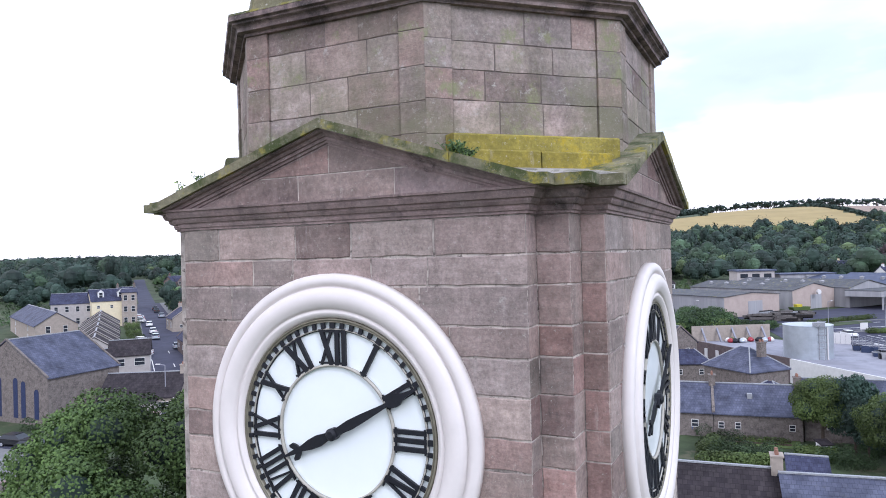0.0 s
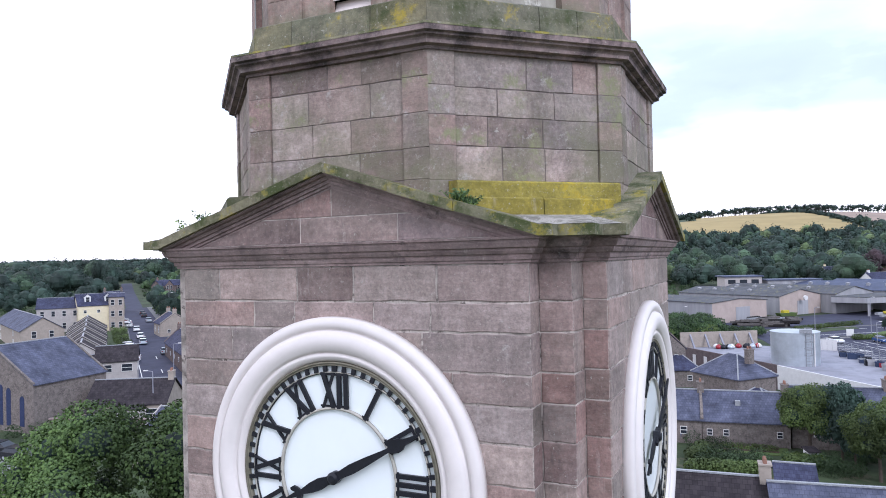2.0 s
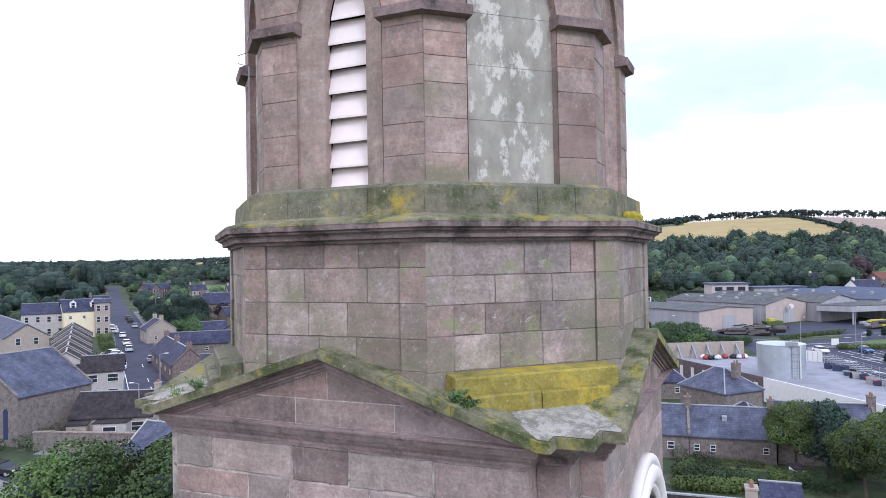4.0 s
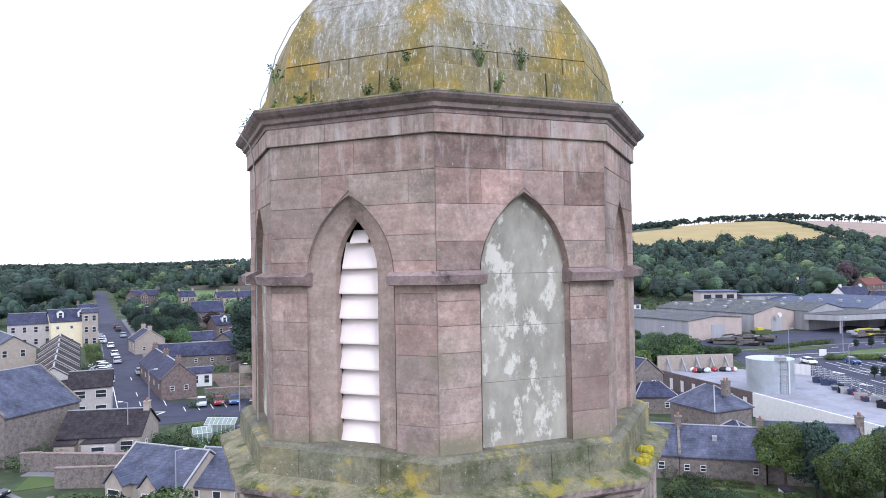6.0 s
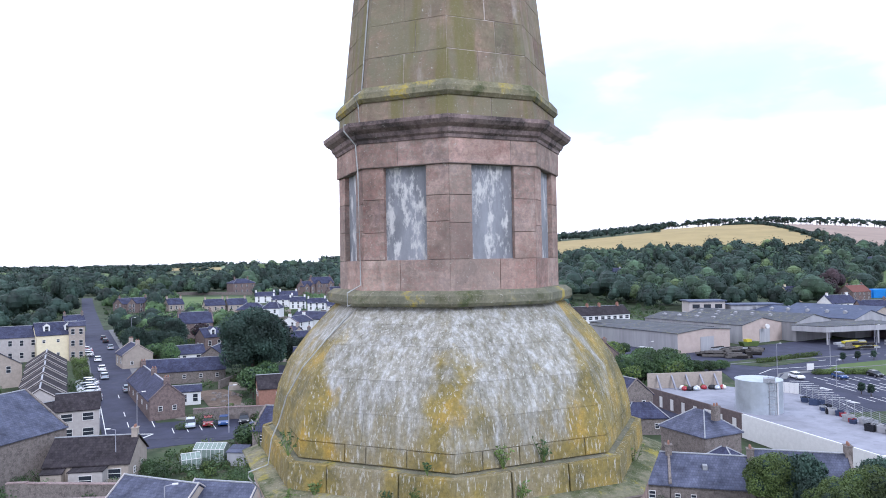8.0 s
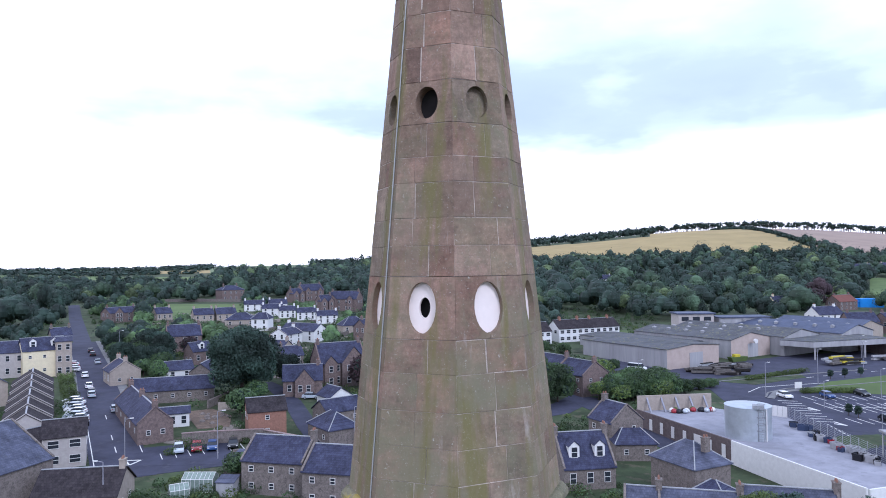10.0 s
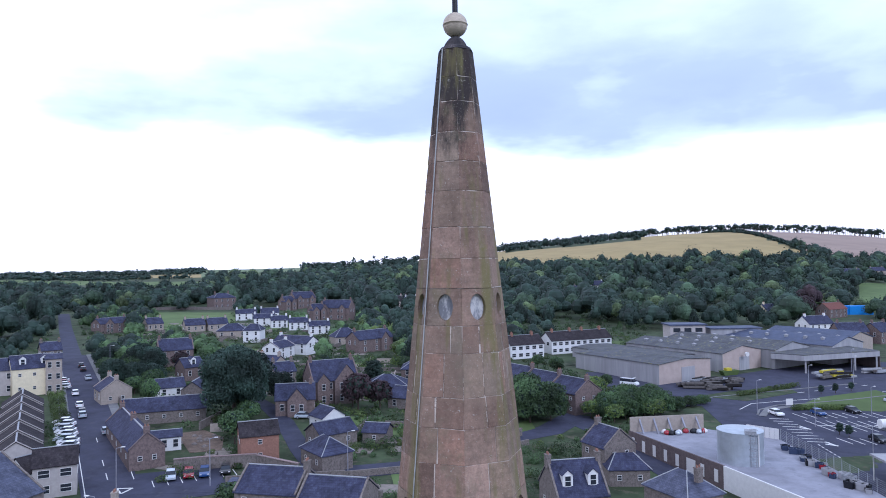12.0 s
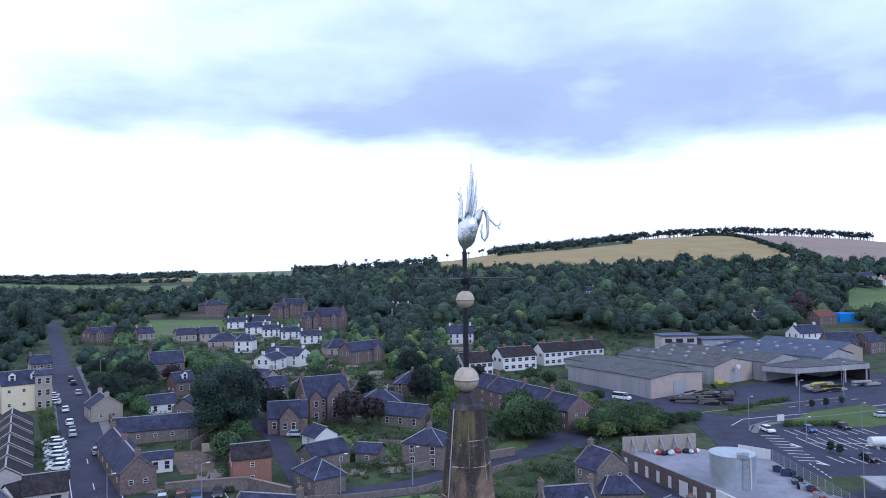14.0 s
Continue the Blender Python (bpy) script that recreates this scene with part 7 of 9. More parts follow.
house("cottage", "small hipped cottage beside a stone house", -12.2, 117.7, 21, 6.9, 7, 2.7, 4.6, M_RUBBLE, M_SLATE, floors=1, cols=2, size="small", hip=True, stacks=())
house("house", "rubble stone house with hipped slate roof", -1.9, 99.3, -42, 8.4, 6.8, 5.4, 8.1, M_RUBBLE, M_SLATEL, cols=0, hip=True, stacks=(0.35,))
house("outbuilding", "low stone outhouse with slate roof", 1.3, 92.9, -22, 6.6, 6, 2.4, 4.6, M_RUBBLE, M_SLATE, floors=1, cols=0, hip=True, stacks=())
house("cottage", "long rubble stone cottage with slate roof", -7.0, 84.0, 6, 4.1, 7.5, 2.9, 5.6, M_RUBBLE, M_SLATEL, floors=1, cols=1, size="small", stacks=(0.5,), skews=True, gable_windows=False)
row_cottage = house("cottage", "long rubble stone cottage with slate roof", -0.3, 84.7, 7, 9.4, 7.5, 2.9, 5.6, M_RUBBLE, M_SLATEL, floors=1, cols=0, size="small", stacks=(0.5,), skews=True, gable_windows=False)
for x_ in (-3.9, -2.1, 3.6):              # three small sashes and a rooflight
    add_window(row_cottage, Matrix.Translation((x_, -3.75, 1.1)) @ Matrix.Diagonal((0.8, 1, 0.85, 1)), "small")
Build().box(-0.9, -0.35, -2.0, -1.2, 4.15, 4.75, Matrix.Translation((0, 0, 0.1))).done("rooflight", M_LEAD, row_cottage, "small leaded rooflight")
house("cottage", "stone cottage with dark slate roof", 9.73, 86.46, 7, 10.5, 7.5, 3.4, 6.4, M_RUBBLE, M_SLATEL, floors=1, cols=2, size="small", stacks=(0.5,), skews=True, gable_windows=False)
house("cottage", "near cottage with rough brown stone tiles", -0.9, 47.0, 5, 6.9, 7, 3.5, 6.5, M_RUBBLE, M_SLATEB, floors=1, cols=2, size="small", stacks=(0.5,), stack_mat=M_BEIGE, gable_windows=False)
house("cottage", "near cottage with purple slate roof", 7.3, 47.1, 9, 8.9, 7, 3.5, 6.5, M_RUBBLE, M_SLATEL, floors=1, cols=3, size="small", stacks=(), gable_windows=False)
house("shed", "garden shed with a slate roof", 4.7, 63.7, 4, 3.0, 4, 2.2, 3.2, M_RUBBLE, M_SLATE, floors=1, cols=0, stacks=(), gable_windows=False)
house("bungalow", "grey bungalow with hipped roof", -202.0, 257.1, 32, 13.4, 9, 3, 6, M_BEIGE, M_SLATE, floors=1, cols=3, hip=True, stacks=())
house("outbuilding", "low slate-roofed outbuilding behind the houses", -128.4, 147.7, -65, 14.5, 6, 2.8, 5, M_RUBBLE, M_SLATE, floors=1, cols=2, size="small", stacks=())
house("outbuilding", "small slate-roofed garden store", -63.4, 125.3, 8, 5.0, 5, 2.2, 3.6, M_RUBBLE, M_SLATE, floors=1, cols=1, size="small", stacks=())
house("cottage", "white cottage with slate roof behind the cottages", -236.2, 334.3, 40, 10.1, 8, 3.4, 6, M_HARL, M_SLATE, cols=3, floors=1)
for i, (yy, z1) in enumerate(((-5.6, 4.6), (-3.1, 5.6), (-1.6, 6.0), (1.6, 6.0), (3.1, 5.6), (5.6, 4.6))):
    pts_ = arch_points(0.42, 0.6, z1 - 0.5, z1)
    v = [(-5.9 - d, -yy - s_, z_) for d in (0.04, -0.2) for s_, z_ in pts_]
    n_ = len(pts_)
    piece("lancet_window", v, [tuple(range(n_)), tuple(range(n_, 2 * n_))[::-1]] + [(j, n_ + j, n_ + (j + 1) % n_, (j + 1) % n_) for j in range(n_)], M_LANCET, hall, "tall blue lancet window")

# ---- the depot and the yard ----
M_SHEET = plain_material("grey_roof_sheeting", (0.085, 0.088, 0.098), 0.85, vary=0.35, scale=0.25, bump=0.2, stretch=(1, 1, 1), second=(0.155, 0.155, 0.10), at=0.56, soft=0.05)
M_CLAD = plain_material("pale_wall_cladding", (0.31, 0.31, 0.325), 0.8, vary=0.2, scale=0.5, bump=0.1, stretch=(1, 1, 0.1))
M_PINKWALL = plain_material("pinkish_render", (0.40, 0.33, 0.295), 0.9, vary=0.1, scale=0.5, bump=0.2)
M_YBRICK = plain_material("dark_yard_brick", (0.12, 0.095, 0.095), 0.9, vary=0.25, scale=1.5, bump=0.3)
M_NAVY = plain_material("navy_cladding", (0.035, 0.05, 0.10), 0.5, vary=0.1, scale=0.5)
M_STEEL = plain_material("galvanised_steel", (0.46, 0.50, 0.54), 0.35, 0.55, vary=0.12, scale=0.8, bump=0.05)
M_BLUEP = plain_material("bright_blue_paint", (0.03, 0.22, 0.62), 0.5, vary=0.1, scale=0.5)
M_LINE = plain_material("white_road_paint", (0.62, 0.62, 0.60), 0.8, vary=0.2, scale=3)


def shed(name, label, x, y, ux, uy, lu, lv, h, wall, roof, rise=0.8, doors=0):
    """A wide low building from one corner: lu along (ux, uy), lv to the left of it."""
    a = math.degrees(math.atan2(uy, ux))
    ob = thing(name, label, "warehouse", (x, y, ground(x + ux * lu, y + uy * lu)), a)
    b = Build()
    v = [(0, 0, -2), (lu, 0, -2), (lu, lv, -2), (0, lv, -2), (0, 0, h), (lu, 0, h), (lu, lv, h), (0, lv, h), (0, lv / 2, h + rise - 0.1), (lu, lv / 2, h + rise - 0.1)]
    b.add(v, [(0, 1, 5, 4), (2, 3, 7, 6), (1, 2, 6, 9, 5), (3, 0, 4, 8, 7)]).done("wall", wall, ob)
    r = Build()
    for s0, s1 in ((0, 1), (1, 0)):
        y0, y1 = (-0.3, lv / 2) if s0 == 0 else (lv / 2, lv + 0.3)
        z0, z1 = (h, h + rise) if s0 == 0 else (h + rise, h)
        v = [(xx, yy, zz + dz) for dz in (0, 0.2) for xx, yy, zz in ((-0.3, y0, z0), (lu + 0.3, y0, z0), (lu + 0.3, y1, z1), (-0.3, y1, z1))]
        r.add(v, [(3, 2, 1, 0), (4, 5, 6, 7), (0, 1, 5, 4), (1, 2, 6, 5), (2, 3, 7, 6), (3, 0, 4, 7)])
    rf = r.done("roof", roof, ob)
    for i in range(int(lu / 1.5)):          # raised seams of the sheeting
        q = Build()
        for y0, z0, y1, z1 in ((-0.28, h + 0.2, lv / 2, h + rise + 0.2), (lv / 2, h + rise + 0.2, lv + 0.28, h + 0.2)):
            x0 = 0.4 + i * 1.5
            q.add([(x0, y0, z0 + 0.05), (x0 + 0.12, y0, z0 + 0.05), (x0 + 0.12, y1, z1 + 0.05), (x0, y1, z1 + 0.05)], [(0, 1, 2, 3)])
        q.done("seam", roof, rf)
    for i in range(doors):
        Build().box(lu * (i + 0.35) / doors, lu * (i + 0.75) / doors, -0.06, 0.05, -0.5, h * 0.7).done("door", M_CLAD, ob, "pale roller door")
    for i in range(3):
        TAKEN.append((x + ux * lu * (i + 0.5) / 3 - uy * lv / 2, y + uy * lu * (i + 0.5) / 3 + ux * lv / 2, max(lu / 2, lv / 2)))
    return ob


def gable_front(ob, lu, lv, h, rise, mat):
    """A rendered skin on the gable end of a shed."""
    v = [(lu + 0.03, 0, -1), (lu + 0.03, lv, -1), (lu + 0.03, lv, h), (lu + 0.03, lv / 2, h + rise - 0.12), (lu + 0.03, 0, h)]
    piece("gable_wall", v, [(0, 1, 2, 3, 4)], mat, ob, "pinkish rendered gable wall")
    Build().box(lu - 0.1, lu + 0.12, lv * 0.42, lv * 0.68, -0.6, h * 0.74).done("roller_door", M_CLAD, ob, "pale roller door")


UX, UY = 0.80, -0.60
M_BLUEROOF = plain_material("blue_roof_sheeting", (0.062, 0.075, 0.125), 0.6, vary=0.3, scale=0.3, bump=0.2, second=(0.10, 0.112, 0.155), at=0.54)
wh = shed("warehouse", "low grey warehouse with pinkish end wall", -40.6, 228.8, 0.797, -0.605, 35.5, 23.2, 5.9, M_CLAD, M_SHEET, 0.9)
gable_front(wh, 35.5, 23.2, 5.9, 0.9, M_PINKWALL)
wh = shed("warehouse", "wide grey depot hall with streaked roof", -27.4, 260.3, UX, UY, 41, 20.4, 6.0, M_CLAD, M_SHEET, 2.0)
gable_front(wh, 41, 20.4, 6.0, 2.0, M_PINKWALL)
shed("warehouse", "second bay of the depot with streaked roof", -15.0, 276.8, UX, UY, 46, 20.0, 6.2, M_CLAD, M_SHEET, 2.2)
shed("warehouse", "low flat-roofed shed between the depot halls", -46.0, 252.0, UX, UY, 40, 18, 4.6, M_CLAD, M_SHEET, 0.5)
shed("warehouse", "workshop with a blue metal roof", 4.0, 292.5, UX, UY, 46, 20.0, 6.4, M_CLAD, M_BLUEROOF, 2.6)
shed("warehouse", "workshop with a blue metal roof", 22.0, 309.0, UX, UY, 34, 18.0, 6.0, M_BEIGE, M_BLUEROOF, 2.6)
office = thing("office_block", "white flat-roofed office above the depot roofs", "office", (-13.0, 284.0, 1.0), 22)
Build().box(0, 14, 0, 9, -2, 10.2).done("wall", M_PALE, office)
Build().box(-0.6, 14.6, -0.6, 9.6, 10.2, 10.7).done("roof", M_BLUEROOF, office, "flat blue-grey roof")
for i in range(3):
    Build().box(1.2 + i * 4.4, 4.0 + i * 4.4, -0.06, 0.05, 7.6, 9.2).done("window", M_GLASS, office, "dark ribbon window")
annexe = thing("office_block", "low grey-roofed annexe beside the office", "office", (2.0, 290.0, 1.0), 22)
Build().box(0, 20, 0, 9, -2, 8.6).done("wall", M_CLAD, annexe)
Build().box(-0.5, 20.5, -0.5, 9.5, 8.6, 9.0).done("roof", M_BLUEROOF, annexe)
canopy = thing("canopy", "wide grey canopy over a dark loading bay", "canopy")
CP = [(20.3, 246.6), (29.7, 242.8), (54.2, 261.5), (43.0, 279.0), (21.5, 262.0)]
k = len(CP)
for nm, z0, z1, mt in (("fascia", 4.2, 5.9, M_CLAD), ("canopy_roof", 5.903, 6.15, M_SHEET)):
    piece(nm, [(x, y, z1) for x, y in CP] + [(x, y, z0) for x, y in CP], [tuple(range(k)), tuple(range(k, 2 * k))[::-1]] + [(i, k + i, k + (i + 1) % k, (i + 1) % k) for i in range(k)], mt, canopy)
for x, y in ((53.2, 261.3), (46.0, 255.6), (30.2, 243.9)):
    Build().box(x - 0.25, x + 0.25, y - 0.25, y + 0.25, -1, 4.2).done("column", M_CLAD, canopy)
for (x0, y0), (x1, y1) in ((CP[2], CP[3]), (CP[3], CP[4])):
    d = math.hypot(x1 - x0, y1 - y0)
    Build().box(0, d, -0.2, 0.0, -1, 4.2, Matrix.Translation((x0, y0, 0)) @ Matrix.Rotation(math.atan2(y1 - y0, x1 - x0), 4, "Z")).done("back_wall", M_YBRICK, canopy, "dark inner wall of the bay")
TAKEN.append((38, 260, 20))
sign = thing("round_sign", "round white sign on the depot wall", "sign", (12.9, 242.6, 5.9), 43)
Build().bar((0, 0.2, 0), (0, -0.35, 0), 0.75, 20).done("disc", M_FRAME, sign)

# yard: a raised concrete deck behind a brick and white wall
DECK = 2.2
yard = thing("yard_deck", "raised pale concrete yard behind a brick wall", "yard")
YP = [(-13.5, 139.0), (4.0, 118.6), (20.0, 98.0), (27.5, 104.0), (14.3, 141.2), (0.3, 146.5)]
k = len(YP)
piece("deck", [(x, y, DECK) for x, y in YP] + [(x, y, DECK - 0.3) for x, y in YP], [tuple(range(k)), tuple(range(k, 2 * k))[::-1]] + [(i, k + i, k + (i + 1) % k, (i + 1) % k) for i in range(k)], M_CONC, yard)


def upright(parent, name, p, q, z0, z1, mat, thick=0.3, label=""):
    d = math.hypot(q[0] - p[0], q[1] - p[1])
    m = Matrix.Translation((p[0], p[1], 0)) @ Matrix.Rotation(math.atan2(q[1] - p[1], q[0] - p[0]), 4, "Z")
    ob = Build().box(0, d, -thick, 0, z0, z1, m).done(name, mat, parent, label)
    return ob, m, d


face, fm, fd = upright(yard, "brick_wall", YP[0], YP[1], -2.5, DECK + 0.35, M_YBRICK, 0.3, "dark brick yard wall with white windows")
for i in range(8):
    if i == 5:
        Build().box(fd * (i + 0.25) / 8, fd * (i + 0.95) / 8, -0.36, -0.28, -2.0, 1.6, fm).done("door", M_FRAME, face, "white double door")
    else:
        Build().box(fd * (i + 0.35) / 8, fd * (i + 0.62) / 8, -0.36, -0.28, -0.6, 1.5, fm).done("window", M_FRAME, face, "white boarded window")
upright(yard, "white_wall", YP[1], YP[2], -2.5, DECK + 0.3, M_HARL, 0.3, "white rendered yard wall")
upright(yard, "end_wall", YP[2], YP[3], -2.5, DECK + 0.2, M_HARL, 0.3)
back, bm_, bd = upright(yard, "back_wall", YP[0], YP[5], -2.0, 5.2, M_BEIGE, 0.35, "tall beige wall with sloping props")
for i in range(5):
    x = bd * (i + 0.6) / 5.2
    v = [(x, -0.3, 4.9), (x + 0.3, -0.3, 4.9), (x + 0.3, -0.3, 4.5), (x, -0.3, 4.5), (x, -2.6, DECK + 0.05), (x + 0.3, -2.6, DECK + 0.05), (x + 0.3, -2.1, DECK), (x, -2.1, DECK)]
    Build().add([bm_ @ Vector(p) for p in v], [(0, 1, 2, 3), (7, 6, 5, 4), (0, 4, 5, 1), (1, 5, 6, 2), (2, 6, 7, 3), (3, 7, 4, 0)]).done("prop", M_CONC, back)
TAKEN.append((10, 125, 30))
tank = thing("storage_tank", "tall round pale steel tank on the yard", "tank", (6.6, 123.6, DECK))
TR = 3.75
prof = [(TR, 0.0)]
for i in range(4):
    prof += [(TR, 1.25 * (i + 1) - 0.02), (TR + 0.012, 1.25 * (i + 1) - 0.015), (TR + 0.012, 1.25 * (i + 1) + 0.015), (TR, 1.25 * (i + 1) + 0.02)]
Build().lathe(prof + [(TR, 5.3), (TR + 0.06, 5.31), (TR + 0.06, 5.39), (TR - 0.1, 5.41), (0.2, 5.6)], 48).done("shell", M_STEEL, tank, "pale grey-blue steel shell")
lad = Build()
for s_ in (-0.4, 0.4):
    lad.bar((1.9 + s_, -3.55, 0), (1.9 + s_, -3.55, 5.9), 0.06, 6)
for i in range(12):
    lad.bar((1.5, -3.55, 0.4 + i * 0.45), (2.3, -3.55, 0.4 + i * 0.45), 0.03, 5)
lad.done("ladder", M_LEAD, tank, "caged steel ladder")
for i in range(5):
    Build().lathe([(0.62, 1.8 + i * 1.1), (0.67, 1.8 + i * 1.1), (0.67, 1.88 + i * 1.1), (0.62, 1.88 + i * 1.1)], 12, 0, Matrix.Translation((1.9, -3.75, 0)), True).done("ladder_hoop", M_LEAD, tank)
Build().bar((2.75, -2.75, 0), (2.75, -2.75, 5.3), 0.12, 8).done("pipe", M_FRAME, tank, "white down pipe")
Build().box(0.6, 2.4, -3.9, -2.2, 5.42, 6.0).done("platform", M_LEAD, tank)
fence = thing("yard_fence", "white panel fence along the yard edge", "fence")
a, b_ = (4.3, 145.6), (14.1, 141.4)
for i in range(12):
    t0, t1 = i / 12, (i + 0.94) / 12
    p, q = (a[0] + (b_[0] - a[0]) * t0, a[1] + (b_[1] - a[1]) * t0), (a[0] + (b_[0] - a[0]) * t1, a[1] + (b_[1] - a[1]) * t1)
    upright(fence, "panel", p, q, DECK - 0.1, DECK + (2.0 if i > 4 else 0.9), M_FRAME if i > 3 else M_CONC, 0.08)
mesh_fence = thing("mesh_fence", "grey mesh fence beside the car park", "fence")
a, b_ = (14.3, 141.2), (25.5, 110.0)
for i in range(15):
    p = (a[0] + (b_[0] - a[0]) * i / 14, a[1] + (b_[1] - a[1]) * i / 14)
    Build().bar((p[0], p[1], DECK - 0.2), (p[0], p[1], DECK + 2.1), 0.05, 6).done("post", M_LEAD, mesh_fence)
for j in range(7):
    Build().bar((a[0], a[1], DECK + 0.2 + j * 0.3), (b_[0], b_[1], DECK + 0.2 + j * 0.3), 0.02, 4).done("rail", M_LEAD, mesh_fence)
rg = random.Random(21)
for i in range(34):
    t = rg.uniform(0.15, 0.95)
    x, y = a[0] + (b_[0] - a[0]) * t - rg.uniform(0.6, 3.2) * 0.86, a[1] + (b_[1] - a[1]) * t - rg.uniform(0.6, 3.2) * 0.5
    mat, word = rg.choice(((M_NAVY, "dark blue"), (M_REDP, "red"), (M_BLACK, "black"), (M_CLAD, "pale grey"), (M_LEAD, "grey"), (M_NAVY, "dark blue"), (M_BLACK, "black"), (M_NAVY, "dark blue")))
    s = rg.uniform(0.5, 0.9)
    ob = thing("crate", f"{word} plastic crate on the yard deck", "crate", (x, y, DECK), rg.uniform(0, 90), "crates on the yard")
    Build().lathe([(s, 0), (s * 1.03, 0.08), (s * 1.03, 0.8 * s), (s * 1.1, 0.82 * s), (s * 1.1, 1.2 * s), (s * 0.95, 1.2 * s), (s * 0.95, 0.3)], 4, 45).done("box", mat, ob)
for i in range(14):
    t = 0.30 + 0.04 * i + rg.uniform(-0.04, 0.04)
    x, y = YP[0][0] + (YP[5][0] - YP[0][0]) * t + rg.uniform(1.4, 3.4), YP[0][1] + (YP[5][1] - YP[0][1]) * t - rg.uniform(1.6, 4.0)
    mat, word = ((M_REDP, "red"), (M_FRAME, "white"), (M_BLACK, "black"), (M_LAWN, "green"), (M_STEEL, "silver"), (M_BLACK, "black"))[i % 6]
    ob = thing("waste_sack", f"{word} full sack by the yard wall", "sack", (x + rg.uniform(-0.5, 0.5), y + rg.uniform(-0.5, 0.5), DECK), rg.uniform(0, 90), "sacks on the yard")
    Build().lathe([(0.35, 0), (0.6, 0.15), (0.62, 0.45), (0.4, 0.75), (0.12, 0.9)], 9).done("sack", mat, ob, smooth=True)
apron("road", [(14.6, 141.0), (25.4, 110.5), (27.8, 104.0), (46.0, 120.0), (40.0, 150.0), (24.0, 152.0), (15.0, 150.0)], M_ASPHALT, 0.06, "asphalt service way beside the yard fence")
store = thing("navy_store", "navy clad shop with pale canopy roof", "shop", (27.5, 131.5, -1.5), 18)
Build().box(3, 22, -18, -2.5, -1, 5.2).done("wall", M_NAVY, store)
Build().box(0, 24, -6, 0.5, 4.2, 4.55).done("canopy_roof", M_CLAD, store, "pale flat canopy")
Build().add([(2, -5.5, 5.2), (24, -5.5, 5.2), (24, -20, 5.2), (2, -20, 5.2), (9, -12.5, 8.6), (24, -12.5, 8.6)], [(3, 4, 0), (0, 4, 5, 1), (2, 5, 4, 3)]).done("pitched_roof", M_BLUEROOF, store, "dark blue pitched roof")
for x in (0.5, 6, 12, 18):
    Build().bar((x, 0.2, -1), (x, 0.2, 4.2), 0.12, 8).done("post", M_FRAME, store)
TAKEN.append((37, 122, 13))
unit = thing("blue_unit", "bright blue industrial unit far off", "industrial unit", (*from_bearing(430, 1495), ground(*from_bearing(430, 1495))), 20)
SEEN += [(430, 1495, 30), (395, 1490, 40), (360, 1485, 40), (415, 1450, 30), (380, 1440, 30)]
Build().box(-7, 7, -5, 5, -2, 5).done("wall", M_BLUEP, unit)
Build().box(-14, -7, -4, 4, -2, 3.2).done("annexe", M_BLUEP, unit)
for f_, s_, ln_, mt_, rf_, lb_ in ((400, 1345, 12, M_CREAM, M_SLATE, "cream gabled house behind the depot"), (330, 1420, 14, M_HARL, M_SLATE, "white gabled house by the depot"), (300, 1480, 12, M_PINKSTONE, M_SLATE, "pink stone house with slate roof"), (300, 1530, 10, M_PINKSTONE, M_SLATE, "gabled pink stone house"), (410, 1450, 16, M_PINKSTONE, M_REDTILE, "house with a red tiled roof"), (700, 1480, 22, M_BEIGE, M_SLATE, "far terrace on the hillside"), (720, 1530, 24, M_BEIGE, M_SLATE, "far terrace on the hillside"), (690, 1565, 20, M_HARL, M_REDTILE, "far house with a red roof"), (520, 995, 14, M_RUBBLE, M_SLATE, "far stone house among trees"), (560, 1010, 12, M_RUBBLE, M_SLATE, "far stone house among trees"), (600, 1040, 10, M_HARL, M_SLATE, "far white house among trees"), (470, 682, 12, M_PINKWALL, M_SLATEB, "pale pink house among trees"), (465, 712, 9, M_HARL, M_SLATE, "white house among trees"), (455, 735, 10, M_BEIGE, M_SLATE, "low house among trees"), (330, 812, 12, M_HARL, M_SLATE, "white house among trees"), (1000, 660, 40, M_BEIGE, M_SLATE, "far stone terrace in the woods")):
    x_, y_ = from_bearing(f_, s_)
    house("house", lb_, x_, y_, 18 + (s_ * 7) % 40, ln_, 9, 5, 8.5, mt_, rf_, cols=4, stacks=(-0.4, 0.4))

# ---- trees ----
plant(DARKTREE, -111.0, 146.0)
plant(BIGTREE, -102.4, 128.6)
plant(OAK, -39.0, 153.5)
plant(BRIGHT, -26.0, 176.5)
plant(COPPER, -79.5, 147.0)
plant(CONE, -60.0, 190.0)
near_tree = tree("tree", "leafy green tree close to the church", 17.8, 5.3, 110000, 0.07, M_LEAFT, 9, 0.3, 5, 60, 0.6)
near_tree.matrix_basis = pose(-20.9, 13.9, ground(-21, 13))
for x, y, h, w in ((6.6, 78.6, 0.98, 0.78), (12.4, 72.0, 0.95, 0.95), (15.5, 74.5, 1.05, 1.0), (19.5, 77.0, 0.9, 0.9), (22.0, 72.5, 0.8, 0.9)):
    plant(NEARG, x, y, h, w)
for x, y, h, w in ((9.6, 77.6, 0.62, 0.42), (10.6, 75.6, 0.5, 0.36), (17.2, 79.5, 0.6, 0.45)):
    plant(DARKTREE, x, y, h, w)
for x, y, h in ((-52.0, 222.0, 0.6), (-44.0, 214.0, 0.7), (-26.0, 197.0, 0.5), (-43.0, 168.0, 0.9), (-30.5, 166.5, 0.8)):
    plant(OAK, x, y, h)
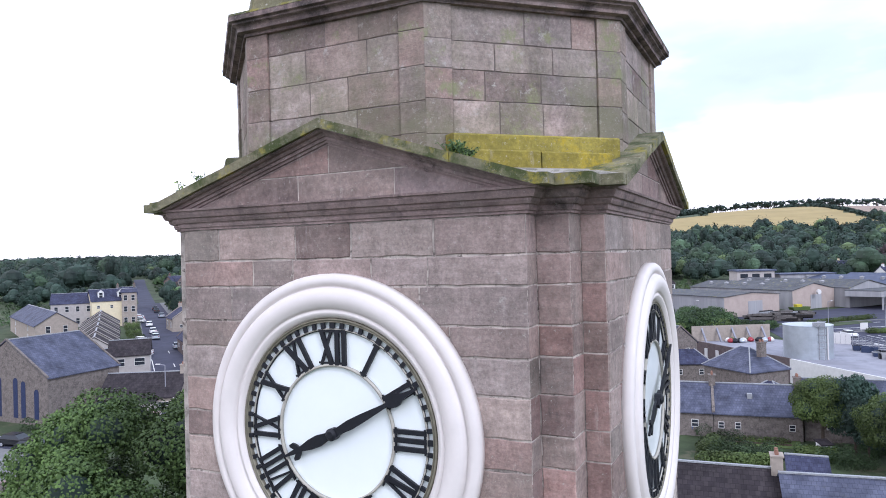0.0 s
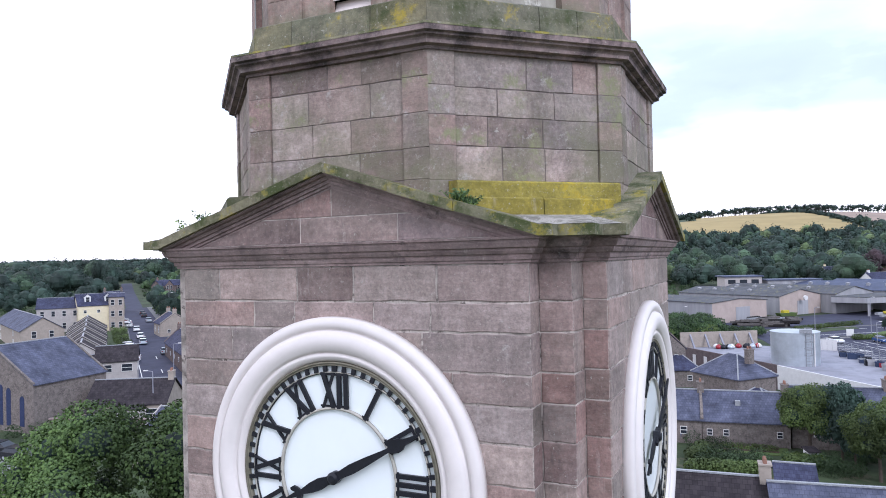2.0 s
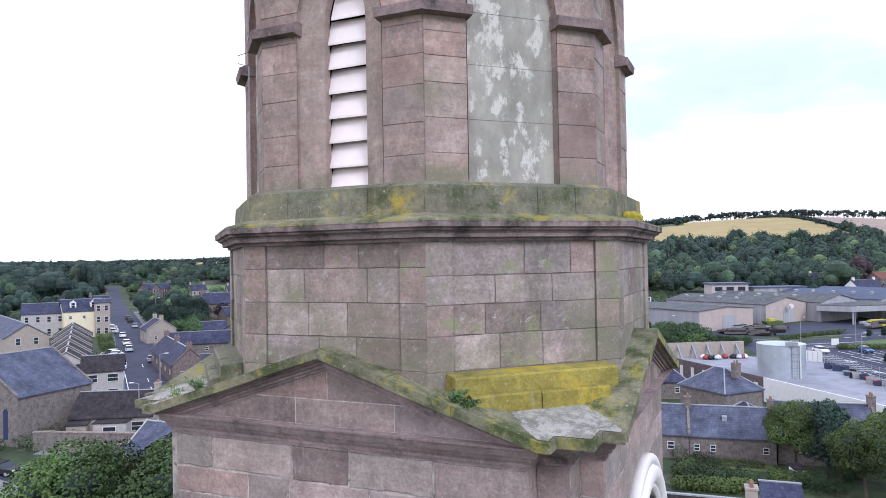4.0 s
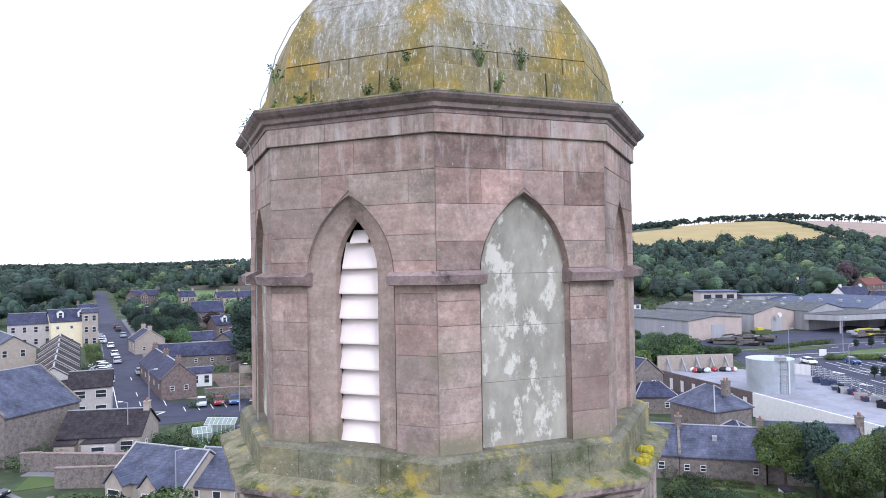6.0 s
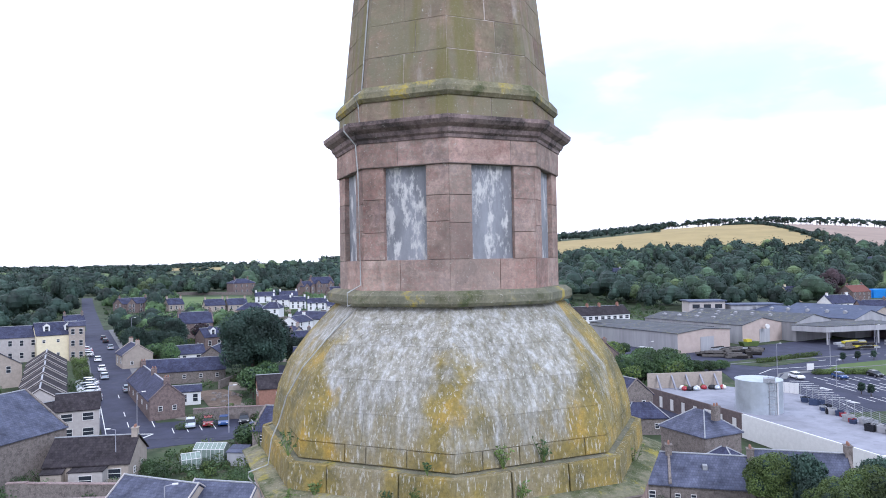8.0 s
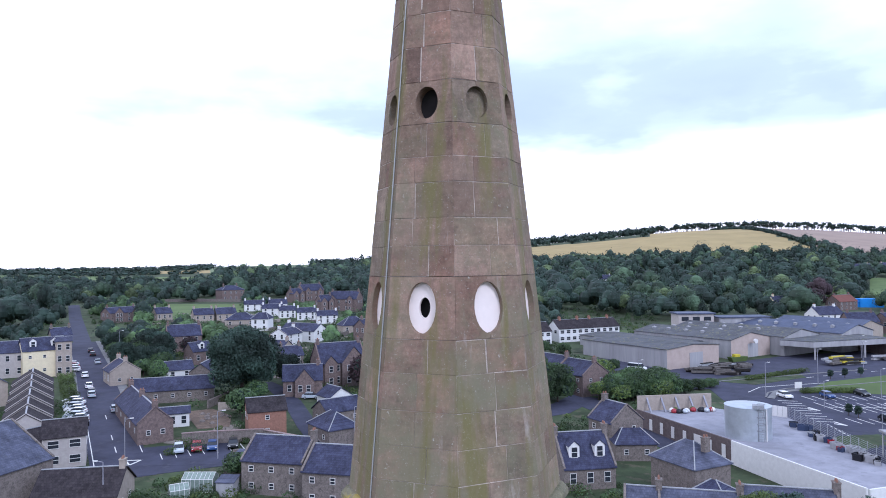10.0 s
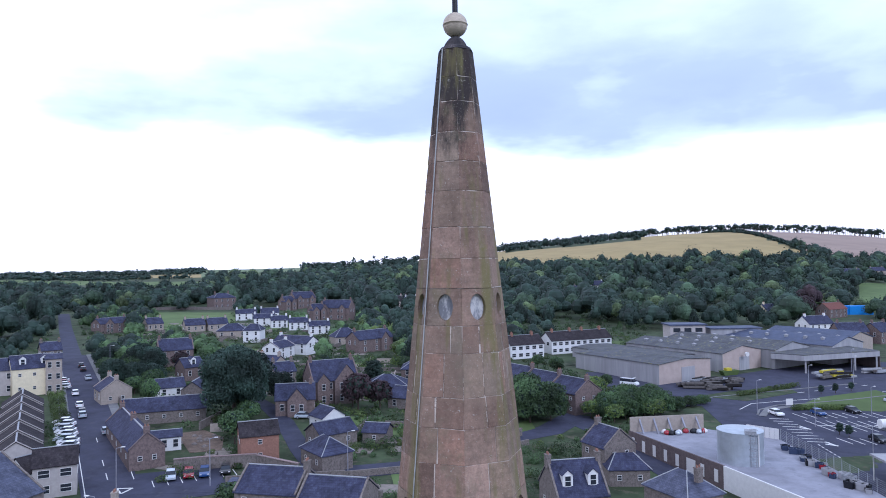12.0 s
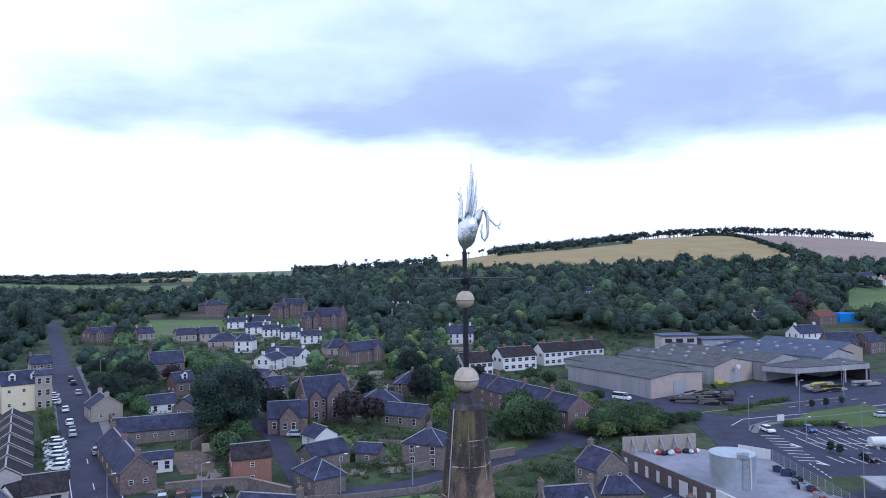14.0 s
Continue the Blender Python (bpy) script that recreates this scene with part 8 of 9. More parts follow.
for x, y, h, w in ((-41.5, 152.5, 1.75, 1.45), (-37.0, 150.5, 1.7, 1.4), (-33.0, 154.0, 1.5, 1.3), (-39.5, 157.5, 1.7, 1.4), (-20.5, 160.0, 0.95, 0.95), (-17.0, 162.0, 1.05, 1.05), (-13.0, 165.0, 1.15, 1.1), (-9.5, 169.5, 1.0, 1.0), (-17.0, 167.0, 1.2, 1.1), (-6.0, 175.0, 0.6, 0.8), (-12.0, 170.5, 1.15, 1.1), (-21.5, 166.0, 0.9, 1.0), (-14.5, 176.5, 0.8, 0.9), (-3.0, 181.5, 0.45, 0.7), (-0.2, 185.5, 0.4, 0.6)):
    plant(BUSH, x, y, h, w)
for x, y, h in ((-19.0, 158.0, 0.6), (-10.5, 164.0, 0.7), (-24.5, 160.0, 0.6)):
    plant(BRIGHT, x, y, h, h * 1.3)
for x, y, h in ((-103.0, 148.0, 0.6), (-72.0, 178.0, 0.8), (-88.0, 205.0, 0.8)):
    plant(DARKTREE, x, y, h)
for x, y, h in ((-75.0, 150.0, 0.8), (-83.0, 150.5, 0.7), (-160.0, 176.0, 0.7)):
    plant(COPPER, x, y, h)
rg = random.Random(33)
GARDENS = ((120, 300, 200, 420, 50, OAK), (200, 420, 130, 640, 90, OAK), (250, 460, 100, 900, 80, DARKTREE), (130, 250, 420, 760, 36, OAK), (100, 190, 220, 560, 26, OAK), (230, 430, 620, 960, 46, DARKTREE), (230, 420, -330, 95, 60, DARKTREE), (170, 330, 430, 760, 36, CONE), (170, 330, 560, 800, 44, BRIGHT), (240, 330, 150, 640, 60, OAK), (240, 400, 650, 900, 50, OAK), (195, 260, 130, 330, 34, DARKTREE), (125, 210, 230, 420, 16, BRIGHT), (150, 200, 60, 130, 10, OAK), (150, 230, 660, 880, 16, OAK))
ROUTES = [ROAD, CROSS, LANE]


def free(x, y, r):
    for tx, ty, tr in TAKEN:
        if (x - tx) ** 2 + (y - ty) ** 2 < (tr + r) ** 2:
            return False
    for line in ROUTES:
        for (x0, y0), (x1, y1) in zip(line, line[1:]):
            d2 = (x1 - x0) ** 2 + (y1 - y0) ** 2
            t = max(0, min(1, ((x - x0) * (x1 - x0) + (y - y0) * (y1 - y0)) / d2))
            if math.hypot(x - x0 - t * (x1 - x0), y - y0 - t * (y1 - y0)) < 6.0 + r * 0.5:
                return False
    return True


belt = {OAK: Build(), DARKTREE: Build(), CONE: Build(), BRIGHT: Build()}
for f0, f1, s0, s1, n, proto in GARDENS:
    done = 0
    for _ in range(n * 4):
        f_, s_ = rg.uniform(f0, f1), rg.uniform(s0, s1)
        x, y = from_bearing(f_, s_)
        if any(f_ < fh < f_ + 75 and abs(s_ - sh) < hw + 8 for fh, sh, hw in SEEN):
            continue
        if done < n and free(x, y, 2.0) and not (300 < f_ < 455 and 255 < s_ < 398):
            if f_ > 235:                    # far ones joined
                h = rg.uniform(5.5, 9.5) * (1.25 if proto in (DARKTREE, CONE) else 1.0)
                r = h * (0.2 if proto is CONE else rg.uniform(0.36, 0.5))
                crown(belt[proto], rg, x, y, ground(x, y), r * 1.1, h, 210, 0.36)
                TAKEN.append((x, y, 2.0))
                done += 1
                continue
            plant(proto, x, y, rg.uniform(0.55, 0.95) * (0.8 if proto is DARKTREE else 1.0), rg.uniform(0.6, 1.0) * (0.8 if proto is DARKTREE else 1.0))
            done += 1

for proto, lab in ((OAK, "green garden trees among the far houses"), (DARKTREE, "large dark trees among the far houses"), (CONE, "dark conifers among the far houses"), (BRIGHT, "light green trees among the far houses")):
    tagged(belt[proto].done("garden_trees", {OAK: M_LEAF, DARKTREE: M_LEAFD, CONE: M_LEAFD, BRIGHT: M_LEAFB}[proto]), lab, "trees", kind="stuff")

# shrubs, hedges and rough growth of the gardens
b = Build()
for _ in range(3600):
    f_, s_ = rg.uniform(85, 430), rg.uniform(-200, 1130)
    x, y = from_bearing(f_, s_)
    r = rg.uniform(0.5, 1.7)
    if free(x, y, r * 0.6) and not (330 < f_ and 262 < s_ < 392):
        near = f_ < 150
        leaves(b, rg, (x, y, ground(x, y) + r * 0.5), r, r * 0.9, int(16 + 10 * r) * (6 if near else 2), 0.13 if near else 0.24, False)
tagged(b.done("garden_shrubs", M_LEAF), "mixed green shrubs and hedges of the gardens", "shrubs", kind="stuff")
b = Build()
for _ in range(1300):
    f_, s_ = rg.uniform(85, 330), rg.uniform(120, 1130)
    x, y = from_bearing(f_, s_)
    r = rg.uniform(0.5, 1.5)
    if free(x, y, r * 0.6):
        near = f_ < 150
        leaves(b, rg, (x, y, ground(x, y) + r * 0.5), r, r * 0.8, int(16 + 10 * r) * (6 if near else 2), 0.13 if near else 0.22, False)
for x0, y0, x1, y1 in ((-171.8, 140.2, -134.0, 110.5), (-173.3, 139.0, -135.5, 109.3), (-4.4, 69.2, 1.8, 70.2), (20.9, 186.0, 33.5, 191.6), (9, 199, 24.9, 219), (-4.6, 73.5, -4.0, 77.0), (4.6, 74.4, 7.4, 74.8)):
    for i in range(40):
        t = i / 39
        x, y = x0 + (x1 - x0) * t + rg.uniform(-0.5, 0.5), y0 + (y1 - y0) * t + rg.uniform(-0.5, 0.5)
        leaves(b, rg, (x, y, ground(x, y) + 0.6), 0.8, 0.8, 110, 0.12, False)
tagged(b.done("bright_shrubs", M_LEAFB), "bright green shrubs and clipped hedges", "shrubs", kind="stuff")


# paths, gravel and lawns of the gardens, and the walls between them
M_GRAVEL = plain_material("beige_gravel", (0.20, 0.175, 0.15), 0.95, vary=0.3, scale=0.9, bump=0.3)


def plots(name, label, category, mat, n, seed, big, lift):
    rq, q = random.Random(seed), Build()
    done = 0
    for _ in range(n * 8):
        f_, s_ = rq.uniform(110, 380), rq.uniform(190, 800)
        x, y = from_bearing(f_, s_)
        w, d = rq.uniform(1.2, big), rq.uniform(3.0, big * 1.5)
        if done < n and free(x, y, 1.0):
            a = radians(rq.choice((20, 110)) + rq.uniform(-12, 12))
            c, s0 = math.cos(a), math.sin(a)
            cs = [(x + u * w * c - v_ * d * s0, y + u * w * s0 + v_ * d * c) for u, v_ in ((-0.5, -0.5), (0.5, -0.5), (0.5, 0.5), (-0.5, 0.5))]
            q.add([(px, py, ground(px, py) + lift) for px, py in cs], [(0, 1, 2, 3)])
            done += 1
    return tagged(q.done(name, mat), label, category, kind="stuff")


for i in range(14):
    ob = thing("rubble_heap", "small heap of broken stone on bare earth", "rubble", (-98.5 + rg.uniform(-5, 5), 111.6 + rg.uniform(-4, 4), 0), rg.uniform(0, 90), "heaps of stone")
    ob.location.z = ground(ob.location.x, ob.location.y) + 0.1
    r = rg.uniform(0.4, 0.9)
    Build().lathe([(r, -0.1), (r * 0.8, r * 0.3), (r * 0.35, r * 0.55), (0.02, r * 0.62)], 6).done("stone", M_RUBBLE, ob)
plots("garden_paths", "beige gravel paths and yards between the houses", "paths", M_GRAVEL, 90, 5, 6, 0.07)
plots("garden_lawns", "small mown lawns between the houses", "lawns", M_MEADOW, 46, 6, 9, 0.05)
rq = random.Random(44)
made = 0
for _ in range(400):
    f_, s_ = rq.uniform(110, 340), rq.uniform(200, 800)
    x, y = from_bearing(f_, s_)
    a, ln = radians(rq.choice((20, 110)) + rq.uniform(-14, 14)), rq.uniform(7, 18)
    ends = [(x + ln * t * math.cos(a), y + ln * t * math.sin(a)) for t in (0, 0.33, 0.66, 1)]
    if made < 44 and all(free(px, py, 0.4) for px, py in ends):
        wall_run("garden_wall", "low rubble stone wall between gardens", [ends[0], ends[3]], rq.uniform(1.0, 1.8), rq.choice((M_RUBBLE, M_RUBBLE, M_BEIGE)), 0.35)
        made += 1


# ---- woods and hedges of the distance ----
def wooded(f_, s_):
    if cover(f_, s_) != 0:
        return False
    if s_ < 95:
        return 260 < f_ < 690
    if s_ < 345:
        return 455 < f_ < 690
    if s_ < 640:
        return f_ > 470
    if s_ < 960:
        return f_ > 330
    if s_ < 1110:
        return f_ > 345
    return f_ > 345


woods = [Build(), Build(), Build(), Build()]
stand = collections.defaultdict(list)
for _ in range(9000):
    f_ = 260 + 760 * math.sqrt(rg.random())
    s_ = rg.uniform(-320, 1640)
    if not wooded(f_, s_) or 390 < f_ < 470 and 1225 < s_ < 1290:
        continue
    if any(f_ < fh < f_ + 40 and abs(s_ - sh) < hw + 3 for fh, sh, hw in SEEN):
        continue
    x, y = from_bearing(f_, s_)
    if not free(x, y, 3.0):
        continue
    kind = rg.choices((0, 1, 2), (2.2, 7, 0.6))[0]
    if 385 < f_ < 450 and 1385 < s_ < 1440:
        kind = 3                            # a stand of copper beeches
    h = rg.choice((rg.uniform(10, 15), rg.uniform(13, 22))) if f_ > 330 else rg.uniform(8, 12)
    h *= 0.8 if 95 < s_ < 345 else 1.0
    if s_ < 95:
        kind, h = rg.choice((1, 1, 1, 0)), rg.uniform(12, 19)
    slim = kind == 1 and rg.random() < 0.22
    r = h * (0.24 if slim else rg.uniform(0.40, 0.60))
    cell = (int(x // 12), int(y // 12))
    if any((x - px) ** 2 + (y - py) ** 2 < (0.62 * (r + pr)) ** 2 for i in (-1, 0, 1) for j in (-1, 0, 1) for px, py, pr in stand[cell[0] + i, cell[1] + j]):
        continue
    stand[cell].append((x, y, r))
    crown(woods[kind], rg, x, y, ground(x, y) - (0.06 * h if not slim else 0), r, h, 620 if f_ < 400 else 380 if f_ < 560 else 150, 0.42 if f_ < 400 else 0.5 if f_ < 560 else 0.9)
for i in range(1500):
    f_, s_ = rg.uniform(1020, 1540), rg.uniform(-330, 1115) if i < 900 else rg.uniform(-150, 345)
    if cover(f_, s_) != 0 or s_ < 345 and rg.random() < 0.3:
        continue
    x, y = from_bearing(f_, s_)
    h = rg.uniform(10, 15) if s_ > 345 else rg.uniform(3, 9)
    leaves(woods[1], rg, (x, y, ground(x, y) + h * 0.4), h * (0.5 if s_ > 345 else 1.3), h * 0.5, 18, 2.2)
for i in range(240):                      # wood on the crest
    s_, f_ = rg.uniform(866, 1128), rg.uniform(1400, 1500)
    x, y = from_bearing(f_, s_)
    h = rg.uniform(11, 17)
    leaves(woods[1], rg, (x, y, ground(x, y) + h * 0.45), h * 0.4, h * 0.5, 18, 2.0)
for i in range(260):                      # hedge across the fields
    f_ = 960 + i * 2.1
    s_ = 1230 + (1500 - f_) * 0.32 + rg.uniform(-3, 3)
    x, y = from_bearing(f_, s_)
    leaves(woods[1], rg, (x, y, ground(x, y) + 2), 4, 3.0, 9, 2.2)
tagged(woods[0].done("far_woods", M_LEAFW), "mixed green woods beyond the town", "woods", kind="stuff")
tagged(woods[1].done("far_woods", M_LEAFD), "dark woods and plantation on the hillside", "woods", kind="stuff")
tagged(woods[2].done("far_woods", M_LEAFO), "lighter olive trees in the far woods", "woods", kind="stuff")
tagged(woods[3].done("far_woods", M_LEAFP), "dark purple copper beeches in the woods", "woods", kind="stuff")
b, t = Build(), Build()
for i in range(420):                      # pines along the crest
    s_ = rg.uniform(560, 1545) if i < 70 else rg.uniform(1112, 1545)
    f_ = 1505 + rg.uniform(-12, 25)
    x, y = from_bearing(f_, s_)
    h = rg.uniform(9, 21)
    z = ground(x, y)
    t.bar((x, y, z - 1), (x, y, z + h * 0.7), 0.45, 5, 0.3)
    leaves(b, rg, (x, y, z + h * 0.78), h * rg.uniform(0.22, 0.4), h * 0.24, 18, 1.5)
tagged(b.done("crest_pines", M_LEAFD), "row of dark pines along the hill crest", "pines", kind="stuff")
tagged(t.done("crest_pine_trunks", M_BARK), "bare trunks of the pines on the crest", "pine trunks", kind="stuff")

# ---- cars, lamps, walls and marks ----
turn = math.degrees(math.atan2(0.635, -0.773))
for kind, x, y in (("silver", -121.0, 109.0), ("white", -161.2, 136.4), ("white", -147.8, 125.9), ("silver", -138.1, 118.1), ("black", -141.0, 120.6), ("black", -190.9, 165.5), ("silver", -176.6, 154.6), ("black", -198.0, 171.0)):
    park(kind, x, y, turn)
for i in range(8):
    park(("white", "white", "silver", "white", "white", "silver", "white", "white")[i], -119.0 - 2.55 * i, 97.6 + 2.05 * i + 0.4 * math.sin(i * 2.3), turn + 72 + 5 * math.sin(i * 1.7))
for i, kind in enumerate(("white", "white", "red", "white")):
    park(kind, -171.5 - 3.0 * i, 141.2 + 2.4 * i, turn + 72)
for kind, x, y, a in (("silver", -86.2, 90.2, -50), ("red", -84.0, 92.2, -50), ("blue", -81.9, 93.8, -52), ("black", -79.3, 96.2, -52)):
    park(kind, x, y, a)
for kind, x, y, a in (("white", 16.4, 178.6, -62), ("blue", 25.9, 182.5, -66), ("black", 34.0, 188.0, -64), ("black", 34.2, 160.6, -64), ("silver", 41.5, 171.2, -30), ("silver", -88.1, 135.9, 20), ("van", -20.4, 203.4, -20), ("blue", -27.0, 31.0, 20), ("black", -58.0, 33.5, 30), ("black", -38.5, 166.0, 60), ("white", -95.0, 170.0, 20), ("black", 0.5, 111.0, 130), ("silver", 46.0, 205.0, 25)):
    park(kind, x, y, a)
for x, y, h in ((-87.5, 79.5, 8), (-77.2, 89.5, 8), (23.7, 169.8, 6), (12.3, 178.7, 8), (40.0, 222.4, 9), (30.7, 147.3, 6), (26.0, 200.5, 9), (43.4, 246.1, 8), (-16.5, 171.1, 8), (-59.4, 105.0, 7), (-49.0, 113.7, 7), (37.5, 185.1, 7), (-184.0, 170.0, 8), (-52.0, 49.0, 7)):
    street_lamp(x, y, h, 40)
for i in (0, 1, 3):                       # centre line and edge marks of the road
    p = (-96.0 - 0.773 * 9 * i, 85.8 + 0.635 * 9 * i)
    ribbon("road_mark", [p, (p[0] - 0.773 * 4, p[1] + 0.635 * 4)], 0.16, M_LINE, 0.058, "", parent=road)
for k2 in (-3.9, 3.9):
    ribbon("road_mark", [(-88.0 + 0.635 * k2, 79.4 + 0.773 * k2), (-112.0 + 0.635 * k2, 99.1 + 0.773 * k2)], 0.15, M_LINE, 0.058, "", parent=road)
for i in range(7):
    p = (-88.3 + 2.0 * i * 0.75, 88.0 + 2.0 * i * 0.85)
    ribbon("road_mark", [p, (p[0] + 2.8, p[1] - 2.4)], 0.14, M_LINE, 0.10, "", parent=road)
def bay_lines(x, y, n, step, reach, width=0.2):
    for i in range(n):
        p = (x + step[0] * i, y + step[1] * i)
        ribbon("parking_line", [p, (p[0] + reach[0], p[1] + reach[1])], width, M_LINE, 0.075, "", parent=road)


bay_lines(20.3, 181.8, 9, (2.25, 0.95), (2.6, -4.2))
bay_lines(24.5, 171.0, 8, (2.25, 0.75), (2.5, -4.2))
bay_lines(22.2, 175.2, 8, (2.25, 0.75), (2.3, -4.2))
bay_lines(26.5, 160.8, 6, (2.25, 0.55), (2.4, -4.0))
bay_lines(14.6, 174.4, 9, (0.72, -2.35), (4.2, 0.8))
ribbon("parking_line", [(24.3, 171.0), (42.0, 176.8)], 0.2, M_LINE, 0.075, "", parent=road)
for i in range(6):
    p = (22.2 + 0.48 * i, 154.0 - 1.6 * i)
    ribbon("parking_line", [p, (p[0] + 0.27, p[1] - 0.9)], 0.25, M_LINE, 0.075, "", parent=road)
for x, y in ((21.2, 167.8), (24.6, 155.2)):
    ribbon("road_arrow", [(x - 0.8, y + 1.4), (x + 0.9, y - 0.9)], 0.45, M_LINE, 0.075, "", parent=road)
    ribbon("road_arrow", [(x - 1.0, y - 0.4), (x + 1.3, y - 1.1)], 0.5, M_LINE, 0.078, "", parent=road)
for i in range(7):
    p = (15.0 + 4.6 * i, 200.5 + 4.35 * i)
    ribbon("road_mark", [p, (p[0] + 1.9, p[1] + 1.8)], 0.2, M_LINE, 0.075, "", parent=road)
ribbon("road_mark", [(8.5, 182.0), (11.5, 190.0), (19.0, 196.0), (30.0, 204.0), (52.0, 224.0)], 0.22, M_LINE, 0.075, "", parent=road)
ribbon("kerb", [(12.2, 177.0), (13.0, 183.0), (17.5, 190.0), (26.0, 196.0), (36.0, 204.0), (56.0, 222.0)], 0.45, M_PAVE, 0.2, "", parent=road)
ribbon("kerb", [(-4.5, 186.0), (3.0, 195.5), (14.0, 205.0), (26.0, 216.0), (42.0, 230.0)], 0.45, M_PAVE, 0.2, "", parent=road)
ribbon("pavement", [(13.2, 176.0), (15.0, 184.5), (20.5, 189.8)], 1.6, M_PAVE, 0.16, "grey pavement beside the car park", "pavement")
for x, y, s_ in ((30.0, 209.3, 0.42), (33.9, 212.2, 0.45), (38.5, 217.1, 0.42), (27.6, 164.0, 0.42), (29.1, 162.3, 0.42)):
    plant(CONE, x, y, s_ * 0.62, s_ * 0.72)
board = thing("sign_board", "white notice board on the verge", "sign", (20.3, 189.0, -0.6), 25)
Build().box(-0.9, 0.9, -0.06, 0.06, 0.6, 2.2).done("panel", M_FRAME, board)
for x in (-0.7, 0.7):
    Build().bar((x, 0, -0.2), (x, 0, 0.7), 0.05, 6).done("post", M_LEAD, board)


def pile(name, label, category, x, y, turn, lx, ly, n, h, mats, seed, base=None):
    """A heap of long pieces lying across each other."""
    rg_ = random.Random(seed)
    ob = thing(name, label, category, (x, y, ground(x, y) + 0.05 if base is None else base), turn)
    for i in range(n):
        cx, cy, cz = rg_.uniform(-lx, lx) * 0.7, rg_.uniform(-ly, ly) * 0.8, 0.25 + h * i / n
        a = rg_.uniform(-0.25, 0.25)
        Build().box(-lx * rg_.uniform(0.3, 0.6), lx * rg_.uniform(0.3, 0.6), -0.5, 0.5, -0.3, 0.3, Matrix.Translation((cx, cy, cz)) @ Matrix.Rotation(a, 4, "Z")).done("length", mats[i % len(mats)], ob)
    return ob


M_TIMBER = plain_material("grey_timber", (0.11, 0.10, 0.095), 0.9, vary=0.3, scale=1.5)
M_YELLOW = plain_material("yellow_paint", (0.45, 0.38, 0.03), 0.6, vary=0.15, scale=2)
pile("timber_stack", "stack of dark timber and pipes by the depot", "timber stack", 1.5, 214.0, 45, 6, 2.2, 14, 1.6, (M_TIMBER, M_DARK, M_LEAD), 3)
pile("timber_stack", "low stack of dark lengths on the forecourt", "timber stack", 8.5, 219.5, 45, 5, 1.8, 10, 1.2, (M_TIMBER, M_DARK), 4)
pile("timber_stack", "long low stack of dark pipes by the road", "timber stack", -1.5, 207.0, 20, 6, 1.8, 16, 1.5, (M_DARK, M_TIMBER), 8)
pile("timber_stack", "long low stack of dark pipes by the road", "timber stack", 5.5, 206.5, 20, 5, 1.6, 12, 1.3, (M_TIMBER, M_DARK), 9)
pile("scrap_heap", "heap of grey metal lengths with yellow pieces", "scrap heap", 36.6, 238.0, 38, 7, 2.4, 18, 2.0, (M_TIMBER, M_LEAD, M_YELLOW, M_DARK, M_LEAD), 5)
pile("scrap_heap", "low heap of grey metal on the forecourt", "scrap heap", 51.5, 252.5, 38, 7, 2.0, 12, 1.3, (M_LEAD, M_TIMBER, M_CLAD), 6)
skip = thing("skip", "green and yellow skip by the depot wall", "skip", (7.2, 232.5, 0.4), 40)
Build().add([(-2.4, -1, 0), (2.4, -1, 0), (2.4, 1, 0), (-2.4, 1, 0), (-3.2, -1.1, 1.5), (3.2, -1.1, 1.5), (3.2, 1.1, 1.5), (-3.2, 1.1, 1.5)], [(0, 1, 5, 4), (1, 2, 6, 5), (2, 3, 7, 6), (3, 0, 4, 7), (4, 5, 6, 7)]).done("tub", M_LAWN, skip)
Build().box(-1.5, 0.5, -0.7, 0.7, 1.5, 2.3).done("load", M_YELLOW, skip)
tanker = thing("trailer_tank", "white cylindrical tank in the car park", "tank", (39.5, 172.5, -1.2), 20)
Build().bar((-3.2, 0, 1.4), (3.2, 0, 1.4), 1.05, 18).done("barrel", M_HARL, tanker)
for x in (-2, 2):
    Build().box(x - 0.3, x + 0.3, -0.9, 0.9, 0, 0.7).done("saddle", M_LEAD, tanker)
wall_run("garden_wall", "tall stone boundary wall beside the car park", [(-88.5, 93.5), (-84.0, 97.0), (-76.5, 101.5), (-66.0, 99.0)], 2.2, M_RUBBLE, 0.5, M_MOULD)
wall_run("garden_wall", "stone wall below the hall", [(-72.0, 50.5), (-60.0, 56.5), (-55.5, 62.0)], 2.4, M_RUBBLE, 0.5, M_MOULD)
wall_run("garden_wall", "stone wall along the road", [(-109.8, 106.5), (-140.0, 131.5), (-168.0, 154.0)], 1.3, M_RUBBLE, 0.4)
wall_run("garden_wall", "long stone wall beside the lane", [(-53.0, 120.0), (-36.0, 139.0)], 1.6, M_RUBBLE, 0.4, M_MOULD)
wall_run("garden_wall", "low stone wall beside the street", [(-76.0, 92.0), (-58.0, 101.5), (-46.5, 110.0), (-33.0, 133.0)], 1.2, M_RUBBLE, 0.35)
wall_run("field_wall", "far stone wall above the lawn", [from_bearing(460, 255), from_bearing(462, 330), from_bearing(458, 395)], 1.8, M_RUBBLE, 0.6)

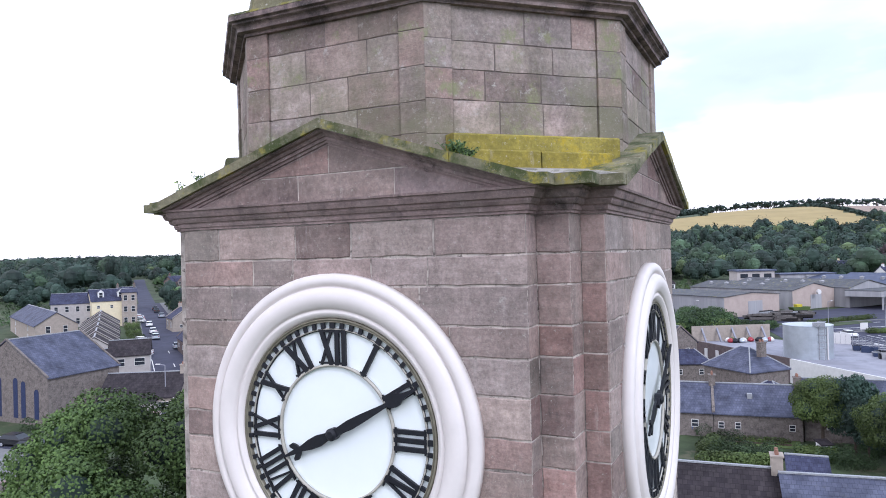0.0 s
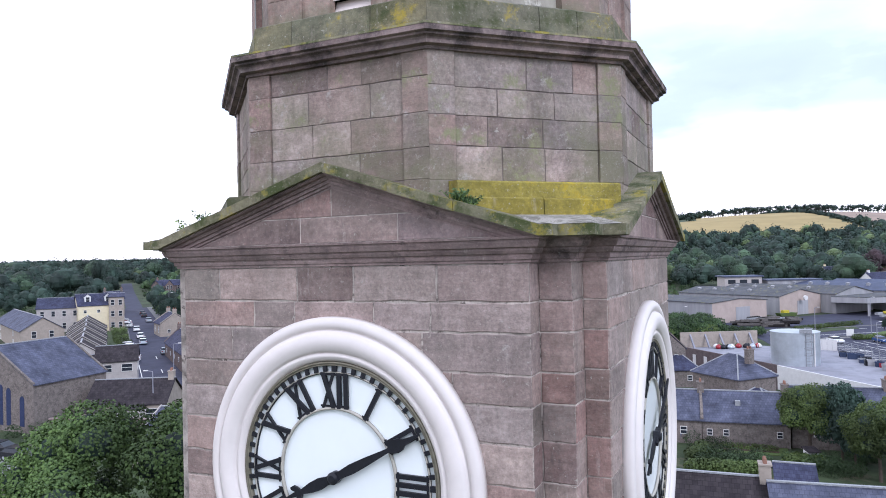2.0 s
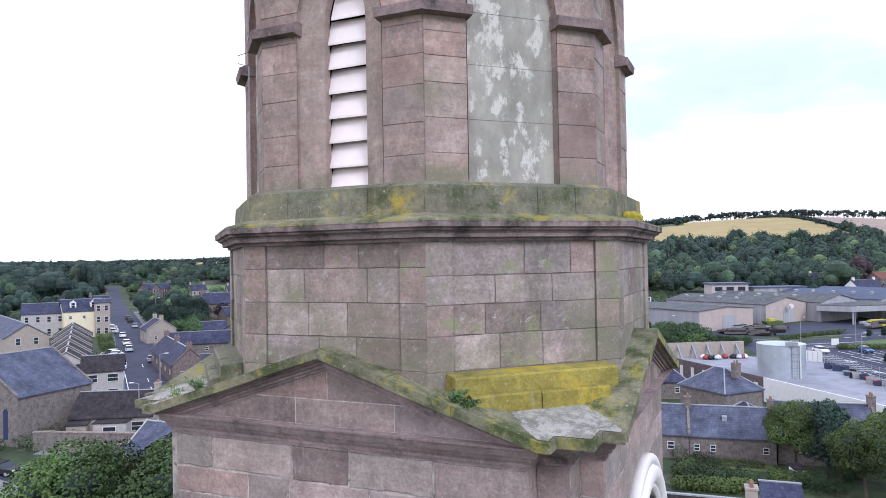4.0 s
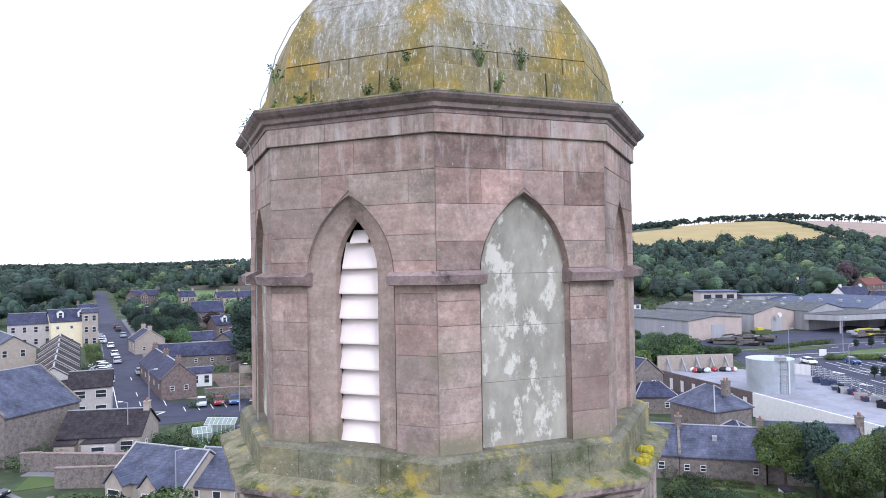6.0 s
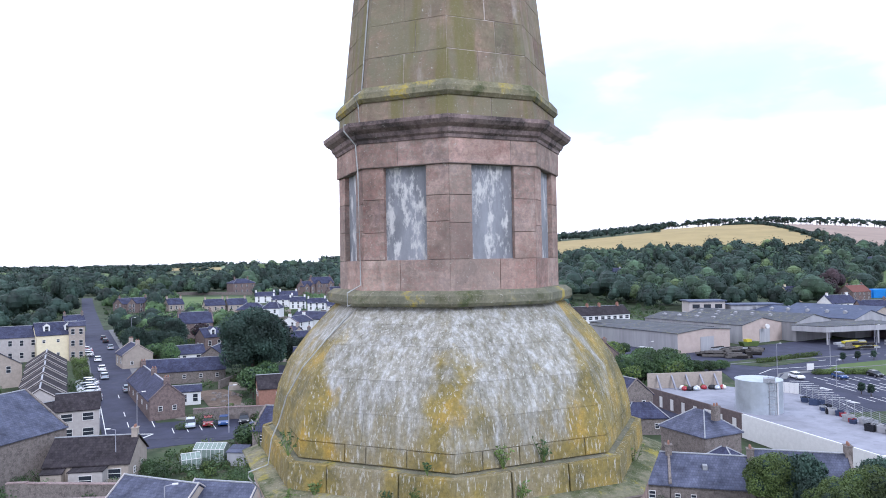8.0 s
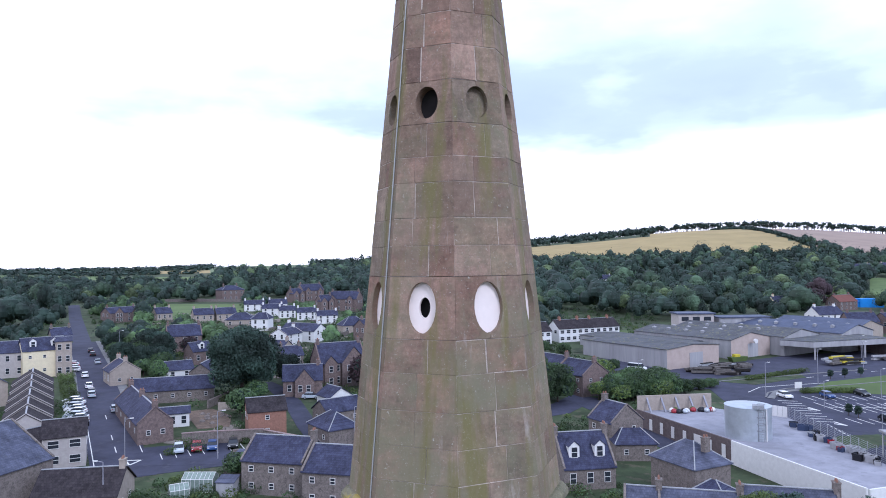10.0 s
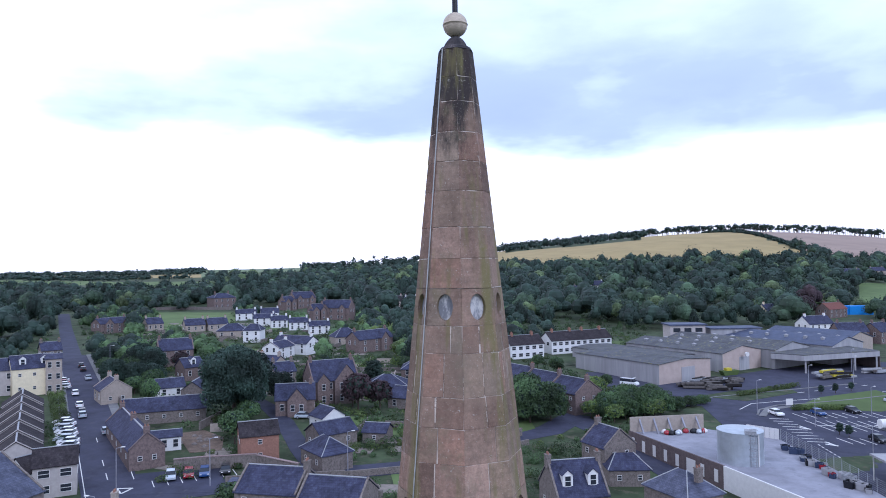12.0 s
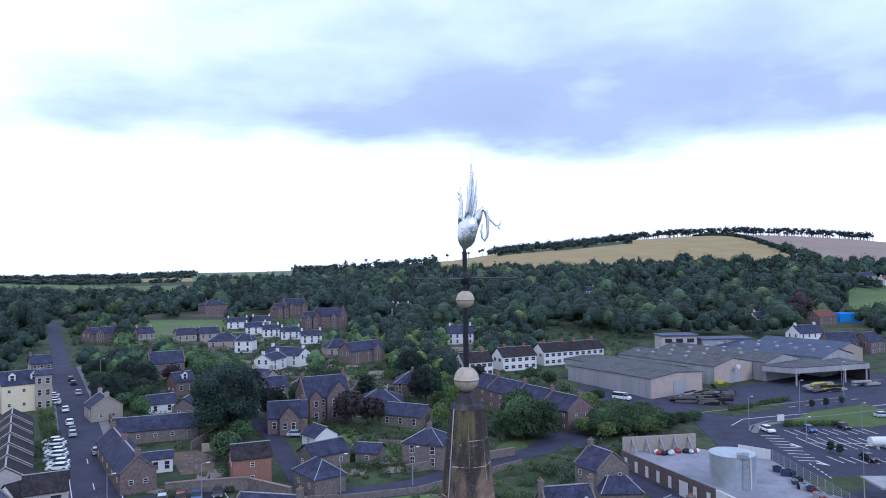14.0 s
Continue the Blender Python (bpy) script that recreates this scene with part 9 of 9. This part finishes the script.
# ---- gardens and forecourts close to the church ----
apron("forecourt", [(-92.0, 38.0), (-88.0, 47.5), (-80.0, 48.2), (-69.0, 46.0), (-66.0, 41.4), (-67.5, 35.0), (-78.0, 30.0)], M_PAVE, 0.07, "pale paved forecourt in front of the hall", "pavement")
apron("road", [(-89.0, 43.5), (-87.0, 47.0), (-80.0, 47.6), (-70.0, 45.4), (-70.4, 43.4), (-79.0, 44.6)], M_ASPHALT, 0.10, "asphalt strip with parked cars by the hall")
wall_run("garden_wall", "low stone wall round the paved forecourt", [(-68.4, 33.0), (-66.0, 35.5), (-64.9, 41.2), (-67.5, 46.5)], 0.9, M_RUBBLE, 0.5, M_MOULD)
for kind_, x, y, a_ in (("black", -80.2, 45.9, 15), ("black", -75.9, 45.2, 12)):
    park(kind_, x, y, a_)
wall_run("garden_wall", "tall stone wall below the cottage", [(-81.5, 53.0), (-79.4, 54.2), (-68.2, 57.9)], 2.3, M_RUBBLE, 0.5, M_MOULD)
ribbon("pavement", [(-80.0, 52.4), (-68.6, 56.2), (-62.0, 57.0)], 1.6, M_PAVE, 0.12, "pale pavement below the garden wall", "pavement")


def lean_to(name, label, category, x, y, turn, w, d, h, rise, wall, roof, window=None):
    """A small outbuilding with a roof that falls to the front."""
    ob = thing(name, label, category, (x, y, ground(x, y)), turn)
    v = [(-w / 2, -d / 2, -0.4), (w / 2, -d / 2, -0.4), (w / 2, d / 2, -0.4), (-w / 2, d / 2, -0.4), (-w / 2, -d / 2, h), (w / 2, -d / 2, h), (w / 2, d / 2, h + rise), (-w / 2, d / 2, h + rise)]
    Build().add(v, [(0, 1, 5, 4), (1, 2, 6, 5), (2, 3, 7, 6), (3, 0, 4, 7)]).done("wall", wall, ob)
    o = 0.15
    r_ = [(-w / 2 - o, -d / 2 - o, h), (w / 2 + o, -d / 2 - o, h), (w / 2 + o, d / 2 + o, h + rise), (-w / 2 - o, d / 2 + o, h + rise)]
    Build().add(r_ + [(a, b_, c + 0.1) for a, b_, c in r_], [(3, 2, 1, 0), (4, 5, 6, 7), (0, 1, 5, 4), (1, 2, 6, 5), (2, 3, 7, 6), (3, 0, 4, 7)]).done("roof", roof, ob)
    if window:
        add_window(ob, Matrix.Translation((0, -d / 2, 0.8)), window)
    TAKEN.append((x, y, w * 0.6))
    return ob


def greenhouse(x, y, turn, w, d, h):
    """Aluminium frame, glass sheets and a ridge."""
    ob = thing("greenhouse", "small white-framed garden greenhouse", "greenhouse", (x, y, ground(x, y) + 0.05), turn, "greenhouses")
    glass = Build()
    glass.box(-w / 2, w / 2, -d / 2, d / 2, 0.0, h)
    glass.add([(-w / 2, -d / 2, h), (w / 2, -d / 2, h), (w / 2, 0, h + 0.7), (-w / 2, 0, h + 0.7), (-w / 2, d / 2, h), (w / 2, d / 2, h)], [(0, 1, 2, 3), (3, 2, 5, 4), (0, 3, 4), (1, 5, 2)])
    glass.done("glazing", M_PANE, ob, "pale greenish glass")
    n = max(2, round(w / 0.65))
    for i in range(n + 1):
        u = -w / 2 + w * i / n
        for sy in (-1, 1):
            Build().bar((u, sy * d / 2, 0), (u, sy * d / 2, h), 0.035, 5).done("post", M_FRAME, ob)
            Build().bar((u, sy * d / 2, h), (u, 0, h + 0.72), 0.03, 5).done("glazing_bar", M_FRAME, ob)
    for yy, zz in ((-d / 2, h), (d / 2, h), (0, h + 0.72), (-d / 2, 0.05)):
        Build().bar((-w / 2, yy, zz), (w / 2, yy, zz), 0.045, 6).done("rail", M_FRAME, ob)
    return ob


M_PANE = plain_material("greenhouse_glass", (0.20, 0.25, 0.22), 0.12, vary=0.25, scale=2, bump=0)
M_BARN = plain_material("red_shed_paint", (0.22, 0.05, 0.035), 0.7, vary=0.2, scale=4)
M_BIN = plain_material("blue_bin_plastic", (0.03, 0.10, 0.30), 0.5, vary=0.1, scale=4)
M_SOIL = plain_material("dug_garden_soil", (0.085, 0.062, 0.045), 0.95, vary=0.4, scale=1.4, bump=0.6)
M_CROP = leaf_material("vegetable_leaves", (0.05, 0.085, 0.02), (0.12, 0.17, 0.05))
lean_to("porch", "pale flat-roofed extension of the low cottage", "porch", -76.2, 60.6, 30, 4.2, 3.0, 2.5, 0.15, M_PALE, M_SLATEB, "wide")
lean_to("porch", "small slate lean-to beside the low cottage", "porch", -80.4, 58.8, 30, 2.6, 2.4, 2.1, 0.9, M_BEIGE, M_SLATEB)
greenhouse(-69.4, 76.2, 20, 4.6, 2.6, 1.9)
greenhouse(-69.6, 72.0, 50, 2.6, 2.0, 1.5)
lean_to("shed", "grey garden shed with a felt roof", "shed", -64.6, 76.4, 15, 2.6, 2.2, 1.9, 0.5, M_CLAD, M_SLATEL)
lean_to("shed", "low slate-roofed store by the car park", "shed", -67.0, 84.0, 8, 5.2, 5.0, 2.3, 1.1, M_RUBBLE, M_SLATEL)
lean_to("shed", "small red-painted garden shed", "shed", -5.4, 84.4, 6, 1.6, 1.5, 1.7, 0.35, M_BARN, M_SLATEB)
lean_to("shed", "small white garden shed with a sloping roof", "shed", 6.6, 75.4, 30, 1.1, 1.1, 1.5, 0.3, M_HARL, M_SLATEB)
for i, (x, y) in enumerate(((-6.6, 83.0), (-6.0, 81.9), (-6.9, 80.6))):
    bin_ = thing("wheelie_bin", ("blue plastic wheelie bin by the shed", "grey plastic wheelie bin by the shed")[i % 2], "bin", (x, y, ground(x, y)), 20 * i, "wheelie bins")
    Build().lathe([(0.30, 0.0), (0.40, 1.0), (0.44, 1.02), (0.44, 1.08), (0.10, 1.16)], 4, 45).done("body", (M_BIN, M_LEAD)[i % 2], bin_)
apron("lawn", [(-3.8, 77.6), (4.4, 78.2), (4.6, 84.2), (-3.6, 83.6)], M_LAWN, 0.06, "rough garden lawn behind the cottages", "lawn")
for j in range(4):
    y0 = 78.6 + 1.35 * j
    bed = apron("garden_bed", [(-3.2, y0), (3.6, y0 + 0.5), (3.6, y0 + 1.15), (-3.2, y0 + 0.65)], M_SOIL, 0.12, "dug vegetable bed with rows of plants", "garden bed")
    crop = Build()
    for i in range(26):
        cx, cy = -3.0 + 0.25 * i + rg.uniform(-0.1, 0.1), y0 + 0.33 + 0.018 * i + rg.uniform(-0.2, 0.2)
        leaves(crop, rg, (cx, cy, ground(cx, cy) + 0.3), 0.26, 0.24, 26, 0.07, False)
    tagged(crop.done("vegetable_plants", M_CROP), "green vegetable plants in a dug bed", "plants", kind="stuff")
b = Build()
for x0, y0, r0, n0 in ((-73.0, 68.5, 1.2, 5), (-66.5, 73.5, 1.0, 6), (-62.5, 79.0, 1.1, 6), (-84.5, 57.5, 1.3, 4), (-4.2, 78.6, 1.0, 3), (-2.6, 74.0, 1.0, 8), (2.6, 74.6, 0.9, 7), (8.6, 73.6, 1.1, 8), (-76.0, 70.5, 1.0, 4), (-58.0, 69.0, 1.2, 6), (13.0, 78.5, 1.0, 6)):
    for _ in range(n0):
        x, y, r = x0 + rg.uniform(-2.2, 2.2), y0 + rg.uniform(-1.6, 1.6), r0 * rg.uniform(0.6, 1.2)
        leaves(b, rg, (x, y, ground(x, y) + r * 0.6), r, r * 0.9, 420, 0.075, False)
tagged(b.done("near_shrubs", M_LEAF), "mixed green shrubs in the near gardens", "shrubs", kind="stuff")
tri = [(-90.9, 82.9), (-88.6, 84.0), (-88.3, 81.2)]
for (x0, y0), (x1, y1) in zip(tri, tri[1:] + tri[:1]):     # give-way triangle painted on the asphalt
    ribbon("road_mark", [(x0, y0), (x1, y1)], 0.28, M_LINE, 0.10, "", parent=road)
street_lamp(-75.0, 63.8, 7, 200)

# ---- roof fittings of the depot ----
rr_ = random.Random(91)
for x, y, z, a_, nx, ny in ((-15.0, 276.8, 7.6, -36.9, 5, 2), (4.0, 292.5, 8.2, -36.9, 6, 2), (-27.4, 260.3, 7.4, -36.9, 4, 2)):
    for i in range(nx):
        for j in range(ny):
            m = pose(x, y, ground(x + 32, y - 24), 0, 0, a_) @ Matrix.Translation((5 + 7.0 * i + rr_.uniform(-0.6, 0.6), 5.0 + 10.0 * j, 0))
            p_ = m @ Vector((0, 0, 0))
            vent = thing("roof_vent", "small grey ventilator on the depot roof", "vent", (p_.x, p_.y, p_.z + z - 0.3), a_, "roof vents")
            Build().box(-0.5, 0.5, -0.5, 0.5, -1.2, 0.5).done("upstand", M_LEAD, vent)
            Build().lathe([(0.85, 0.5), (0.85, 0.62), (0.1, 0.95)], 4, 45).done("cap", M_CLAD, vent)
